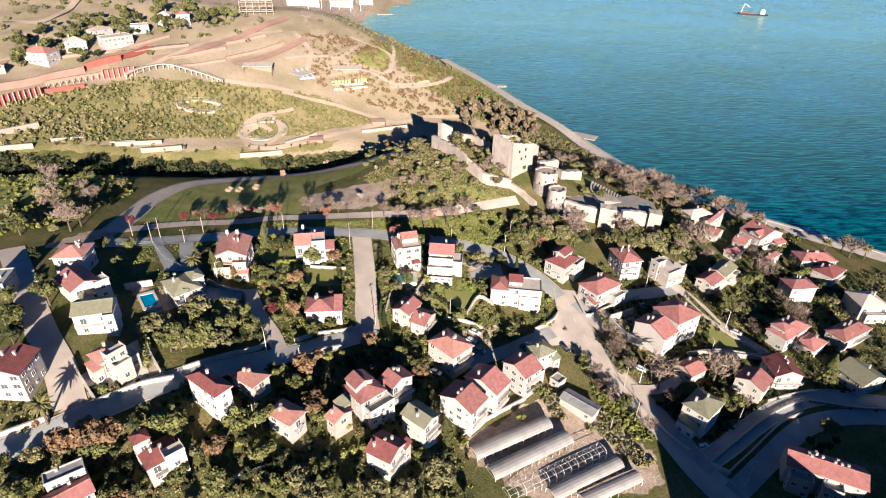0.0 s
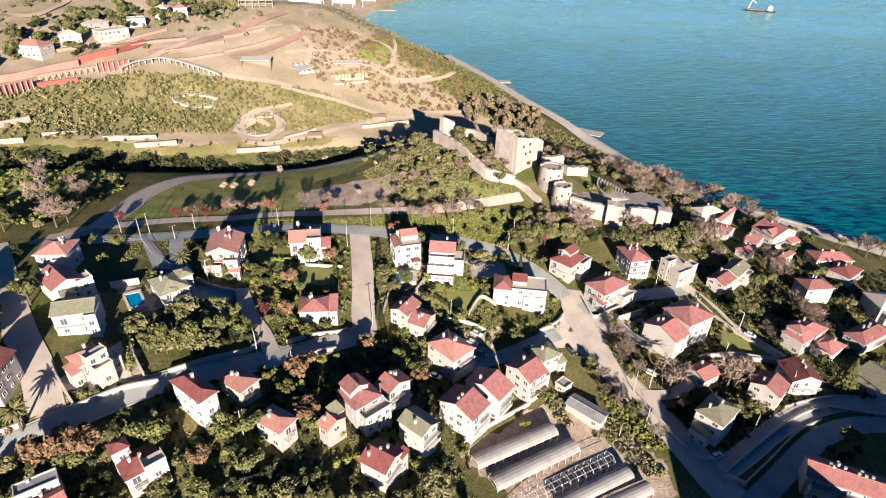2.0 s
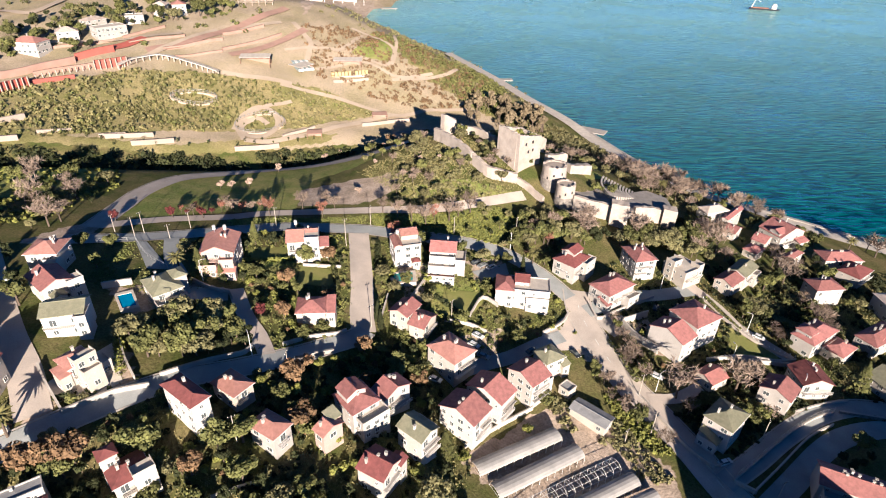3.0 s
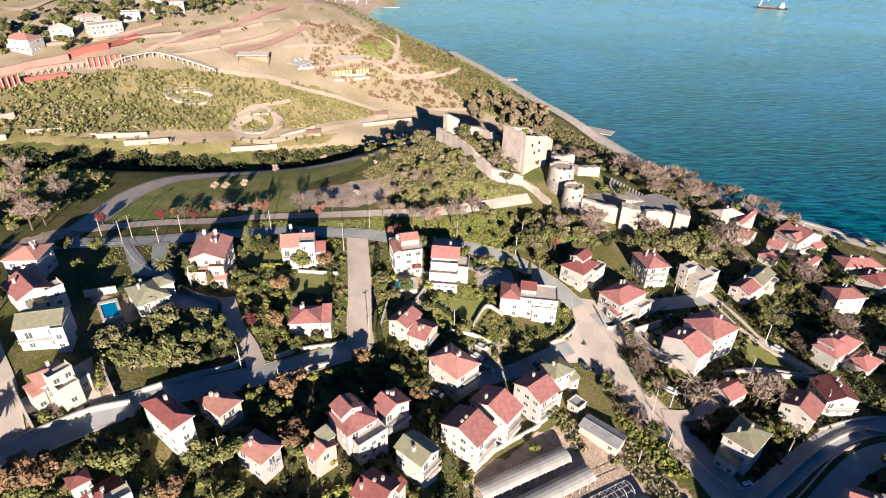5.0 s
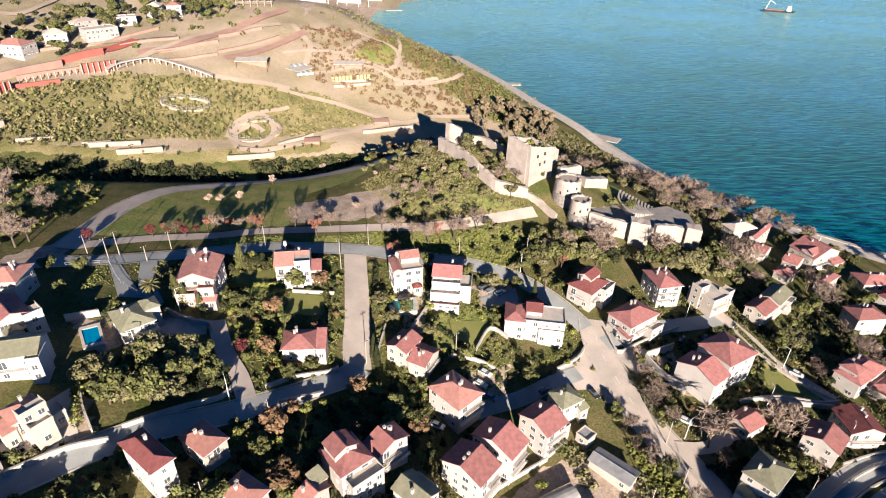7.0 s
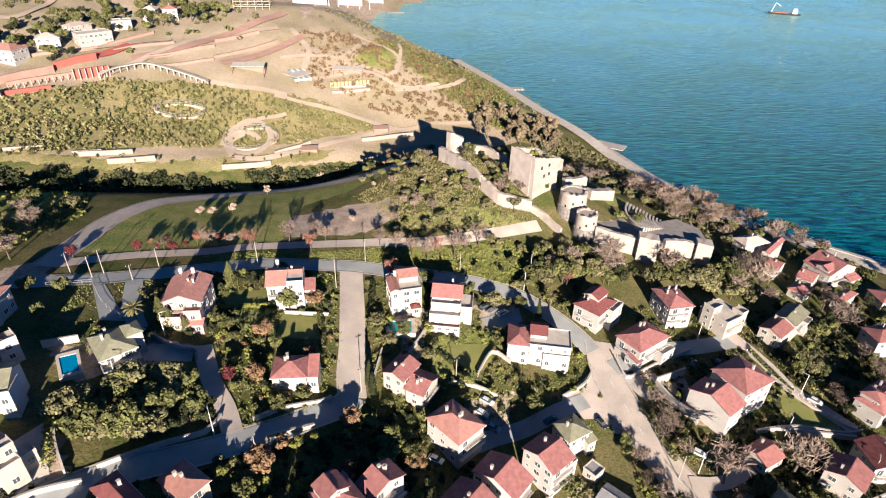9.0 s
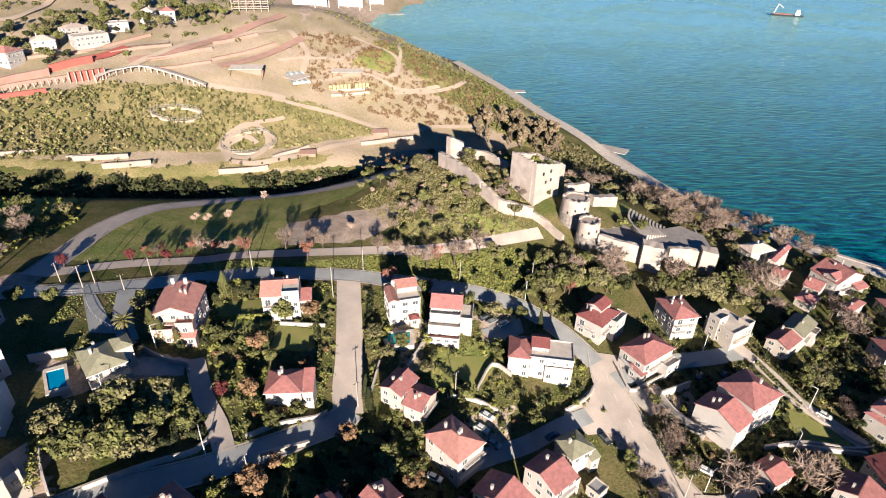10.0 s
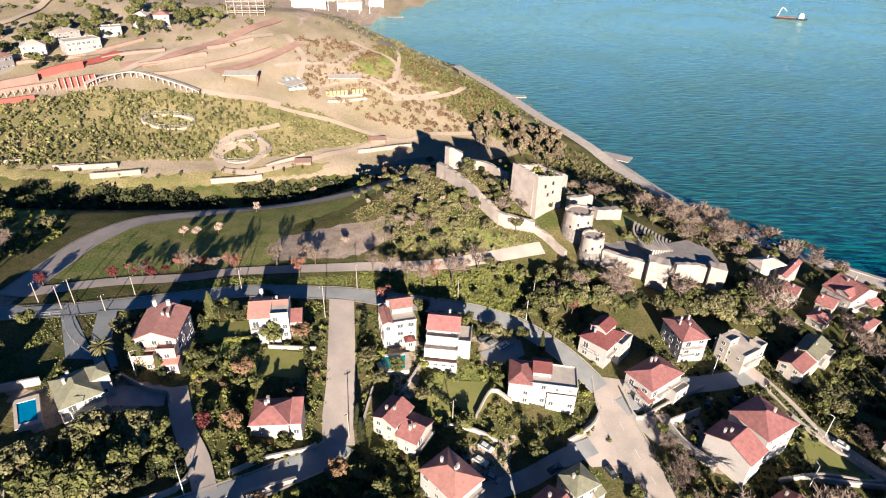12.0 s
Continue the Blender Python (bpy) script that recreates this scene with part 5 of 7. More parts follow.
run_wall([(-71.3, 124.0), (-61.8, 131.4), (-53.6, 137.4), (-52.0, 143.1)], 1.4, 0.4, CONCRETE, "concrete wall round the orchard")
run_wall([(-44.7, 144.0), (-38.4, 150.0), (-30.2, 154.6), (-27.9, 156.8)], 1.3, 0.4, CONCRETE, "low stone wall along the lane")
run_wall([(-40.1, 139.4), (-36.1, 142.2), (-30.2, 146.2)], 1.5, 0.6, STONE, "pale stone retaining wall")
run_wall([(-16.5, 177.4), (-17.8, 164.2)], 1.2, 0.3, WHITEWALL, "white wall at the street corner")
run_wall([(-9.1, 175.7), (-4.4, 186.8), (-2.4, 196.3)], 1.5, 0.35, WHITEWALL, "white wall beside the villa pool")
run_wall([(3.6, 168.4), (12.0, 167.8), (18.1, 165.5)], 1.3, 0.35, WHITEWALL, "white wall behind the car park")
run_wall([(12.4, 171.9), (17.2, 181.8), (22.8, 178.8)], 1.5, 0.3, WHITEWALL, "white wall of the green garden")
run_wall([(37.7, 168.4), (45.0, 173.8), (48.3, 179.0)], 1.4, 0.4, CONCRETE, "concrete wall at the road bend")
run_wall([(56.8, 187.1), (59.0, 178.5), (63.8, 181.0), (74.1, 187.2), (83.7, 192.6)], 1.4, 0.35, WHITEWALL, "white garden wall along the lane")
run_wall([(67.5, 176.3), (71.2, 169.8), (77.3, 164.4)], 3.2, 0.3, WHITEWALL, "white courtyard wall of the big house")
run_wall([(68.1, 177.3), (78.5, 182.3)], 3.0, 0.3, WHITEWALL, "white rear courtyard wall")
run_wall([(100.5, 164.2), (110.2, 163.4), (123.6, 163.0)], 1.6, 0.5, WHITEWALL, "white curved retaining wall")
run_wall([(107.9, 185.0), (112.8, 177.6), (117.8, 171.6), (125.6, 166.2)], 1.0, 0.4, CONCRETE, "low wall with posts along the lane")
run_wall([(93.6, 162.4), (106.4, 165.0), (119.1, 164.2), (126.7, 165.6)], 1.5, 0.5, WHITEWALL, "pale curved retaining wall")
run_wall([(84.6, 116.6), (95.9, 124.7), (109.6, 134.4), (120.5, 140.7), (127.9, 143.5)], 1.1, 0.35, CONCRETE, "grey parapet wall of the curving road")
run_wall([(88.4, 113.0), (100.1, 121.9), (114.8, 133.3), (125.4, 138.8)], 0.9, 0.35, CONCRETE, "grey parapet wall between the two roads")
run_wall([(130.2, 144.0), (143.8, 142.9), (157.3, 142.4)], 1.3, 0.4, RUBBLE, "shaded rubble retaining wall")
run_wall([(115.0, 142.6), (125.4, 146.5), (136.2, 149.3)], 1.0, 0.3, WHITEWALL, "low white wall above the road")
run_wall([(84.7, 116.4), (87.2, 114.6), (89.6, 113.3)], 1.3, 0.6, CONCRETE, "blunt concrete end wall between two roads")
run_wall([(110.9, 275.0), (110.4, 268.0), (109.4, 260.0)], 1.6, 0.5, WHITEWALL, "pale parapet behind the theatre stage")
run_wall([(69.8, 137.8), (75.1, 127.3), (80.9, 120.9), (85.3, 123.1)], 1.2, 0.4, CONCRETE, "low wall round the corner plot")
run_wall([(-52.2, 91.3), (-46.9, 94.6), (-38.1, 98.9)], 1.3, 0.5, STONE, "sunlit stone wall of a garden")
run_wall([(9.8, 121.3), (19.1, 129.5), (31.0, 137.9)], 1.6, 0.3, ROOF["pale"], "pale wall beside the greenhouses")
run_wall([(-47.9, 186.8), (-34.6, 189.1)], 1.2, 0.3, WHITEWALL, "white garden wall below the terrace")
run_wall([(106.0, 196.6), (109.8, 187.3), (112.6, 180.5)], 1.2, 0.8, CONCRETE, "low lane wall with a clipped hedge")
run_wall([(-81.7, 167.9), (-72.1, 163.8), (-65.8, 163.4), (-64.3, 160.8)], 1.6, 0.3, WHITEWALL, "white terrace wall beside the villa")
run_wall([(-101.9, 156.5), (-94.8, 160.7)], 2.2, 0.4, WHITEWALL, "white wall behind the pool")


def lane_fence(pts, step=1.6, h=0.95):
    """Short white bollards along a lane edge."""
    e = tagged(new("bollard_fence"), "row of short white bollards along a lane", "fence")
    line = smooth_line(pts, step)
    data = Mesh().tube((0, 0, -0.4), (0, 0, h), 0.17, 0.14, 7).data("bollard", FRAME)
    for p in line:
        share("bollard", data, e, pose(p.x, p.y, ground(p.x, p.y)))
    return e


lane_fence([(104.4, 195.6), (110.2, 185.8), (114.6, 176.8), (121.5, 170.6), (129.7, 167.7)])


def rail_fence(pts, h=1.1, step=2.2):
    """Steel posts with two rails."""
    e = tagged(new("rail_fence"), "galvanised steel rail fence beside the road", "fence", "roadside rail fences")
    line = smooth_line(pts, step)
    z = [ground(p.x, p.y) for p in line]
    post = Mesh().tube((0, 0, -0.4), (0, 0, h), 0.06, n=5).data("post", STEEL)
    for p, g in zip(line, z):
        share("post", post, e, pose(p.x, p.y, g))
    for up in (0.55, 1.0):
        for i in range(len(line) - 1):
            Mesh().tube((line[i].x, line[i].y, z[i] + h * up), (line[i + 1].x, line[i + 1].y, z[i + 1] + h * up), 0.05, n=4).ob("rail", STEEL, e)
    return e


rail_fence([(-107.5, 189.3), (-98.0, 178.0), (-88.5, 171.5)], 2.0)
rail_fence([(-106.9, 188.6), (-112.0, 186.5), (-118.0, 184.0)], 1.6)
rail_fence([(86.5, 118.6), (97.0, 126.0), (110.0, 135.2), (121.0, 141.6), (129.0, 144.5)], 1.9)
rail_fence([(64.0, 150.0), (70.8, 137.0), (77.6, 123.4), (82.2, 113.0)], 1.0)

# ---- sea front ----
def offset_shore(a, b, off):
    pts = []
    sub = [Vector(p) for p in SHORE.tolist()][a:b]
    line = smooth_line(sub, 4)
    for i, p in enumerate(line):
        d = (line[min(i + 1, len(line) - 1)] - line[max(i - 1, 0)]).normalized()
        pts.append(p + Vector((-d.y, d.x)) * off)
    return pts


prom = offset_shore(1, 12, 7.0)
tagged(strip("pavement", prom, 0, 9.5, 0.6, ROOF["pale"], "pale paved seaside promenade"), "pale paved seaside promenade", "promenade", kind="structure")
ROADS.append((np.array([(p.x, p.y) for p in prom]), 9.0))
quay = Mesh()
edge_line = offset_shore(1, 12, 1.2)
for i, p in enumerate(edge_line):
    d = (edge_line[min(i + 1, len(edge_line) - 1)] - edge_line[max(i - 1, 0)]).normalized()
    s = Vector((-d.y, d.x))
    quay.v += [(p.x - s.x * 1.2, p.y - s.y * 1.2, SEA - 2), (p.x - s.x * 0.8, p.y - s.y * 0.8, -0.7), (p.x + s.x * 1.6, p.y + s.y * 1.6, -0.6), (p.x + s.x * 1.6, p.y + s.y * 1.6, SEA - 2)]
for i in range(len(edge_line) - 1):
    for k in range(3):
        quay.f.append((i * 4 + k, i * 4 + 4 + k, i * 4 + 5 + k, i * 4 + 1 + k))
tagged(quay.ob("quay", CONCRETE), "concrete quay edge along the water", "quay", kind="structure")


def jetty(x, y, length, width, yaw):
    e = tagged(new("jetty"), "small concrete jetty reaching into the sea", "jetty")
    e.matrix_basis = pose(x, y, SEA, 0, 0, yaw)
    Mesh().box(0, length, -width / 2, width / 2, 1.2, 1.7).ob("deck", CONCRETE, e)
    for k in range(5):
        Mesh().tube((length * (k + 0.5) / 5, 0, -3), (length * (k + 0.5) / 5, 0, 1.2), 0.5).ob("pile", CONCRETE, e)
    return e


jetty(50, 547, 14, 7, 5)
jetty(-96, 930, 24, 6, 10)
jetty(104, 412, 10, 26, 60)


def ship(x, y, yaw):
    e = tagged(new("cargo_ship"), "small dark-hulled cargo ship with a white wheelhouse", "ship")
    e.matrix_basis = pose(x, y, SEA, 0, 0, yaw)
    low = [(-21, -3.5), (18, -3.5), (23, 0), (18, 3.5), (-21, 3.5)]
    high = [(-22, -4), (19, -4), (26, 0), (19, 4), (-22, 4)]
    Mesh().hull([(a, b, -1) for a, b in low], [(a, b, 2.6) for a, b in high]).ob("hull", CAR_PAINT["dark"], e)
    Mesh().box(12, 19, -3.6, 3.6, 2.6, 7.5).box(13, 18, -3, 3, 7.5, 10).ob("wheelhouse", FRAME, e)
    Mesh().box(-17, 8, -2.6, 2.6, 2.6, 3.6).ob("cargo_hatch", TWIG_RED, e)
    Mesh().tube((-18, 0, 2.6), (-14, 0, 17), 0.7, 0.5).tube((-14, 0, 17), (-6, 0, 12), 0.4).ob("mast", FRAME, e)
    return e


ship(522, 1033, -20)


# ---- the far hillside: terraces, sheds, paths ----
REDWALL = mat("red_terrace_wall", (0.34, 0.095, 0.075), (0.27, 0.08, 0.062), scale=0.2)
ROSE = mat("rose_terrace_wall", (0.34, 0.22, 0.175), (0.27, 0.18, 0.14), scale=0.2)
PATH = mat("gravel_path", (0.43, 0.355, 0.275), (0.35, 0.29, 0.22), scale=0.1)
run_wall([(-178.7, 299.5), (-168.8, 307.4)], 1.8, 1.2, TERRACE, "pale terrace wall on the far hillside", cap=False, kind="terrace wall")
run_wall([(-175.9, 299.9), (-157.1, 313.4)], 2.2, 1.2, TERRACE, "pale terrace wall on the far hillside", cap=False, kind="terrace wall")
run_wall([(-163.5, 300.7), (-146.2, 312.8)], 2.4, 1.2, TERRACE, "pale terrace wall on the far hillside", cap=False, kind="terrace wall")
run_wall([(-225.6, 285.2), (-215.3, 301.3)], 3, 1.2, TERRACE, "pale terrace wall on the far hillside", cap=False, kind="terrace wall")
run_wall([(-218.5, 272.5), (-207.0, 280.6)], 2.5, 1.2, TERRACE, "pale terrace wall on the far hillside", cap=False, kind="terrace wall")
run_wall([(-116.0, 319.1), (-94.3, 331.4)], 2.4, 1.2, TERRACE, "pale terrace wall on the far hillside", cap=False, kind="terrace wall")
run_wall([(-203.3, 289.4), (-191.3, 299.1)], 1.5, 1.2, TERRACE, "pale terrace wall on the far hillside", cap=False, kind="terrace wall")
run_wall([(-94.2, 339.9), (-78.2, 357.0)], 1.5, 1.2, TERRACE, "pale terrace wall on the far hillside", cap=False, kind="terrace wall")
run_wall([(-30.5, 364.0), (-15.0, 371.0), (2.0, 380.0)], 2.2, 1.0, TERRACE, "pale retaining wall in the shaded valley", cap=False, kind="terrace wall")
run_wall([(-74.6, 408.5), (-52.1, 420.8)], 1.5, 1.2, TERRACE, "pale terrace wall on the far hillside", cap=False, kind="terrace wall")
run_wall([(-50.7, 369.4), (-21.6, 387.4)], 2.0, 1.2, TERRACE, "pale terrace wall on the far hillside", cap=False, kind="terrace wall")
run_wall([(-245.1, 318.1), (-233.4, 338.3)], 5.0, 1.5, REDWALL, "red terrace wall on the far hillside", cap=False, kind="terrace wall")
run_wall([(-234.3, 340.2), (-217.0, 354.5)], 2.2, 1.5, REDWALL, "red terrace wall on the far hillside", cap=False, kind="terrace wall")
run_wall([(-212.8, 371.0), (-196.9, 379.7)], 5, 1.5, REDWALL, "red terrace wall on the far hillside", cap=False, kind="terrace wall")
run_wall([(-228.0, 377.7), (-212.0, 394.8)], 4, 1.5, REDWALL, "red terrace wall on the far hillside", cap=False, kind="terrace wall")
run_wall([(-254.6, 334.8), (-226.5, 374.6)], 4, 1.5, ROSE, "faded rose terrace wall on the far hillside", cap=False, kind="terrace wall")
run_wall([(-237.2, 349.0), (-212.9, 375.4)], 2.5, 1.5, ROSE, "faded rose terrace wall on the far hillside", cap=False, kind="terrace wall")
run_wall([(-208.2, 408.1), (-179.7, 430.2)], 1.5, 1.5, ROSE, "faded rose terrace wall on the far hillside", cap=False, kind="terrace wall")
run_wall([(-216.5, 418.4), (-198.5, 443.5)], 1.5, 1.5, ROSE, "faded rose terrace wall on the far hillside", cap=False, kind="terrace wall")
run_wall([(-184.5, 405.1), (-154.2, 431.3)], 1.8, 1.5, ROSE, "faded rose terrace wall on the far hillside", cap=False, kind="terrace wall")
run_wall([(-156.4, 439.1), (-132.9, 460.5)], 1.8, 1.5, ROSE, "faded rose terrace wall on the far hillside", cap=False, kind="terrace wall")
run_wall([(-180.6, 393.9), (-149.9, 415.7)], 1.2, 1.5, ROSE, "faded rose terrace wall on the far hillside", cap=False, kind="terrace wall")
run_wall([(-150.6, 418.2), (-118.7, 452.8)], 1.5, 1.5, ROSE, "faded rose terrace wall on the far hillside", cap=False, kind="terrace wall")
run_wall([(-252.5, 390.9), (-219.9, 412.8)], 1.5, 1.5, ROSE, "faded rose terrace wall on the far hillside", cap=False, kind="terrace wall")


def shed(x, y, w, d, h, yaw, label, roof_mat):
    e = tagged(new("shed"), label, "shed", "sheds of the hillside park")
    e.matrix_basis = pose(x, y, ground(x, y), 0, 0, yaw)
    for sx in (-1, 1):
        for sy in (-1, 1):
            Mesh().box(sx * w / 2 * 0.94 - 0.2, sx * w / 2 * 0.94 + 0.2, sy * d / 2 * 0.9 - 0.2, sy * d / 2 * 0.9 + 0.2, -2, h).ob("post", WOOD, e)
    Mesh().box(-w / 2 * 0.9, w / 2 * 0.9, d / 2 * 0.6, d / 2 * 0.75, -2, h).ob("back_wall", ROSE, e)
    Mesh().hull([(-w / 2, -d / 2, h), (w / 2, -d / 2, h), (w / 2, d / 2, h + 0.8), (-w / 2, d / 2, h + 0.8)], [(-w / 2, -d / 2, h + 0.25), (w / 2, -d / 2, h + 0.25), (w / 2, d / 2, h + 1.05), (-w / 2, d / 2, h + 1.05)]).ob("roof", roof_mat, e)
    return e


shed(-126.1, 409.8, 20, 9, 4.5, 8, "open shelter with a pale flat roof", ROOF["pale"])
shed(-67.5, 431.1, 20, 8, 4, 5, "low park pavilion with a pale roof", ROOF["pale"])
shed(-40.6, 382.1, 10, 5, 3, 12, "small roadside pavilion on the hill", ROSE)
shed(-97.7, 417.1, 14, 12, 1.6, -40, "pale sloping play slide platform", ROOF["pale"])
shed(-76.4, 346.5, 9, 5, 3, 10, "small kiosk on the hillside", ROSE)
road("footpath", [(-106.2, 391.1), (-68.5, 391.9), (-33.5, 389.1), (-6.3, 406.1), (18.4, 415.9)], 3.5, PATH, "pale gravel path on the far hillside", lift=0.90)
road("footpath", [(-33.5, 389.1), (-64.3, 360.6), (-95.1, 335.7), (-113.4, 328.5)], 4, PATH, "pale gravel path on the far hillside", lift=0.91)
road("footpath", [(-113.4, 328.5), (-121.1, 344.8), (-111.7, 364.8), (-96.2, 377.1)], 3, PATH, "pale gravel path on the far hillside", lift=0.92)
road("footpath", [(-143.1, 390.6), (-117.8, 393.2), (-99.4, 394.6)], 4, PATH, "pale gravel path on the far hillside", lift=0.93)
road("footpath", [(-87.7, 416.8), (-57.8, 436.6), (-32.3, 431.3), (-7.4, 448.4)], 3, PATH, "pale gravel path on the far hillside", lift=0.94)
road("footpath", [(-114.1, 472.7), (-96.8, 447.5), (-95.1, 425.4)], 4, PATH, "pale gravel path on the far hillside", lift=0.95)
road("footpath", [(-197.2, 380.4), (-177.4, 417.6), (-148.0, 453.2), (-122.0, 469.4)], 5, PATH, "pale gravel path on the far hillside", lift=0.96)
road("footpath", [(-71.7, 482.7), (-39.0, 466.3), (-37.2, 441.8)], 3, PATH, "pale gravel path on the far hillside", lift=0.97)
road("footpath", [(-324.2, 450.5), (-294.6, 488.0), (-381.7, 842.1)], 6, PATH, "pale gravel path on the far hillside", lift=0.98)
road("footpath", [(-280.6, 377.7), (-256.3, 398.5), (-211.1, 414.9), (-183.3, 434.7)], 4, PATH, "pale gravel path on the far hillside", lift=0.99)
road("footpath", [(-194.0, 400.5), (-177.8, 414.0), (-160.6, 438.0), (-140.5, 470.0), (-125.0, 500.0)], 7, ROSE, "wide rose-coloured terrace path", lift=1.03)
road("footpath", [(-222.0, 392.0), (-209.5, 404.0), (-202.0, 418.0)], 8, REDWALL, "red paved terrace on the far hillside", lift=1.06)
road("footpath", [(-143.5, 411.0), (-130.0, 425.0), (-114.0, 447.0), (-103.0, 465.0)], 6, ROSE, "rose-coloured terrace path", lift=1.09)
road("footpath", [(-197.0, 378.0), (-188.0, 400.0), (-176.0, 425.0), (-162.0, 445.0)], 4, PATH, "pale gravel path between terraces", lift=1.12)
road("footpath", [(-112.0, 432.0), (-86.0, 444.0), (-74.0, 446.0), (-62.0, 474.0)], 3, PATH, "pale gravel path on the headland", lift=1.15)
road("footpath", [(-36.0, 426.0), (-18.0, 436.0), (2.0, 452.0), (12.0, 470.0)], 3, PATH, "pale gravel path on the headland", lift=1.18)
road("footpath", [(-52.0, 440.0), (-40.0, 440.0), (-36.0, 468.0), (-40.0, 492.0)], 2.5, PATH, "pale gravel path round a lawn", lift=1.21)
road("footpath", [(-121.4, 338.0), (-121.0, 352.0), (-113.0, 364.0), (-104.0, 362.0), (-99.0, 350.0), (-104.4, 337.0), (-114.0, 334.5), (-119.0, 344.0), (-112.0, 354.0), (-105.0, 350.0)], 3.6, PATH, "pale spiral ramp on the far hillside", lift=1.00)


def ring_rail(cx, cy, rx, ry, h, turn):
    """An oval viewing platform with posts and two rails."""
    e = tagged(new("oval_platform"), "pale oval platform with a steel railing on the hill", "platform", "oval platforms of the park")
    e.matrix_basis = pose(cx, cy, ground(cx, cy), 0, 0, turn)
    n = 28
    ring = [(rx * math.cos(2 * math.pi * k / n), ry * math.sin(2 * math.pi * k / n)) for k in range(n)]
    deck = Mesh()
    for x, y in ring:
        q = pose(cx, cy, 0, 0, 0, turn) @ Vector((x, y, 0))
        z = ground(q.x, q.y) - ground(cx, cy)
        deck.v += [(x * 1.06, y * 1.06, z - 1), (x * 1.06, y * 1.06, z + 0.9), (x * 0.9, y * 0.9, z + 0.9), (x * 0.9, y * 0.9, z - 1)]
        Mesh().tube((x, y, z - 0.5), (x, y, z + h), 0.1, n=5).ob("post", STEEL, e)
    for k in range(n):
        j = (k + 1) % n
        for q in range(3):
            deck.f.append((k * 4 + q, j * 4 + q, j * 4 + q + 1, k * 4 + q + 1))
        for up in (0.6, 1.0):
            za, zb = deck.v[k * 4 + 1][2] - 0.9 + h * up, deck.v[j * 4 + 1][2] - 0.9 + h * up
            Mesh().tube((*ring[k], za), (*ring[j], zb), 0.08, n=4).ob("rail", STEEL, e)
    deck.ob("deck", PATH, e)
    return e


ring_rail(-151, 360, 13, 5.5, 2.6, 20)
ring_rail(-109.5, 349.5, 15, 9, 2.4, 35)

LETTER = mat("yellow_sign_paint", (0.52, 0.44, 0.20), scale=1.0, bump=0.05)


def park_sign(a, b, count, h):
    """A row of large free-standing yellow bars, where the writing cannot be read."""
    e = tagged(new("park_sign"), "row of large yellow letter-shaped bars on the hill", "sign")
    cx, cy = (a[0] + b[0]) / 2, (a[1] + b[1]) / 2
    turn = math.degrees(math.atan2(b[1] - a[1], b[0] - a[0]))
    length = math.hypot(b[0] - a[0], b[1] - a[1])
    e.matrix_basis = pose(cx, cy, ground(cx, cy), 0, 0, turn)
    Mesh().box(-length / 2, length / 2, -1.0, 1.0, -2, 0.5).ob("plinth", CONCRETE, e)
    for k in range(count):
        if k == 6:
            continue
        u = -length / 2 + (k + 0.5) * length / count
        w = length / count * 0.34
        Mesh().box(u - w, u + w, -0.3, 0.3, 0.504, h).ob("letter_bar", LETTER, e)
    return e


park_sign((-77.0, 414.5), (-52.5, 424.5), 11, 3.4)


def slide(x, y, length, width, turn):
    """A wide striped slide down a bank."""
    e = tagged(new("wave_slide"), "wide pale slide with blue-grey lanes on the hillside", "slide")
    e.matrix_basis = pose(x, y, ground(x, y) + 1.2, 0, 0, turn)
    for k in range(6):
        u = (k - 2.5) * width / 6
        m = Mesh()
        for j in range(9):
            v = (j / 8 - 0.5) * length
            z = 0.9 * math.cos(j * 1.2) * 0.4 + v * 0.12
            m.v += [(u - width / 13, v, z - 1.5), (u - width / 13, v, z), (u + width / 13, v, z), (u + width / 13, v, z - 1.5)]
        for j in range(8):
            for q in range(3):
                m.f.append((j * 4 + q, j * 4 + q + 1, j * 4 + q + 5, j * 4 + q + 4))
        m.f += [(0, 1, 2, 3), (35, 34, 33, 32)]
        m.ob("slide_lane", FRAME if k % 2 else TURF_BLUE, e)
    return e


TURF_BLUE = mat("blue_grey_rubber", (0.36, 0.42, 0.42), scale=0.5)
slide(-98, 420, 24, 11, 28)


def port_hall(x, y, w, d, h, turn):
    e = tagged(new("harbour_hall"), "low pale hall on the harbour ground", "harbour hall", "halls of the far harbour")
    e.matrix_basis = pose(x, y, ground(x, y), 0, 0, turn)
    gable_walls(w, d, h, h * 0.25, -3, 'w').ob("wall", WALL["bright"], e)
    roof_mesh(w + 2, d + 2, h, h * 0.3, 'gabw', 0.4).ob("roof", ROOF["white"], e)
    for k in range(int(w / 9)):
        Mesh().box(-w / 2 + 3 + k * 9, -w / 2 + 8 + k * 9, -d / 2 - 0.2, -d / 2 - 0.02, 0, h * 0.65).ob("gate", STEEL, e)
    return e


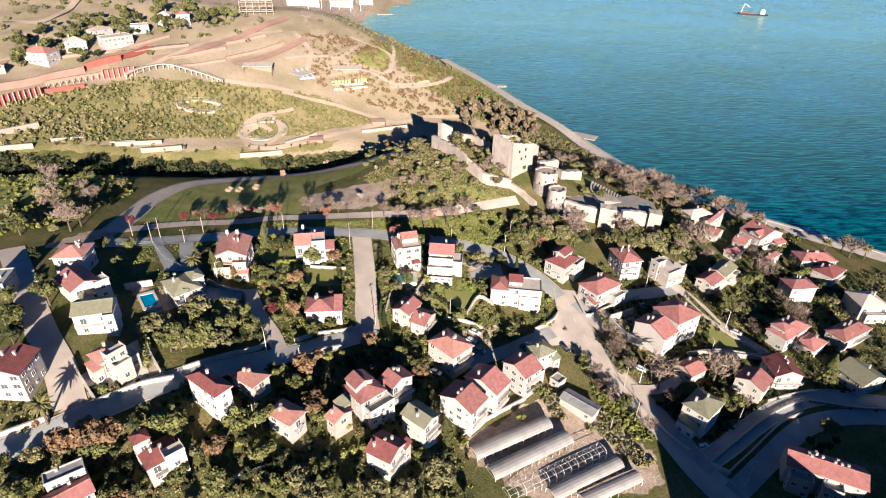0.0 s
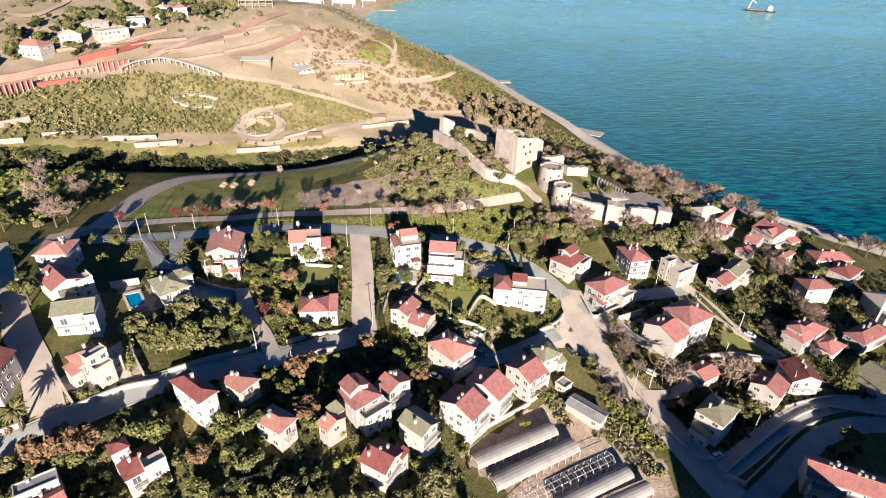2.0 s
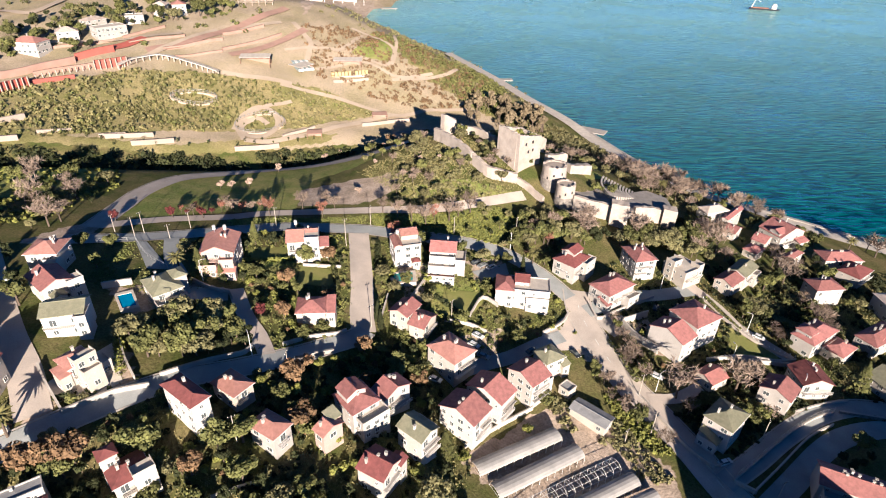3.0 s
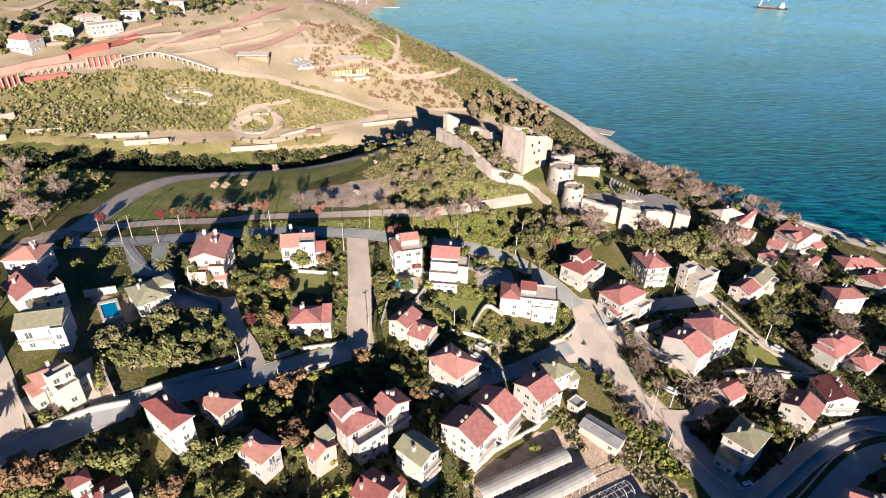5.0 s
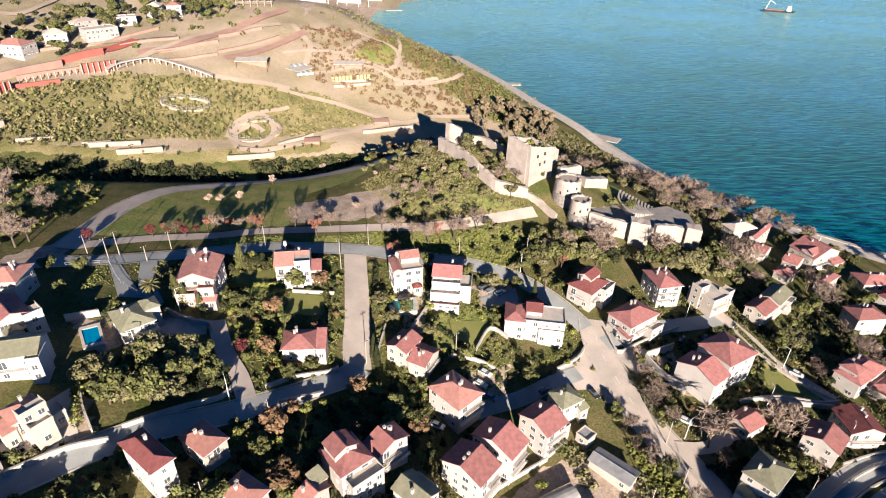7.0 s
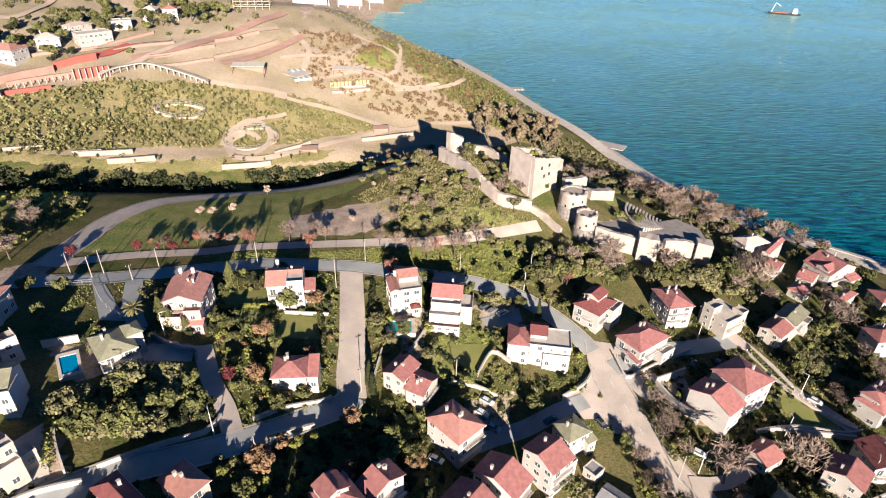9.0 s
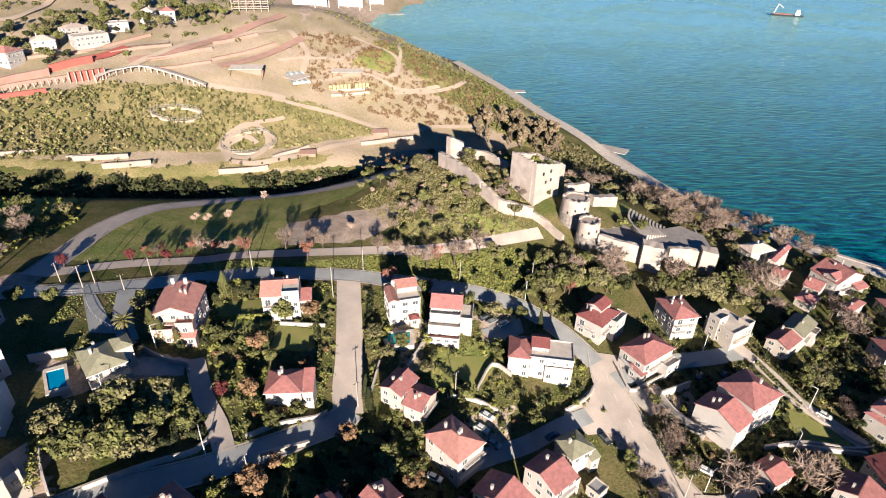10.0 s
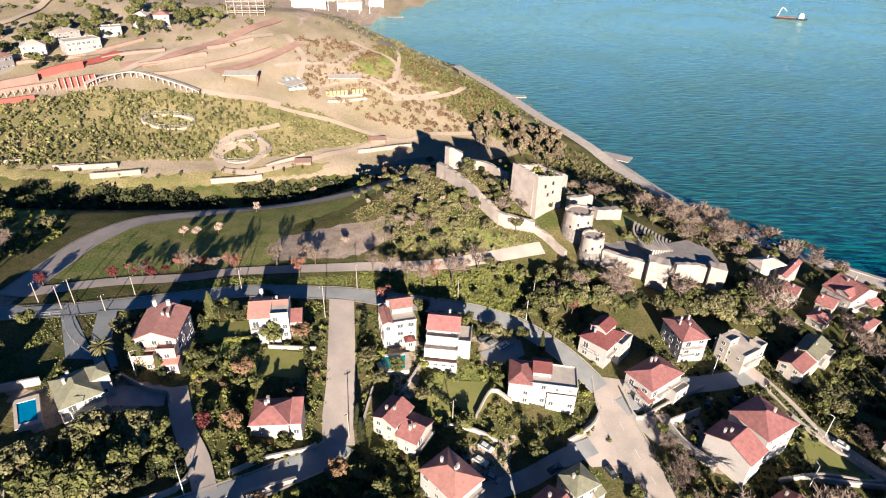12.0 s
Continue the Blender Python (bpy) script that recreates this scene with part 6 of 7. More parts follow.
for hx, hy, hw, hd, hh, ht in ((-200, 905, 46, 18, 9, 10), (-150, 930, 34, 16, 8, 22), (-176, 985, 50, 20, 10, 15), (-120, 975, 24, 14, 7, 30), (-232, 960, 40, 18, 9, 5), (-140, 1040, 40, 18, 9, 25), (-215, 1050, 60, 20, 11, 12)):
    port_hall(hx, hy, hw, hd, hh, ht)
for mx, my in ((-188, 880), (-172, 895), (-160, 900), (-148, 905), (-132, 908), (-196, 930), (-120, 925)):
    mast = tagged(new("harbour_mast"), "tall slender light mast on the harbour ground", "mast", "masts of the far harbour")
    mast.matrix_basis = pose(mx, my, ground(mx, my))
    Mesh().tube((0, 0, -1), (0, 0, 30), 0.5, 0.3, 6).ob("post", FRAME, mast)
    Mesh().box(-1.6, 1.6, -0.5, 0.5, 29.4, 30.6).ob("lamp_head", STEEL, mast)


def scaffold(x, y, w, h):
    e = tagged(new("lattice_tower"), "pale steel lattice frame on the hilltop", "lattice tower")
    e.matrix_basis = pose(x, y, ground(x, y), 0, 0, 10)
    for i in range(6):
        for s in (-1, 1):
            Mesh().box(-w / 2 + i * w / 5 - 0.2, -w / 2 + i * w / 5 + 0.2, s * 4 - 0.2, s * 4 + 0.2, -1, h).ob("upright", TERRACE, e)
    for k in range(5):
        for s in (-1, 1):
            Mesh().box(-w / 2, w / 2, s * 4.25 - 0.15, s * 4.25 + 0.15, 2 + k * (h - 2) / 4 - 0.2, 2 + k * (h - 2) / 4 + 0.2).ob("beam", TERRACE, e)
    return e


scaffold(-150, 505, 26, 16)


def viaduct(pts, h):
    """A pale colonnade that carries a walkway round the hill."""
    line = smooth_line(pts, 3.4)
    e = tagged(new("colonnade"), "pale concrete colonnade carrying a walkway on the hill", "colonnade")
    z = [ground(p.x, p.y) for p in line]
    deck = Mesh()
    for i, p in enumerate(line):
        Mesh().box(p.x - 0.35, p.x + 0.35, p.y - 0.35, p.y + 0.35, z[i] - 2, z[i] + h).ob("column", TERRACE, e)
        d = (line[min(i + 1, len(line) - 1)] - line[max(i - 1, 0)]).normalized()
        s = Vector((d.y, -d.x)) * 1.4
        deck.v += [(p.x + s.x, p.y + s.y, z[i] + h), (p.x + s.x, p.y + s.y, z[i] + h + 0.6), (p.x - s.x, p.y - s.y, z[i] + h + 0.6), (p.x - s.x, p.y - s.y, z[i] + h)]
    for i in range(len(line) - 1):
        for n in range(4):
            deck.f.append((i * 4 + n, i * 4 + 4 + n, i * 4 + 4 + (n + 1) % 4, i * 4 + (n + 1) % 4))
    deck.ob("walkway", CONCRETE, e)
    return e


viaduct([(-199.4, 372.6), (-193.3, 383.9), (-183.5, 391.8), (-164.9, 390.4), (-144.0, 387.0)], 3.0)


# fence posts in front of the red terrace walls
def post_row(a, b, n, h):
    for k in range(n):
        x, y = a[0] + (b[0] - a[0]) * k / (n - 1), a[1] + (b[1] - a[1]) * k / (n - 1)
        o = Mesh().box(-0.25, 0.25, -0.25, 0.25, -1, h).ob("wall_post", TERRACE)
        o.matrix_basis = pose(x, y, ground(x, y))
        tagged(o, "white post before a red terrace wall", "post", "posts of the terrace wall")


post_row((-244.0, 316.2), (-232.4, 336.4), 9, 6)
post_row((-211.9, 368.9), (-196.1, 377.6), 7, 6)
post_row((-233.8, 345.5), (-212.8, 371.0), 10, 3)


# clipped hedges
def hedge(a, b, width, h, tone, seed):
    rng = np.random.default_rng(seed)
    e = tagged(new("hedge"), "long clipped green garden hedge", "hedge", "garden hedges")
    va, vb = Vector(a), Vector(b)
    n = max(2, int((vb - va).length / (width * 0.7)))
    lobes = []
    for i in range(n + 1):
        p = va.lerp(vb, i / n)
        lobes.append((p.x, p.y, ground(p.x, p.y) + h * 0.5, width * 0.55))
    m = Mesh()
    m.v, m.f = clump_sheet(rng, lobes, 60 * (n + 1), 0.28, h / width)
    m.ob("foliage", LEAF[tone], e)
    s = Mesh()
    for i in range(n + 1):
        p = va.lerp(vb, i / n)
        z = ground(p.x, p.y)
        s.tube((p.x, p.y, z - 0.3), (p.x, p.y, z + h * 0.6), 0.06, 0.04, 5)
    s.ob("stems", BARK, e)
    return e


# ---- trees and shrubs ----
def clump_sheet(rng, lobes, count, size, squash=1.0):
    """Many small leaf sprays scattered over and inside a few overlapping lobes; gaps stay between them."""
    lob = np.array(lobes, float)
    vol = lob[:, 3] ** 2
    pick = rng.choice(len(lob), count, p=vol / vol.sum())
    d = rng.normal(size=(count, 3))
    d /= np.linalg.norm(d, axis=1)[:, None]
    rad = lob[pick, 3] * (1 - 0.45 * rng.random(count) ** 2.2)
    c = lob[pick, :3] + d * rad[:, None] * np.array([1, 1, squash])
    nrm = d + rng.normal(size=(count, 3)) * 0.4
    nrm /= np.linalg.norm(nrm, axis=1)[:, None]
    a = np.cross(nrm, rng.normal(size=(count, 3)))
    a /= np.linalg.norm(a, axis=1)[:, None] + 1e-9
    b = np.cross(nrm, a)
    s = size * (0.55 + 0.9 * rng.random(count))[:, None]
    k = (0.5 + 0.5 * rng.random(count))[:, None]
    v = np.stack([c - a * s - b * s * k * 0.6, c + a * s * 0.3 - b * s * k, c + a * s + b * s * k * 0.4, c - a * s * 0.2 + b * s * k], 1).reshape(-1, 3)
    return v.tolist(), [(4 * i, 4 * i + 1, 4 * i + 2, 4 * i + 3) for i in range(count)]


def trunk_mesh(rng, h, r, reach, limbs=5):
    m = Mesh()
    top = Vector((rng.normal() * 0.15, rng.normal() * 0.15, h * 0.45))
    m.tube((0, 0, -0.8), top, r, r * 0.7, 7)
    tips = []
    for k in range(limbs):
        a = 2 * math.pi * (k + rng.random() * 0.6) / limbs
        tip = top + Vector((math.cos(a) * reach, math.sin(a) * reach, h * (0.2 + 0.3 * rng.random())))
        m.tube(top - Vector((0, 0, 0.1)), tip, r * 0.5, r * 0.15, 5)
        tips.append(tip)
    return m, tips


def broadleaf(name, tone, h, r, seed, label, group, count=1250, size=0.28):
    rng = np.random.default_rng(seed)
    e = tagged(new(name), label, "tree", group)
    m, tips = trunk_mesh(rng, h, 0.045 * h, r * 0.6)
    m.ob("trunk", BARK, e)
    lobes = [(0, 0, h * 0.68, r * 0.62)]
    for t in tips:
        lobes.append((t.x * 1.05, t.y * 1.05, t.z, r * (0.34 + 0.2 * rng.random())))
    for _ in range(4):
        a = rng.random() * 6.28
        lobes.append((math.cos(a) * r * 0.55, math.sin(a) * r * 0.55, h * (0.5 + 0.42 * rng.random()), r * (0.25 + 0.2 * rng.random())))
    c = Mesh()
    c.v, c.f = clump_sheet(rng, lobes, count, size, 0.85)
    c.ob("crown", LEAF[tone], e)
    return e


def bare_tree(h, r, seed, label, group, tone=None):
    rng = np.random.default_rng(seed)
    e = tagged(new("bare_tree"), label, "tree", group)
    m, tips = trunk_mesh(rng, h, 0.035 * h, r * 0.55, 6)
    m.ob("trunk", BARK, e)
    c = Mesh()
    for tip in tips + [Vector((0, 0, h * 0.55))]:
        for _ in range(11):
            d = Vector((rng.normal() * 0.7, rng.normal() * 0.7, 0.5 + rng.random())).normalized()
            q = tip + d * r * (0.35 + 0.3 * rng.random())
            c.tube(tip, q, 0.05, 0.03, 3)
            for _ in range(6):
                g = (d + Vector(rng.normal(size=3).tolist()) * 0.7).normalized()
                s = q + (tip - q) * rng.random() * 0.5
                p = s + g * r * (0.25 + 0.25 * rng.random())
                w = g.orthogonal() * 0.055
                c.poly([s - w, s + w, p])
    c.ob("crown", tone or TWIG, e)
    return e


def conifer(h, r, seed, label, group, tone="dark"):
    rng = np.random.default_rng(seed)
    e = tagged(new("conifer"), label, "tree", group)
    Mesh().tube((0, 0, -0.8), (0, 0, h * 0.9), 0.03 * h, 0.03).ob("trunk", BARK, e)
    n = 900
    t = rng.random(n) ** 0.8
    a = rng.random(n) * 6.283
    rr = r * (1 - t) ** 0.75 * (0.55 + 0.45 * rng.random(n)) * (1 + 0.18 * np.sin(t * 40))
    c = np.stack([rr * np.cos(a), rr * np.sin(a), h * (0.1 + 0.9 * t)], 1)
    s = 0.2 + 0.24 * rng.random((n, 1))
    out = np.stack([np.cos(a), np.sin(a), np.full(n, -0.35)], 1)
    side = np.stack([-np.sin(a), np.cos(a), rng.normal(size=n) * 0.3], 1)
    v = np.stack([c - side * s * 0.7, c + out * s * 0.6 - side * s * 0.1, c + side * s * 0.7, c - out * s], 1).reshape(-1, 3)
    m = Mesh()
    m.v, m.f = v.tolist(), [(4 * i, 4 * i + 1, 4 * i + 2, 4 * i + 3) for i in range(n)]
    m.ob("crown", LEAF[tone], e)
    return e


def palm(h, seed, label):
    rng = np.random.default_rng(seed)
    e = tagged(new("palm_tree"), label, "palm tree", "palms of the sea front")
    Mesh().tube((0, 0, -0.8), (0.1, 0, h), 0.32, 0.24, 9).ob("trunk", BARK, e)
    m = Mesh()
    for k in range(34):
        a = k * 2.4
        up = 0.9 - 1.5 * (k / 34)
        p, d = Vector((0.1, 0, h)), Vector((math.cos(a), math.sin(a), up)).normalized()
        side = Vector((-math.sin(a), math.cos(a), 0))
        prev = None
        for j in range(6):
            w = 0.42 * (1 - (j / 5.5) ** 2) + 0.03
            row = (p + side * w - Vector((0, 0, w * 0.5)), p, p - side * w - Vector((0, 0, w * 0.5)))
            if prev:
                m.poly([prev[0], row[0], row[1], prev[1]])
                m.poly([prev[1], row[1], row[2], prev[2]])
            prev = row
            p = p + d * 0.62
            d = (d + Vector((0, 0, -0.2))).normalized()
    m.ob("fronds", LEAF["palm"], e)
    return e


def shrub(tone, r, seed, label):
    rng = np.random.default_rng(seed)
    e = tagged(new("shrub"), label, "shrub", "garden shrubs")
    Mesh().tube((0, 0, -0.4), (0, 0, r * 0.7), 0.09, 0.05, 5).ob("stem", BARK, e)
    m = Mesh()
    m.v, m.f = clump_sheet(rng, [(0, 0, r * 0.7, r * 0.75), (r * 0.5, 0.1, r * 0.5, r * 0.5), (-r * 0.4, r * 0.3, r * 0.55, r * 0.5), (0, -r * 0.5, r * 0.4, r * 0.45)], 300, 0.22)
    m.ob("foliage", LEAF[tone], e)
    return e


GARDEN = "garden trees of the town"
KINDS = {
    "olive": [broadleaf("garden_tree", "olive", 6.0, 3.0, 1, "spreading olive-green garden tree", GARDEN), broadleaf("garden_tree", "olive", 5.0, 2.6, 2, "rounded olive-green garden tree", GARDEN)],
    "grey": [broadleaf("olive_tree", "grey", 5.5, 3.2, 3, "broad grey-green olive tree", GARDEN), broadleaf("olive_tree", "grey", 4.6, 2.6, 4, "low grey-green olive tree", GARDEN)],
    "lime": [broadleaf("citrus_tree", "lime", 5.0, 2.4, 5, "bright yellow-green garden tree", GARDEN)],
    "dark": [broadleaf("evergreen_tree", "dark", 6.5, 3.0, 6, "dense dark evergreen tree in shade", GARDEN), broadleaf("evergreen_tree", "dark", 5.2, 2.6, 7, "dark rounded evergreen tree", GARDEN)],
    "brown": [broadleaf("russet_tree", "brown", 6.0, 2.9, 8, "russet autumn tree among the gardens", GARDEN)],
    "poplar": [broadleaf("grove_tree", "dun", 12.0, 3.0, 30, "tall grey-olive tree of the headland grove", GARDEN, 1250, 0.36), broadleaf("grove_tree", "dun", 10.0, 2.8, 31, "tall olive-brown tree of the headland grove", GARDEN, 1250, 0.36)],
    "plum": [broadleaf("plum_tree", "plum", 4.2, 2.0, 9, "small dark-red plum tree", GARDEN, 520, 0.25)],
    "bloom": [broadleaf("blossom_tree", "bloom", 4.2, 2.1, 10, "small tree in pale blossom", GARDEN, 560, 0.24)],
    "bare": [bare_tree(6.5, 3.0, 11, "leafless tree with fine pale twigs", GARDEN), bare_tree(5.2, 2.6, 12, "small leafless tree with pale twigs", GARDEN)],
    "redbare": [bare_tree(5.4, 2.6, 13, "leafless tree with reddish twigs", GARDEN, TWIG_RED)],
    "conifer": [conifer(10.0, 2.6, 14, "tall olive-green conifer between the houses", GARDEN, "olive")],
    "cypress": [conifer(7.5, 1.1, 15, "slim dark cypress by a garden wall", GARDEN)],
    "palm": [palm(6.5, 16, "date palm with drooping fronds")],
    "shrub": [shrub("olive", 1.5, 17, "rounded green garden shrub"), shrub("dark", 1.3, 18, "dark clipped shrub in a garden"), shrub("grey", 1.4, 19, "grey-green shrub in a garden"), shrub("lime", 1.2, 20, "yellow-green shrub in a garden"), shrub("brown", 1.3, 21, "brown winter shrub in a garden")],
}
USED = set()
PLANTS = []
plant_rnd = random.Random(77)


def plant(kind, x, y, size=1.0):
    pick = plant_rnd.choice(KINDS[kind])
    s = size * plant_rnd.uniform(0.85, 1.15)
    m = pose(x, y, ground(x, y), plant_rnd.uniform(-3, 3), plant_rnd.uniform(-3, 3), plant_rnd.uniform(0, 360)) @ Matrix.Diagonal((s, s * plant_rnd.uniform(0.9, 1.1), s * plant_rnd.uniform(0.88, 1.12), 1))
    PLANTS.append((x, y, 1.6 * s))
    if pick.name not in USED:
        USED.add(pick.name)
        pick.matrix_basis = m
        return pick
    return copy_thing(pick, m)


def free(x, y, gap):
    if near_road(x, y, gap) or ground(x, y) < SEA + 2.2:
        return False
    return not any(math.hypot(x - a, y - b) < r + gap for a, b, r in HOUSES)


def grove(poly, count, mix, size, gap=1.2, spacing=2.4, seed=1):
    """Trees of a mixture of kinds strewn over a plot, clear of houses and roads."""
    rnd = random.Random(seed)
    xs, ys = [p[0] for p in poly], [p[1] for p in poly]
    kinds = [k for k, n in mix for _ in range(n)]
    done = 0
    for _ in range(count * 12):
        if done >= count:
            break
        x, y = rnd.uniform(min(xs), max(xs)), rnd.uniform(min(ys), max(ys))
        if not in_poly(np.array([x]), np.array([y]), poly)[0] or not free(x, y, gap):
            continue
        if any(math.hypot(x - a, y - b) < spacing * 0.5 + r * 0.5 for a, b, r in PLANTS):
            continue
        plant(rnd.choice(kinds), x, y, size * rnd.uniform(0.75, 1.2))
        done += 1


grove([(-75, 196), (-62, 204), (-55, 192), (-64, 177)], 7, [('dark', 3), ('conifer', 1)], 0.85, gap=1.2, spacing=3, seed=41)
plant("palm", -97.1, 102.5, 1.0)
plant("palm", 113.8, 281.7, 0.95)
plant("palm", 130.5, 274.3, 0.95)
plant("palm", 166.1, 292.7, 0.95)
plant("palm", 167.4, 267.4, 0.95)
plant("palm", 115.4, 284.7, 0.8)
plant("palm", 131.7, 280.5, 0.8)
plant("palm", 158.5, 293.6, 0.8)
plant("palm", 165.6, 267.1, 0.8)
plant("palm", 181.0, 257.9, 0.8)
plant("palm", 197.6, 251.2, 0.8)
plant("palm", 213.9, 244.5, 0.8)
plant("palm", 38.4, 206.3, 0.8)
plant("palm", -83.5, 169.5, 0.8)
plant("bare", 124.0, 279.6, 1.25)
plant("bare", 152.8, 297.5, 1.25)
plant("bare", 168.0, 285.9, 1.25)
plant("bare", 207.0, 245.4, 1.25)
plant("bare", 205.8, 250.7, 1.25)
plant("bare", 144.4, 211.9, 1.25)
plant("bare", 149.8, 220.9, 1.25)
plant("bare", 146.0, 224.4, 1.25)
plant("bare", 109.0, 284.7, 1.25)
plant("bare", 99.9, 286.6, 1.25)
plant("bare", 94.7, 291.1, 1.25)
plant("bare", 100.2, 270.6, 1.25)
plant("bare", 89.5, 296.2, 1.25)
plant("conifer", 4.6, 116.6, 1.25)
plant("conifer", 141.5, 153.3, 1.25)
plant("conifer", -78.6, 173.5, 0.9)
plant("conifer", -75.8, 172.0, 0.75)
plant("conifer", -71.0, 170.8, 0.6)
plant("conifer", -27.0, 92.1, 0.8)
plant("conifer", -22.9, 92.8, 0.8)
plant("cypress", -18.8, 164.0, 1.0)
plant("cypress", -17.3, 160.8, 1.0)
plant("cypress", 33.5, 221.8, 1.0)
plant("cypress", 33.8, 200.2, 1.0)
plant("cypress", 37.3, 154.9, 1.0)
plant("bloom", -99.8, 251.6, 0.95)
plant("bloom", -95.4, 252.8, 0.95)
plant("bloom", -88.9, 258.2, 0.95)
plant("bloom", -82.7, 286.3, 0.95)
plant("bloom", -59.5, 338.9, 0.95)
plant("bloom", -68.5, 330.9, 0.95)
plant("bloom", -36.3, 249.3, 0.95)
plant("bloom", -86.1, 227.1, 0.95)
plant("lime", -12.7, 125.6, 0.9)
plant("lime", -23.4, 112.4, 0.9)
plant("lime", -9.8, 108.7, 0.9)
plant("lime", 13.6, 128.5, 0.9)
plant("lime", 28.2, 129.6, 0.9)
plant("lime", -2.7, 108.3, 0.9)
plant("lime", 9.7, 117.2, 0.9)
plant("brown", -37.5, 129.2, 1.1)
plant("brown", -87.2, 95.8, 1.1)
plant("brown", -83.8, 97.0, 1.1)
plant("brown", -80.3, 98.2, 1.1)
plant("brown", -88.8, 94.9, 1.1)
plant("olive", -84.8, 94.7, 1.0)
plant("olive", -81.1, 95.2, 1.0)
plant("olive", 35.0, 140.1, 1.0)
plant("plum", -53.7, 154.7, 1.0)
plant("plum", -121.6, 203.5, 1.0)
plant("plum", -103.7, 211.5, 1.0)
plant("plum", -93.2, 214.4, 1.0)
plant("redbare", -48.3, 225.4, 1.0)
plant("redbare", -69.4, 224.0, 1.0)
plant("redbare", -1.1, 227.4, 1.0)
plant("redbare", 45.8, 218.4, 1.0)
plant("redbare", -17.3, 212.1, 1.0)
plant("bare", -4.9, 224.0, 1.0)
plant("bare", -10.9, 226.2, 1.0)
plant("bare", -23.5, 231.4, 1.0)
plant("bare", -17.1, 228.6, 1.0)
plant("bare", -58.0, 232.1, 1.0)
plant("bare", -48.6, 235.2, 1.0)
plant("bare", -44.2, 233.5, 1.0)
plant("bare", 14.0, 235.0, 1.0)
plant("bare", 8.8, 231.5, 1.0)
plant("bare", 4.9, 228.2, 1.0)
plant("bare", 66.7, 234.3, 1.0)
plant("bare", 49.5, 229.6, 1.0)
plant("bare", -140.0, 193.4, 1.3)
plant("bare", -138.5, 198.2, 1.3)
plant("bare", 77.8, 145.4, 1.3)
plant("bare", 98.2, 149.3, 1.3)
plant("bare", 64.5, 157.5, 0.7)
plant("bare", 121.9, 228.4, 1.2)
plant("bare", 123.7, 223.0, 1.2)
plant("bare", 123.8, 237.6, 1.2)
grove([(-88, 138), (-79, 144), (-69, 150), (-57, 152), (-51, 141), (-59, 134), (-78, 130)], 40, [('grey', 3), ('olive', 4), ('dark', 3), ('lime', 1)], 1.05, gap=1.2, spacing=2.6, seed=11)
grove([(28, 214), (44, 245), (63, 235), (86, 241), (125, 250), (117, 219), (97, 223), (71, 222), (47, 219)], 125, [('dark', 6), ('grey', 4), ('olive', 3), ('bare', 1)], 1.0, gap=0.8, spacing=2.2, seed=12)
grove([(16, 404), (58, 384), (76, 398), (62, 436), (24, 432)], 46, [('poplar', 1)], 0.95, gap=0.2, spacing=3.0, seed=70)
grove([(86, 310), (139, 322), (132, 255), (116, 264), (104, 278)], 28, [('bare', 5), ('grey', 1), ('olive', 1)], 1.0, gap=1.2, spacing=3.2, seed=13)
grove([(-191, 231), (-176, 245), (-145, 249), (-128, 202), (-139, 183), (-157, 180)], 32, [('olive', 3), ('grey', 2), ('bare', 2), ('dark', 1)], 0.9, gap=1.2, spacing=3.0, seed=15)
grove([(-31, 357), (2, 291), (30, 261), (32, 251), (-19, 238), (-26, 261)], 42, [('grey', 3), ('olive', 1), ('bare', 4), ('brown', 1), ('dark', 1)], 0.66, gap=1.2, spacing=2.6, seed=16)
grove([(-49, 353), (-5, 306), (5, 268), (-21, 271), (-40, 288)], 24, [('grey', 3), ('bloom', 2), ('olive', 2)], 0.7, gap=1.2, spacing=2.8, seed=17)
grove([(1, 230), (19, 238), (38, 239), (32, 222), (5, 217)], 12, [('bare', 1), ('grey', 1), ('olive', 2), ('dark', 2)], 0.5, gap=1.2, spacing=2.6, seed=18)
grove([(-107, 100), (-97, 104), (-75, 104), (-40, 109), (-34, 91), (-93, 75)], 44, [('olive', 4), ('grey', 2), ('lime', 1), ('dark', 3), ('brown', 1)], 0.95, gap=1.2, spacing=2.8, seed=19)
grove([(-39, 90), (-33, 103), (9, 107), (11, 97), (-37, 80)], 30, [('dark', 4), ('olive', 2), ('grey', 2)], 0.9, gap=1.2, spacing=2.6, seed=20)
grove([(134, 235), (221, 238), (172, 165), (100, 160), (110, 199)], 55, [('dark', 4), ('olive', 3), ('bare', 2), ('grey', 1)], 0.85, gap=1.2, spacing=3.2, seed=21)
grove([(148, 263), (242, 266), (204, 214), (165, 223), (135, 231)], 30, [('dark', 3), ('olive', 3), ('bare', 2)], 0.8, gap=1.2, spacing=3.0, seed=22)
grove([(-26, 210), (55, 220), (46, 160), (-13, 156)], 46, [('dark', 3), ('olive', 4), ('grey', 1), ('lime', 1)], 0.72, gap=1.2, spacing=2.6, seed=23)
grove([(-78, 204), (-36, 209), (-29, 151), (-49, 138), (-65, 161)], 40, [('dark', 4), ('olive', 3), ('lime', 1), ('brown', 1)], 0.72, gap=1.2, spacing=2.6, seed=24)
grove([(-125, 186), (-77, 199), (-64, 158), (-80, 160), (-104, 154)], 11, [('dark', 4), ('olive', 3), ('grey', 1)], 0.8, gap=1.2, spacing=2.8, seed=25)
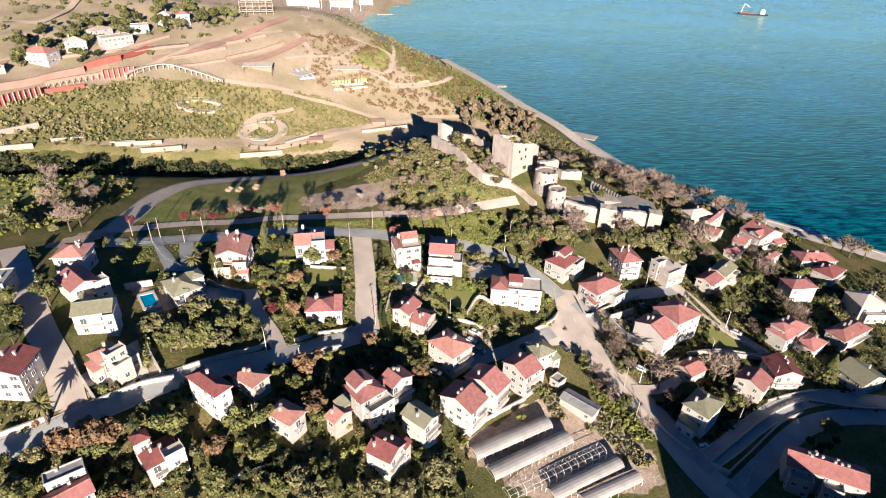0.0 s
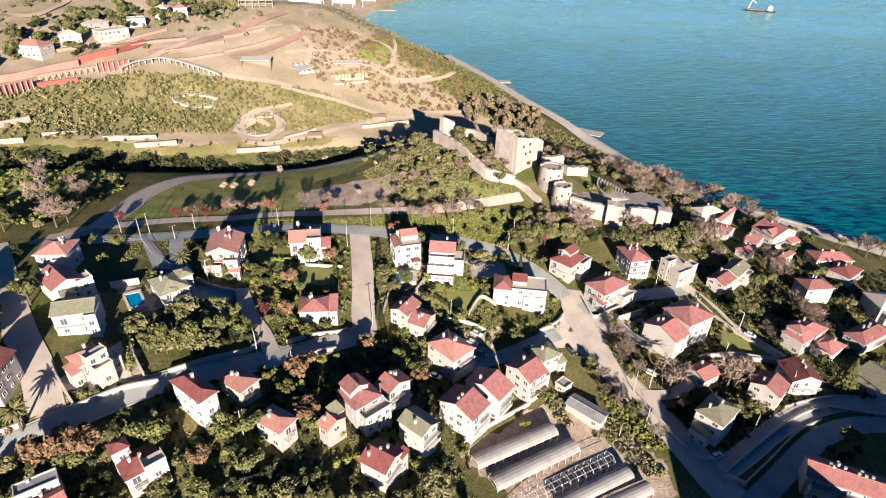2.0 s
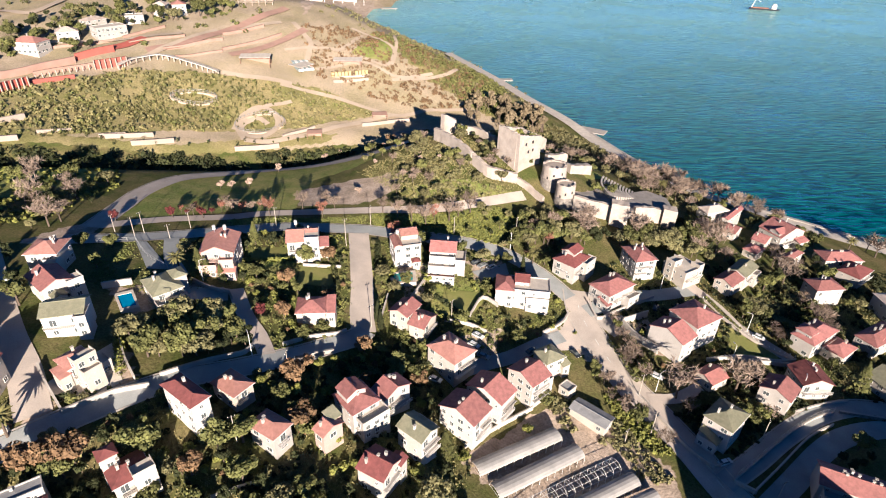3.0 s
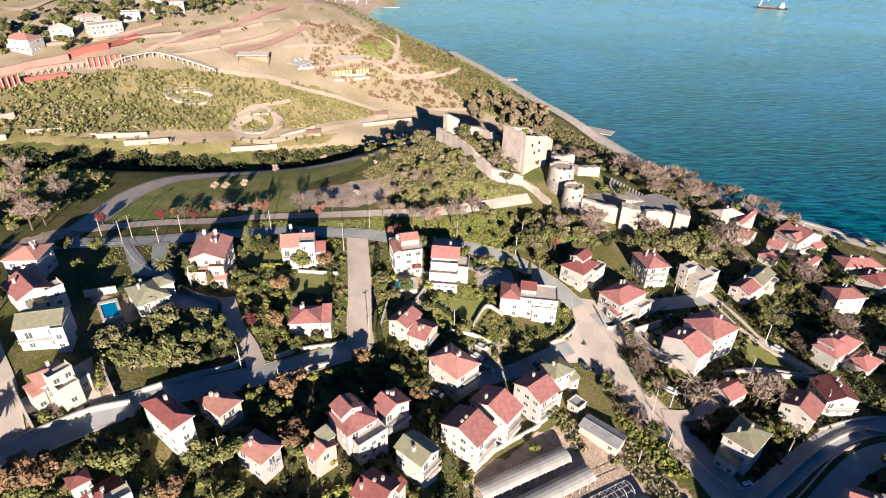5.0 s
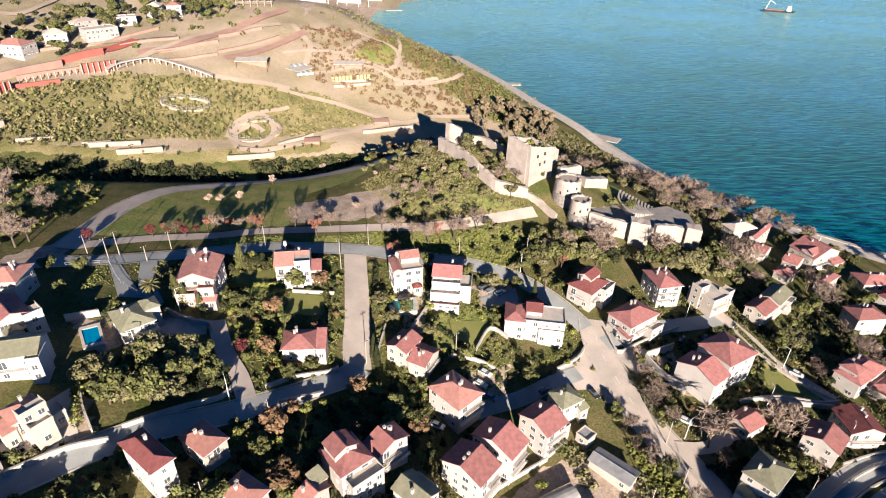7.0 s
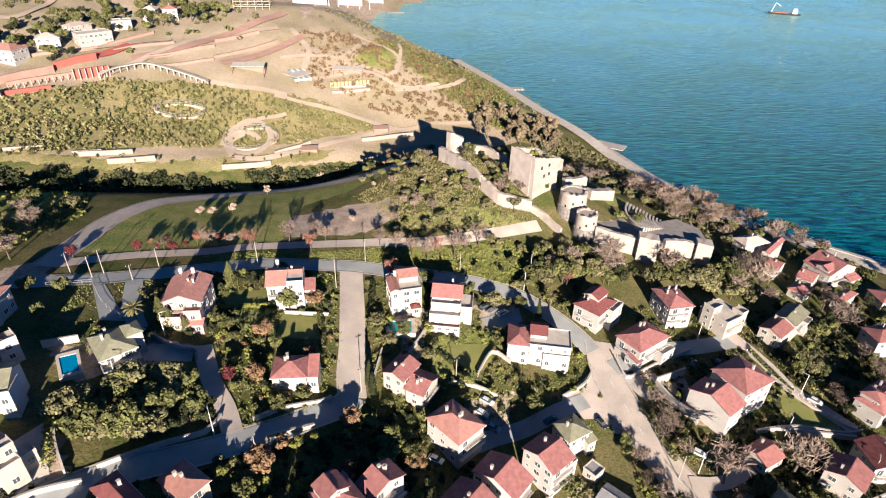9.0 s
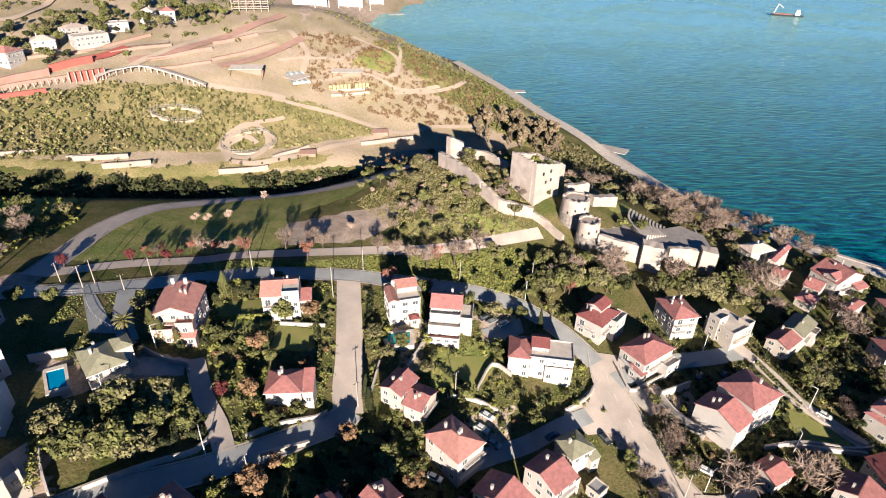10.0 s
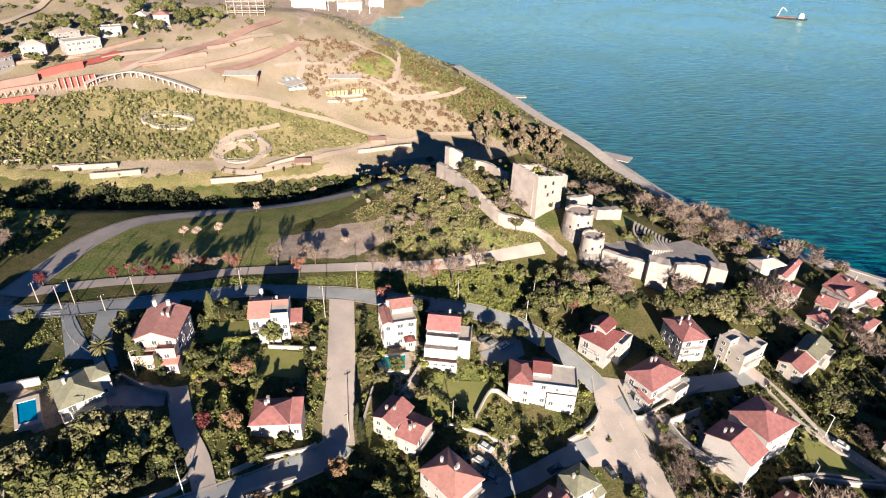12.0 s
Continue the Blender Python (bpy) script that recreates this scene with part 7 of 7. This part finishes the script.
grove([(-51, 140), (-1, 158), (-0, 120), (-52, 107), (-57, 117)], 46, [('dark', 5), ('olive', 3), ('brown', 1), ('lime', 1)], 0.85, gap=1.2, spacing=2.8, seed=26)
grove([(47, 169), (62, 168), (80, 125), (69, 125), (56, 142)], 22, [('olive', 3), ('bare', 3), ('lime', 1)], 0.6, gap=0.4, spacing=2.4, seed=27)
grove([(64, 177), (71, 160), (71, 145), (65, 152)], 14, [('bare', 3), ('olive', 2)], 0.6, gap=0.4, spacing=2.2, seed=28)
grove([(71, 145), (110, 158), (121, 146), (89, 125), (79, 127)], 22, [('dark', 3), ('olive', 3), ('bare', 2), ('lime', 1)], 0.75, gap=1.2, spacing=2.8, seed=29)
grove([(110, 131), (152, 134), (134, 108), (105, 107)], 22, [('dark', 5), ('olive', 1)], 0.8, gap=1.2, spacing=3.0, seed=30)
# some of these dark trees are added only to shade the village street
grove([(-154, 176), (-144, 178), (-104, 126), (-105, 110), (-112, 109)], 30, [('dark', 4), ('olive', 2)], 1.0, gap=0.6, spacing=2.6, seed=31)
grove([(-301, 425), (-278, 457), (-215, 434), (-208, 399), (-267, 372)], 42, [('dark', 4), ('olive', 2), ('grey', 1)], 1.2, gap=0.8, spacing=3.4, seed=32)
grove([(-278, 457), (-205, 499), (-161, 487), (-165, 469), (-215, 434)], 48, [('dark', 4), ('olive', 3), ('grey', 1)], 1.2, gap=0.8, spacing=3.4, seed=33)
grove([(-108, 217), (-88, 227), (-72, 230), (-72, 226), (-106, 213)], 18, [('redbare', 2), ('bare', 2), ('plum', 1)], 0.55, gap=0.3, spacing=2, seed=34)
grove([(-26, 210), (55, 220), (46, 160), (-13, 156)], 50, [("shrub", 1)], 1.0, gap=0.4, spacing=1.2, seed=60)
grove([(-78, 204), (-36, 209), (-29, 151), (-49, 138)], 45, [("shrub", 1)], 1.0, gap=0.4, spacing=1.2, seed=61)
grove([(-112, 109), (-46, 134), (-28, 92), (-97, 82)], 70, [("shrub", 1)], 1.0, gap=0.4, spacing=1.2, seed=62)
grove([(-46, 134), (7, 160), (9, 104), (-31, 92)], 50, [("shrub", 1)], 1.0, gap=0.4, spacing=1.2, seed=63)
grove([(69, 211), (217, 233), (162, 150), (68, 158)], 80, [("shrub", 1)], 1.0, gap=0.4, spacing=1.2, seed=64)
for bx, by, bz in ((34.5, 273.5, 42.4), (38.0, 278.0, 42.4), (40.5, 272.5, 42.2), (43.5, 274.5, 42.2), (36.0, 269.5, 42.3), (32.5, 274.0, 42.4), (39.5, 275.5, 42.4), (37.0, 266.8, 42.2), (41.0, 269.5, 42.2), (35.5, 276.5, 42.4)):
    copy_thing(KINDS["shrub"][plant_rnd.randrange(5)], pose(bx, by, bz, 0, 0, bx * 40) @ Matrix.Scale(plant_rnd.uniform(1.2, 1.9), 4))
grove([(4, 289), (16, 285), (26, 261), (33, 263), (29, 282), (14, 298)], 20, [('grey', 2), ('olive', 2), ('dark', 1), ('bare', 1)], 0.7, gap=0.2, spacing=2, seed=50)
grove([(13, 389), (36, 379), (36, 357), (14, 298)], 10, [('grey', 1), ('olive', 1), ('bare', 1)], 0.7, gap=0.2, spacing=2, seed=51)
grove([(38, 263), (54, 294), (66, 305), (51, 276)], 8, [('olive', 1), ('dark', 1), ('bare', 1)], 0.6, gap=0.2, spacing=2, seed=52)
grove([(71, 258), (82, 265), (82, 256), (72, 252)], 6, [('dark', 2), ('olive', 1)], 0.7, gap=0.2, spacing=2, seed=53)
grove([(67, 364), (88, 324), (110, 302), (108, 275), (89, 280), (67, 296)], 26, [('bare', 3), ('grey', 2), ('olive', 1)], 0.75, gap=0.2, spacing=2.6, seed=54)
grove([(58, 233), (75, 233), (102, 239), (128, 258), (120, 240), (86, 227), (57, 225)], 34, [('bare', 1), ('grey', 2), ('olive', 2), ('dark', 4)], 0.8, gap=0.3, spacing=2.4, seed=55)
grove([(-47, 356), (0, 372), (-4, 289), (-16, 284), (-38, 300)], 20, [('grey', 3), ('olive', 2), ('bloom', 1)], 0.75, gap=0.3, spacing=2.6, seed=56)
grove([(137, 331), (165, 298), (194, 276), (190, 271), (150, 273), (118, 294)], 16, [('bare', 3), ('olive', 1)], 0.9, gap=0.2, spacing=3, seed=57)


def thicket(name, poly, count, tone, lobes_r, label, seed, size=0.5, per=26, gap=0.6):
    """Uncountable scrub as one sheet of leaf sprays."""
    rng = np.random.default_rng(seed)
    xs, ys = [p[0] for p in poly], [p[1] for p in poly]
    px_ = rng.uniform(min(xs), max(xs), count * 3)
    py_ = rng.uniform(min(ys), max(ys), count * 3)
    ok = in_poly(px_, py_, poly)
    for line, w in ROADS:
        for i in np.nonzero(ok)[0]:
            if np.hypot(line[:, 0] - px_[i], line[:, 1] - py_[i]).min() < w / 2 + gap:
                ok[i] = False
    for a, b, r in HOUSES:
        ok &= np.hypot(px_ - a, py_ - b) > r * 0.95
    px_, py_ = px_[ok][:count], py_[ok][:count]
    pz_ = heights(px_, py_)
    m = Mesh()
    for x, y, z in zip(px_, py_, pz_):
        r = lobes_r * rng.uniform(0.5, 1.3)
        v, f = clump_sheet(rng, [(x, y, z + r * 0.45, r), (x + r * 0.5, y - r * 0.3, z + r * 0.3, r * 0.6)], per, size * (0.6 + 0.5 * r / lobes_r), 0.8)
        o = len(m.v)
        m.v += v
        m.f += [tuple(o + k for k in q) for q in f]
    return tagged(m.ob(name, LEAF[tone]), label, "scrub", kind="stuff")


def sapling_rows(poly, step, tone, seed, label):
    """Young trees planted in rows, too many to count."""
    rng = np.random.default_rng(seed)
    xs, ys = np.meshgrid(np.arange(-300, 40, step), np.arange(250, 500, step * 0.8))
    px_, py_ = (xs + ys * 0.35).ravel(), ys.ravel()
    px_, py_ = px_ + rng.normal(size=px_.shape) * 0.7, py_ + rng.normal(size=px_.shape) * 0.5
    ok = in_poly(px_, py_, poly) & (rng.random(px_.shape) < 0.75)
    m = Mesh()
    for x, y, z in zip(px_[ok], py_[ok], heights(px_[ok], py_[ok])):
        r = 0.55 * rng.uniform(0.7, 1.3)
        m.tube((x, y, z - 0.3), (x, y, z + r * 2), 0.07, 0.04, 4)
        v, f = clump_sheet(rng, [(x, y, z + r * 2.4, r)], 22, 0.34, 2.0)
        o = len(m.v)
        m.v += v
        m.f += [tuple(o + k for k in q) for q in f]
    return tagged(m.ob("saplings", LEAF[tone]), label, "saplings", kind="stuff")


sapling_rows([(-260, 300), (-205, 366), (-150, 386), (-95, 392), (-105, 350), (-150, 322), (-215, 282)], 5.0, "olive", 80, "young green trees planted in rows on the hillside")
sapling_rows([(-90, 410), (-40, 425), (20, 425), (30, 470), (-40, 480), (-100, 470)], 8.0, "dun", 81, "thin young trees on the headland lawns")
sapling_rows([(-200, 284), (-170, 296), (-120, 320), (-70, 342), (-60, 352), (-90, 342), (-150, 312), (-205, 292)], 6.5, "dark", 82, "small dark shrubs on the green strip")

def grass_tufts(poly, count, tone, label, seed, h=0.6):
    """Rough grass: short upright blades strewn over a plot, clear of roads."""
    rng = np.random.default_rng(seed)
    xs, ys = [p[0] for p in poly], [p[1] for p in poly]
    x, y = rng.uniform(min(xs), max(xs), count * 2), rng.uniform(min(ys), max(ys), count * 2)
    ok = in_poly(x, y, poly)
    for line, w in ROADS:
        near = np.hypot(x[:, None] - line[None, :, 0], y[:, None] - line[None, :, 1]).min(1)
        ok &= near > w / 2 + 0.8
    for quad in PLOTS:
        ok &= ~in_poly(x, y, quad)
    for a, b, r in HOUSES:
        ok &= np.hypot(x - a, y - b) > r * 0.85
    x, y = x[ok][:count], y[ok][:count]
    z = heights(x, y)
    k = 6
    x, y, z = np.repeat(x, k), np.repeat(y, k), np.repeat(z, k)
    n = len(x)
    x, y = x + rng.normal(size=n) * 0.8, y + rng.normal(size=n) * 0.8
    a = rng.uniform(0, 6.283, n)
    w, hh = rng.uniform(0.1, 0.3, n), h * rng.uniform(0.5, 1.3, n)
    dx, dy = np.cos(a) * w, np.sin(a) * w
    lx, ly = rng.normal(size=n) * 0.15, rng.normal(size=n) * 0.15
    v = np.stack([np.stack([x - dx, y - dy, z - 0.2], 1), np.stack([x + dx, y + dy, z - 0.2], 1), np.stack([x + dx * 0.4 + lx, y + dy * 0.4 + ly, z + hh], 1), np.stack([x - dx * 0.5 + lx, y - dy * 0.5 + ly, z + hh * 0.8], 1)], 1).reshape(-1, 3)
    m = Mesh()
    m.v, m.f = v.tolist(), [(4 * i, 4 * i + 1, 4 * i + 2, 4 * i + 3) for i in range(n)]
    return tagged(m.ob("rough_grass", LEAF[tone]), label, "grass", kind="stuff")


grass_tufts([(-28, 231), (26, 241), (38, 236), (40, 226), (24, 215), (5, 217), (-26, 218)], 2600, "grass", "rough yellow-green grass on the bank above the road", 91, 0.4)
grass_tufts([(-84, 217), (-28, 229), (-28, 220), (-80, 211)], 900, "grass", "rough grass on the verge between two roads", 92, 0.3)
grass_tufts([(-40, 275), (-16, 244), (32, 247), (42, 256), (15, 292), (-10, 300)], 2200, "dry", "rough dull grass on the castle slope", 94, 0.35)
grass_tufts([(-78, 204), (58, 220), (49, 160), (-13, 150), (-50, 138), (-110, 160), (-116, 186)], 4200, "grass", "rough grass in the gardens", 95, 0.3)
grass_tufts([(69, 211), (217, 233), (165, 140), (125, 146), (78, 126), (66, 150)], 4200, "dry", "rough dull grass round the lower houses", 96, 0.35)
grass_tufts([(-112, 109), (-46, 134), (11, 160), (11, 100), (-97, 82)], 2600, "dry", "rough dull grass in the lower gardens", 97, 0.35)

hedge((-66.8, 184.3), (-50.0, 190.4), 1.2, 1.4, "lime", 200)
hedge((-59.3, 178.3), (-50.1, 183.1), 3.0, 2.2, "olive", 201)
hedge((-39.4, 195.6), (-33.3, 174.0), 2.0, 2.0, "olive", 202)
hedge((-23.0, 206.9), (-20.5, 182.9), 2.2, 2.4, "dark", 203)
hedge((-18.0, 182.3), (-10.3, 178.5), 4.0, 1.8, "olive", 204)
hedge((105.5, 195.4), (112.0, 179.5), 1.6, 1.4, "olive", 205)
hedge((69.6, 169.6), (70.9, 161.3), 3.0, 1.6, "olive", 206)
hedge((115.6, 190.1), (120.4, 182.4), 4.0, 2.2, "lime", 207)
hedge((-53.1, 166.9), (-42.7, 151.4), 2.2, 2.4, "lime", 208)
hedge((-0.8, 180.0), (10.5, 171.1), 1.6, 1.6, "dark", 209)
hedge((62.0, 167.8), (66.7, 152.2), 2.6, 1.6, "olive", 210)
hedge((-87.9, 137.7), (-81.0, 123.5), 3.0, 3.0, "lime", 211)
hedge((-45.7, 207.1), (-38.7, 208.4), 4, 1.4, "lime", 212)

thicket("scrub", [(-248, 322), (-198, 373), (-136, 391), (-85, 398), (-37, 389), (-91, 351), (-148, 325), (-220, 275)], 520, "dry", 1.3, "low dry scrub on the far hillside", 1, size=0.55, per=20)
thicket("scrub", [(-248, 322), (-198, 373), (-136, 391), (-85, 398), (-37, 389), (-91, 351), (-148, 325), (-220, 275)], 420, "grey", 1.3, "low grey-green scrub on the far hillside", 21, size=0.5, per=20)
thicket("scrub", [(-248, 322), (-198, 373), (-136, 391), (-85, 398), (-37, 389), (-91, 351), (-148, 325), (-220, 275)], 230, "olive", 1.5, "dark green bushes on the far hillside", 2, size=0.5, per=22)
thicket("scrub", [(-114, 473), (-63, 487), (-8, 499), (40, 492), (18, 416), (-30, 401), (-86, 410)], 650, "brown", 1.6, "brown scrub on the headland", 3, size=0.5, per=22)
thicket("scrub", [(-54, 481), (43, 523), (52, 401), (23, 421), (-16, 445)], 650, "olive", 2.1, "dark scrub on the slope above the sea", 4, size=0.5, per=22)
thicket("scrub", [(-102, 506), (-78, 851), (51, 640), (73, 475), (79, 377), (50, 402), (10, 458), (-35, 473)], 600, "grey", 1.5, "brown winter scrub along the cliff top", 14, size=0.5, per=22)
thicket("scrub", [(-356, 503), (-252, 928), (-128, 458), (-266, 352)], 260, "olive", 2.6, "dark bushes on the far hilltop", 5, size=0.8, per=22)
# few trees grow here; the dense dark leaves imitate the ravine's shadow band
thicket("scrub", [(-300, 205), (-250, 232), (-190, 260), (-150, 279), (-110, 297), (-70, 316), (-40, 334), (-30, 352), (-74, 334), (-114, 315), (-154, 298), (-194, 278), (-256, 250), (-305, 225)], 460, "dark", 3.6, "dark evergreen thicket filling out the black shade of the ravine", 31, size=0.6, per=95, gap=0.2)
thicket("scrub", [(-214, 262), (-165, 286), (-139, 242), (-144, 198), (-160, 184)], 420, "lime", 0.8, "tall yellow-green grass and weeds", 6, size=0.4, per=22)
thicket("scrub", [(-28, 231), (26, 240), (38, 234), (24, 215), (5, 217), (-26, 218)], 320, "lime", 0.6, "rough green grass tufts on the bank", 7, size=0.35, per=22)
thicket("scrub", [(-27, 312), (30, 257), (29, 245), (-19, 238)], 320, "grey", 0.9, "low grey bushes on the castle slope", 8, size=0.4, per=22)
thicket("scrub", [(60, 420), (88, 412), (112, 372), (136, 324), (124, 318), (96, 350), (70, 392)], 420, "grey", 1.3, "brown scrub between the slope and the promenade", 30, size=0.5, per=24, gap=0.1)
thicket("scrub", [(52, 426), (141, 322), (131, 258), (111, 262), (76, 326), (52, 377)], 420, "grey", 1.1, "scrub on the slope above the promenade", 9, size=0.5, per=22)
thicket("scrub", [(-112, 109), (-46, 134), (11, 160), (11, 100), (-97, 82)], 420, "dark", 0.8, "dark undergrowth between the gardens", 10, size=0.4, per=22)
thicket("scrub", [(-78, 204), (58, 220), (49, 166), (-50, 138)], 420, "olive", 0.7, "undergrowth between the houses", 11, size=0.35, per=22)
thicket("scrub", [(69, 211), (217, 233), (155, 139), (68, 158)], 800, "dark", 0.9, "undergrowth round the lower houses", 12, size=0.4, per=22)
thicket("scrub", [(71, 145), (110, 158), (121, 146), (89, 125), (79, 127)], 260, "dark", 0.9, "dark undergrowth below the big house", 33, size=0.4, per=22)
thicket("scrub", [(35, 143), (43, 146), (57, 136), (68, 116), (60, 114), (56, 124), (47, 130), (39, 131)], 260, "grey", 0.8, "weeds and brush beside the greenhouses", 15, size=0.35, per=22)
thicket("scrub", [(54, 147), (62, 141), (71, 125), (67, 123), (58, 132)], 160, "lime", 0.7, "green weeds on the road bank", 16, size=0.3, per=22)
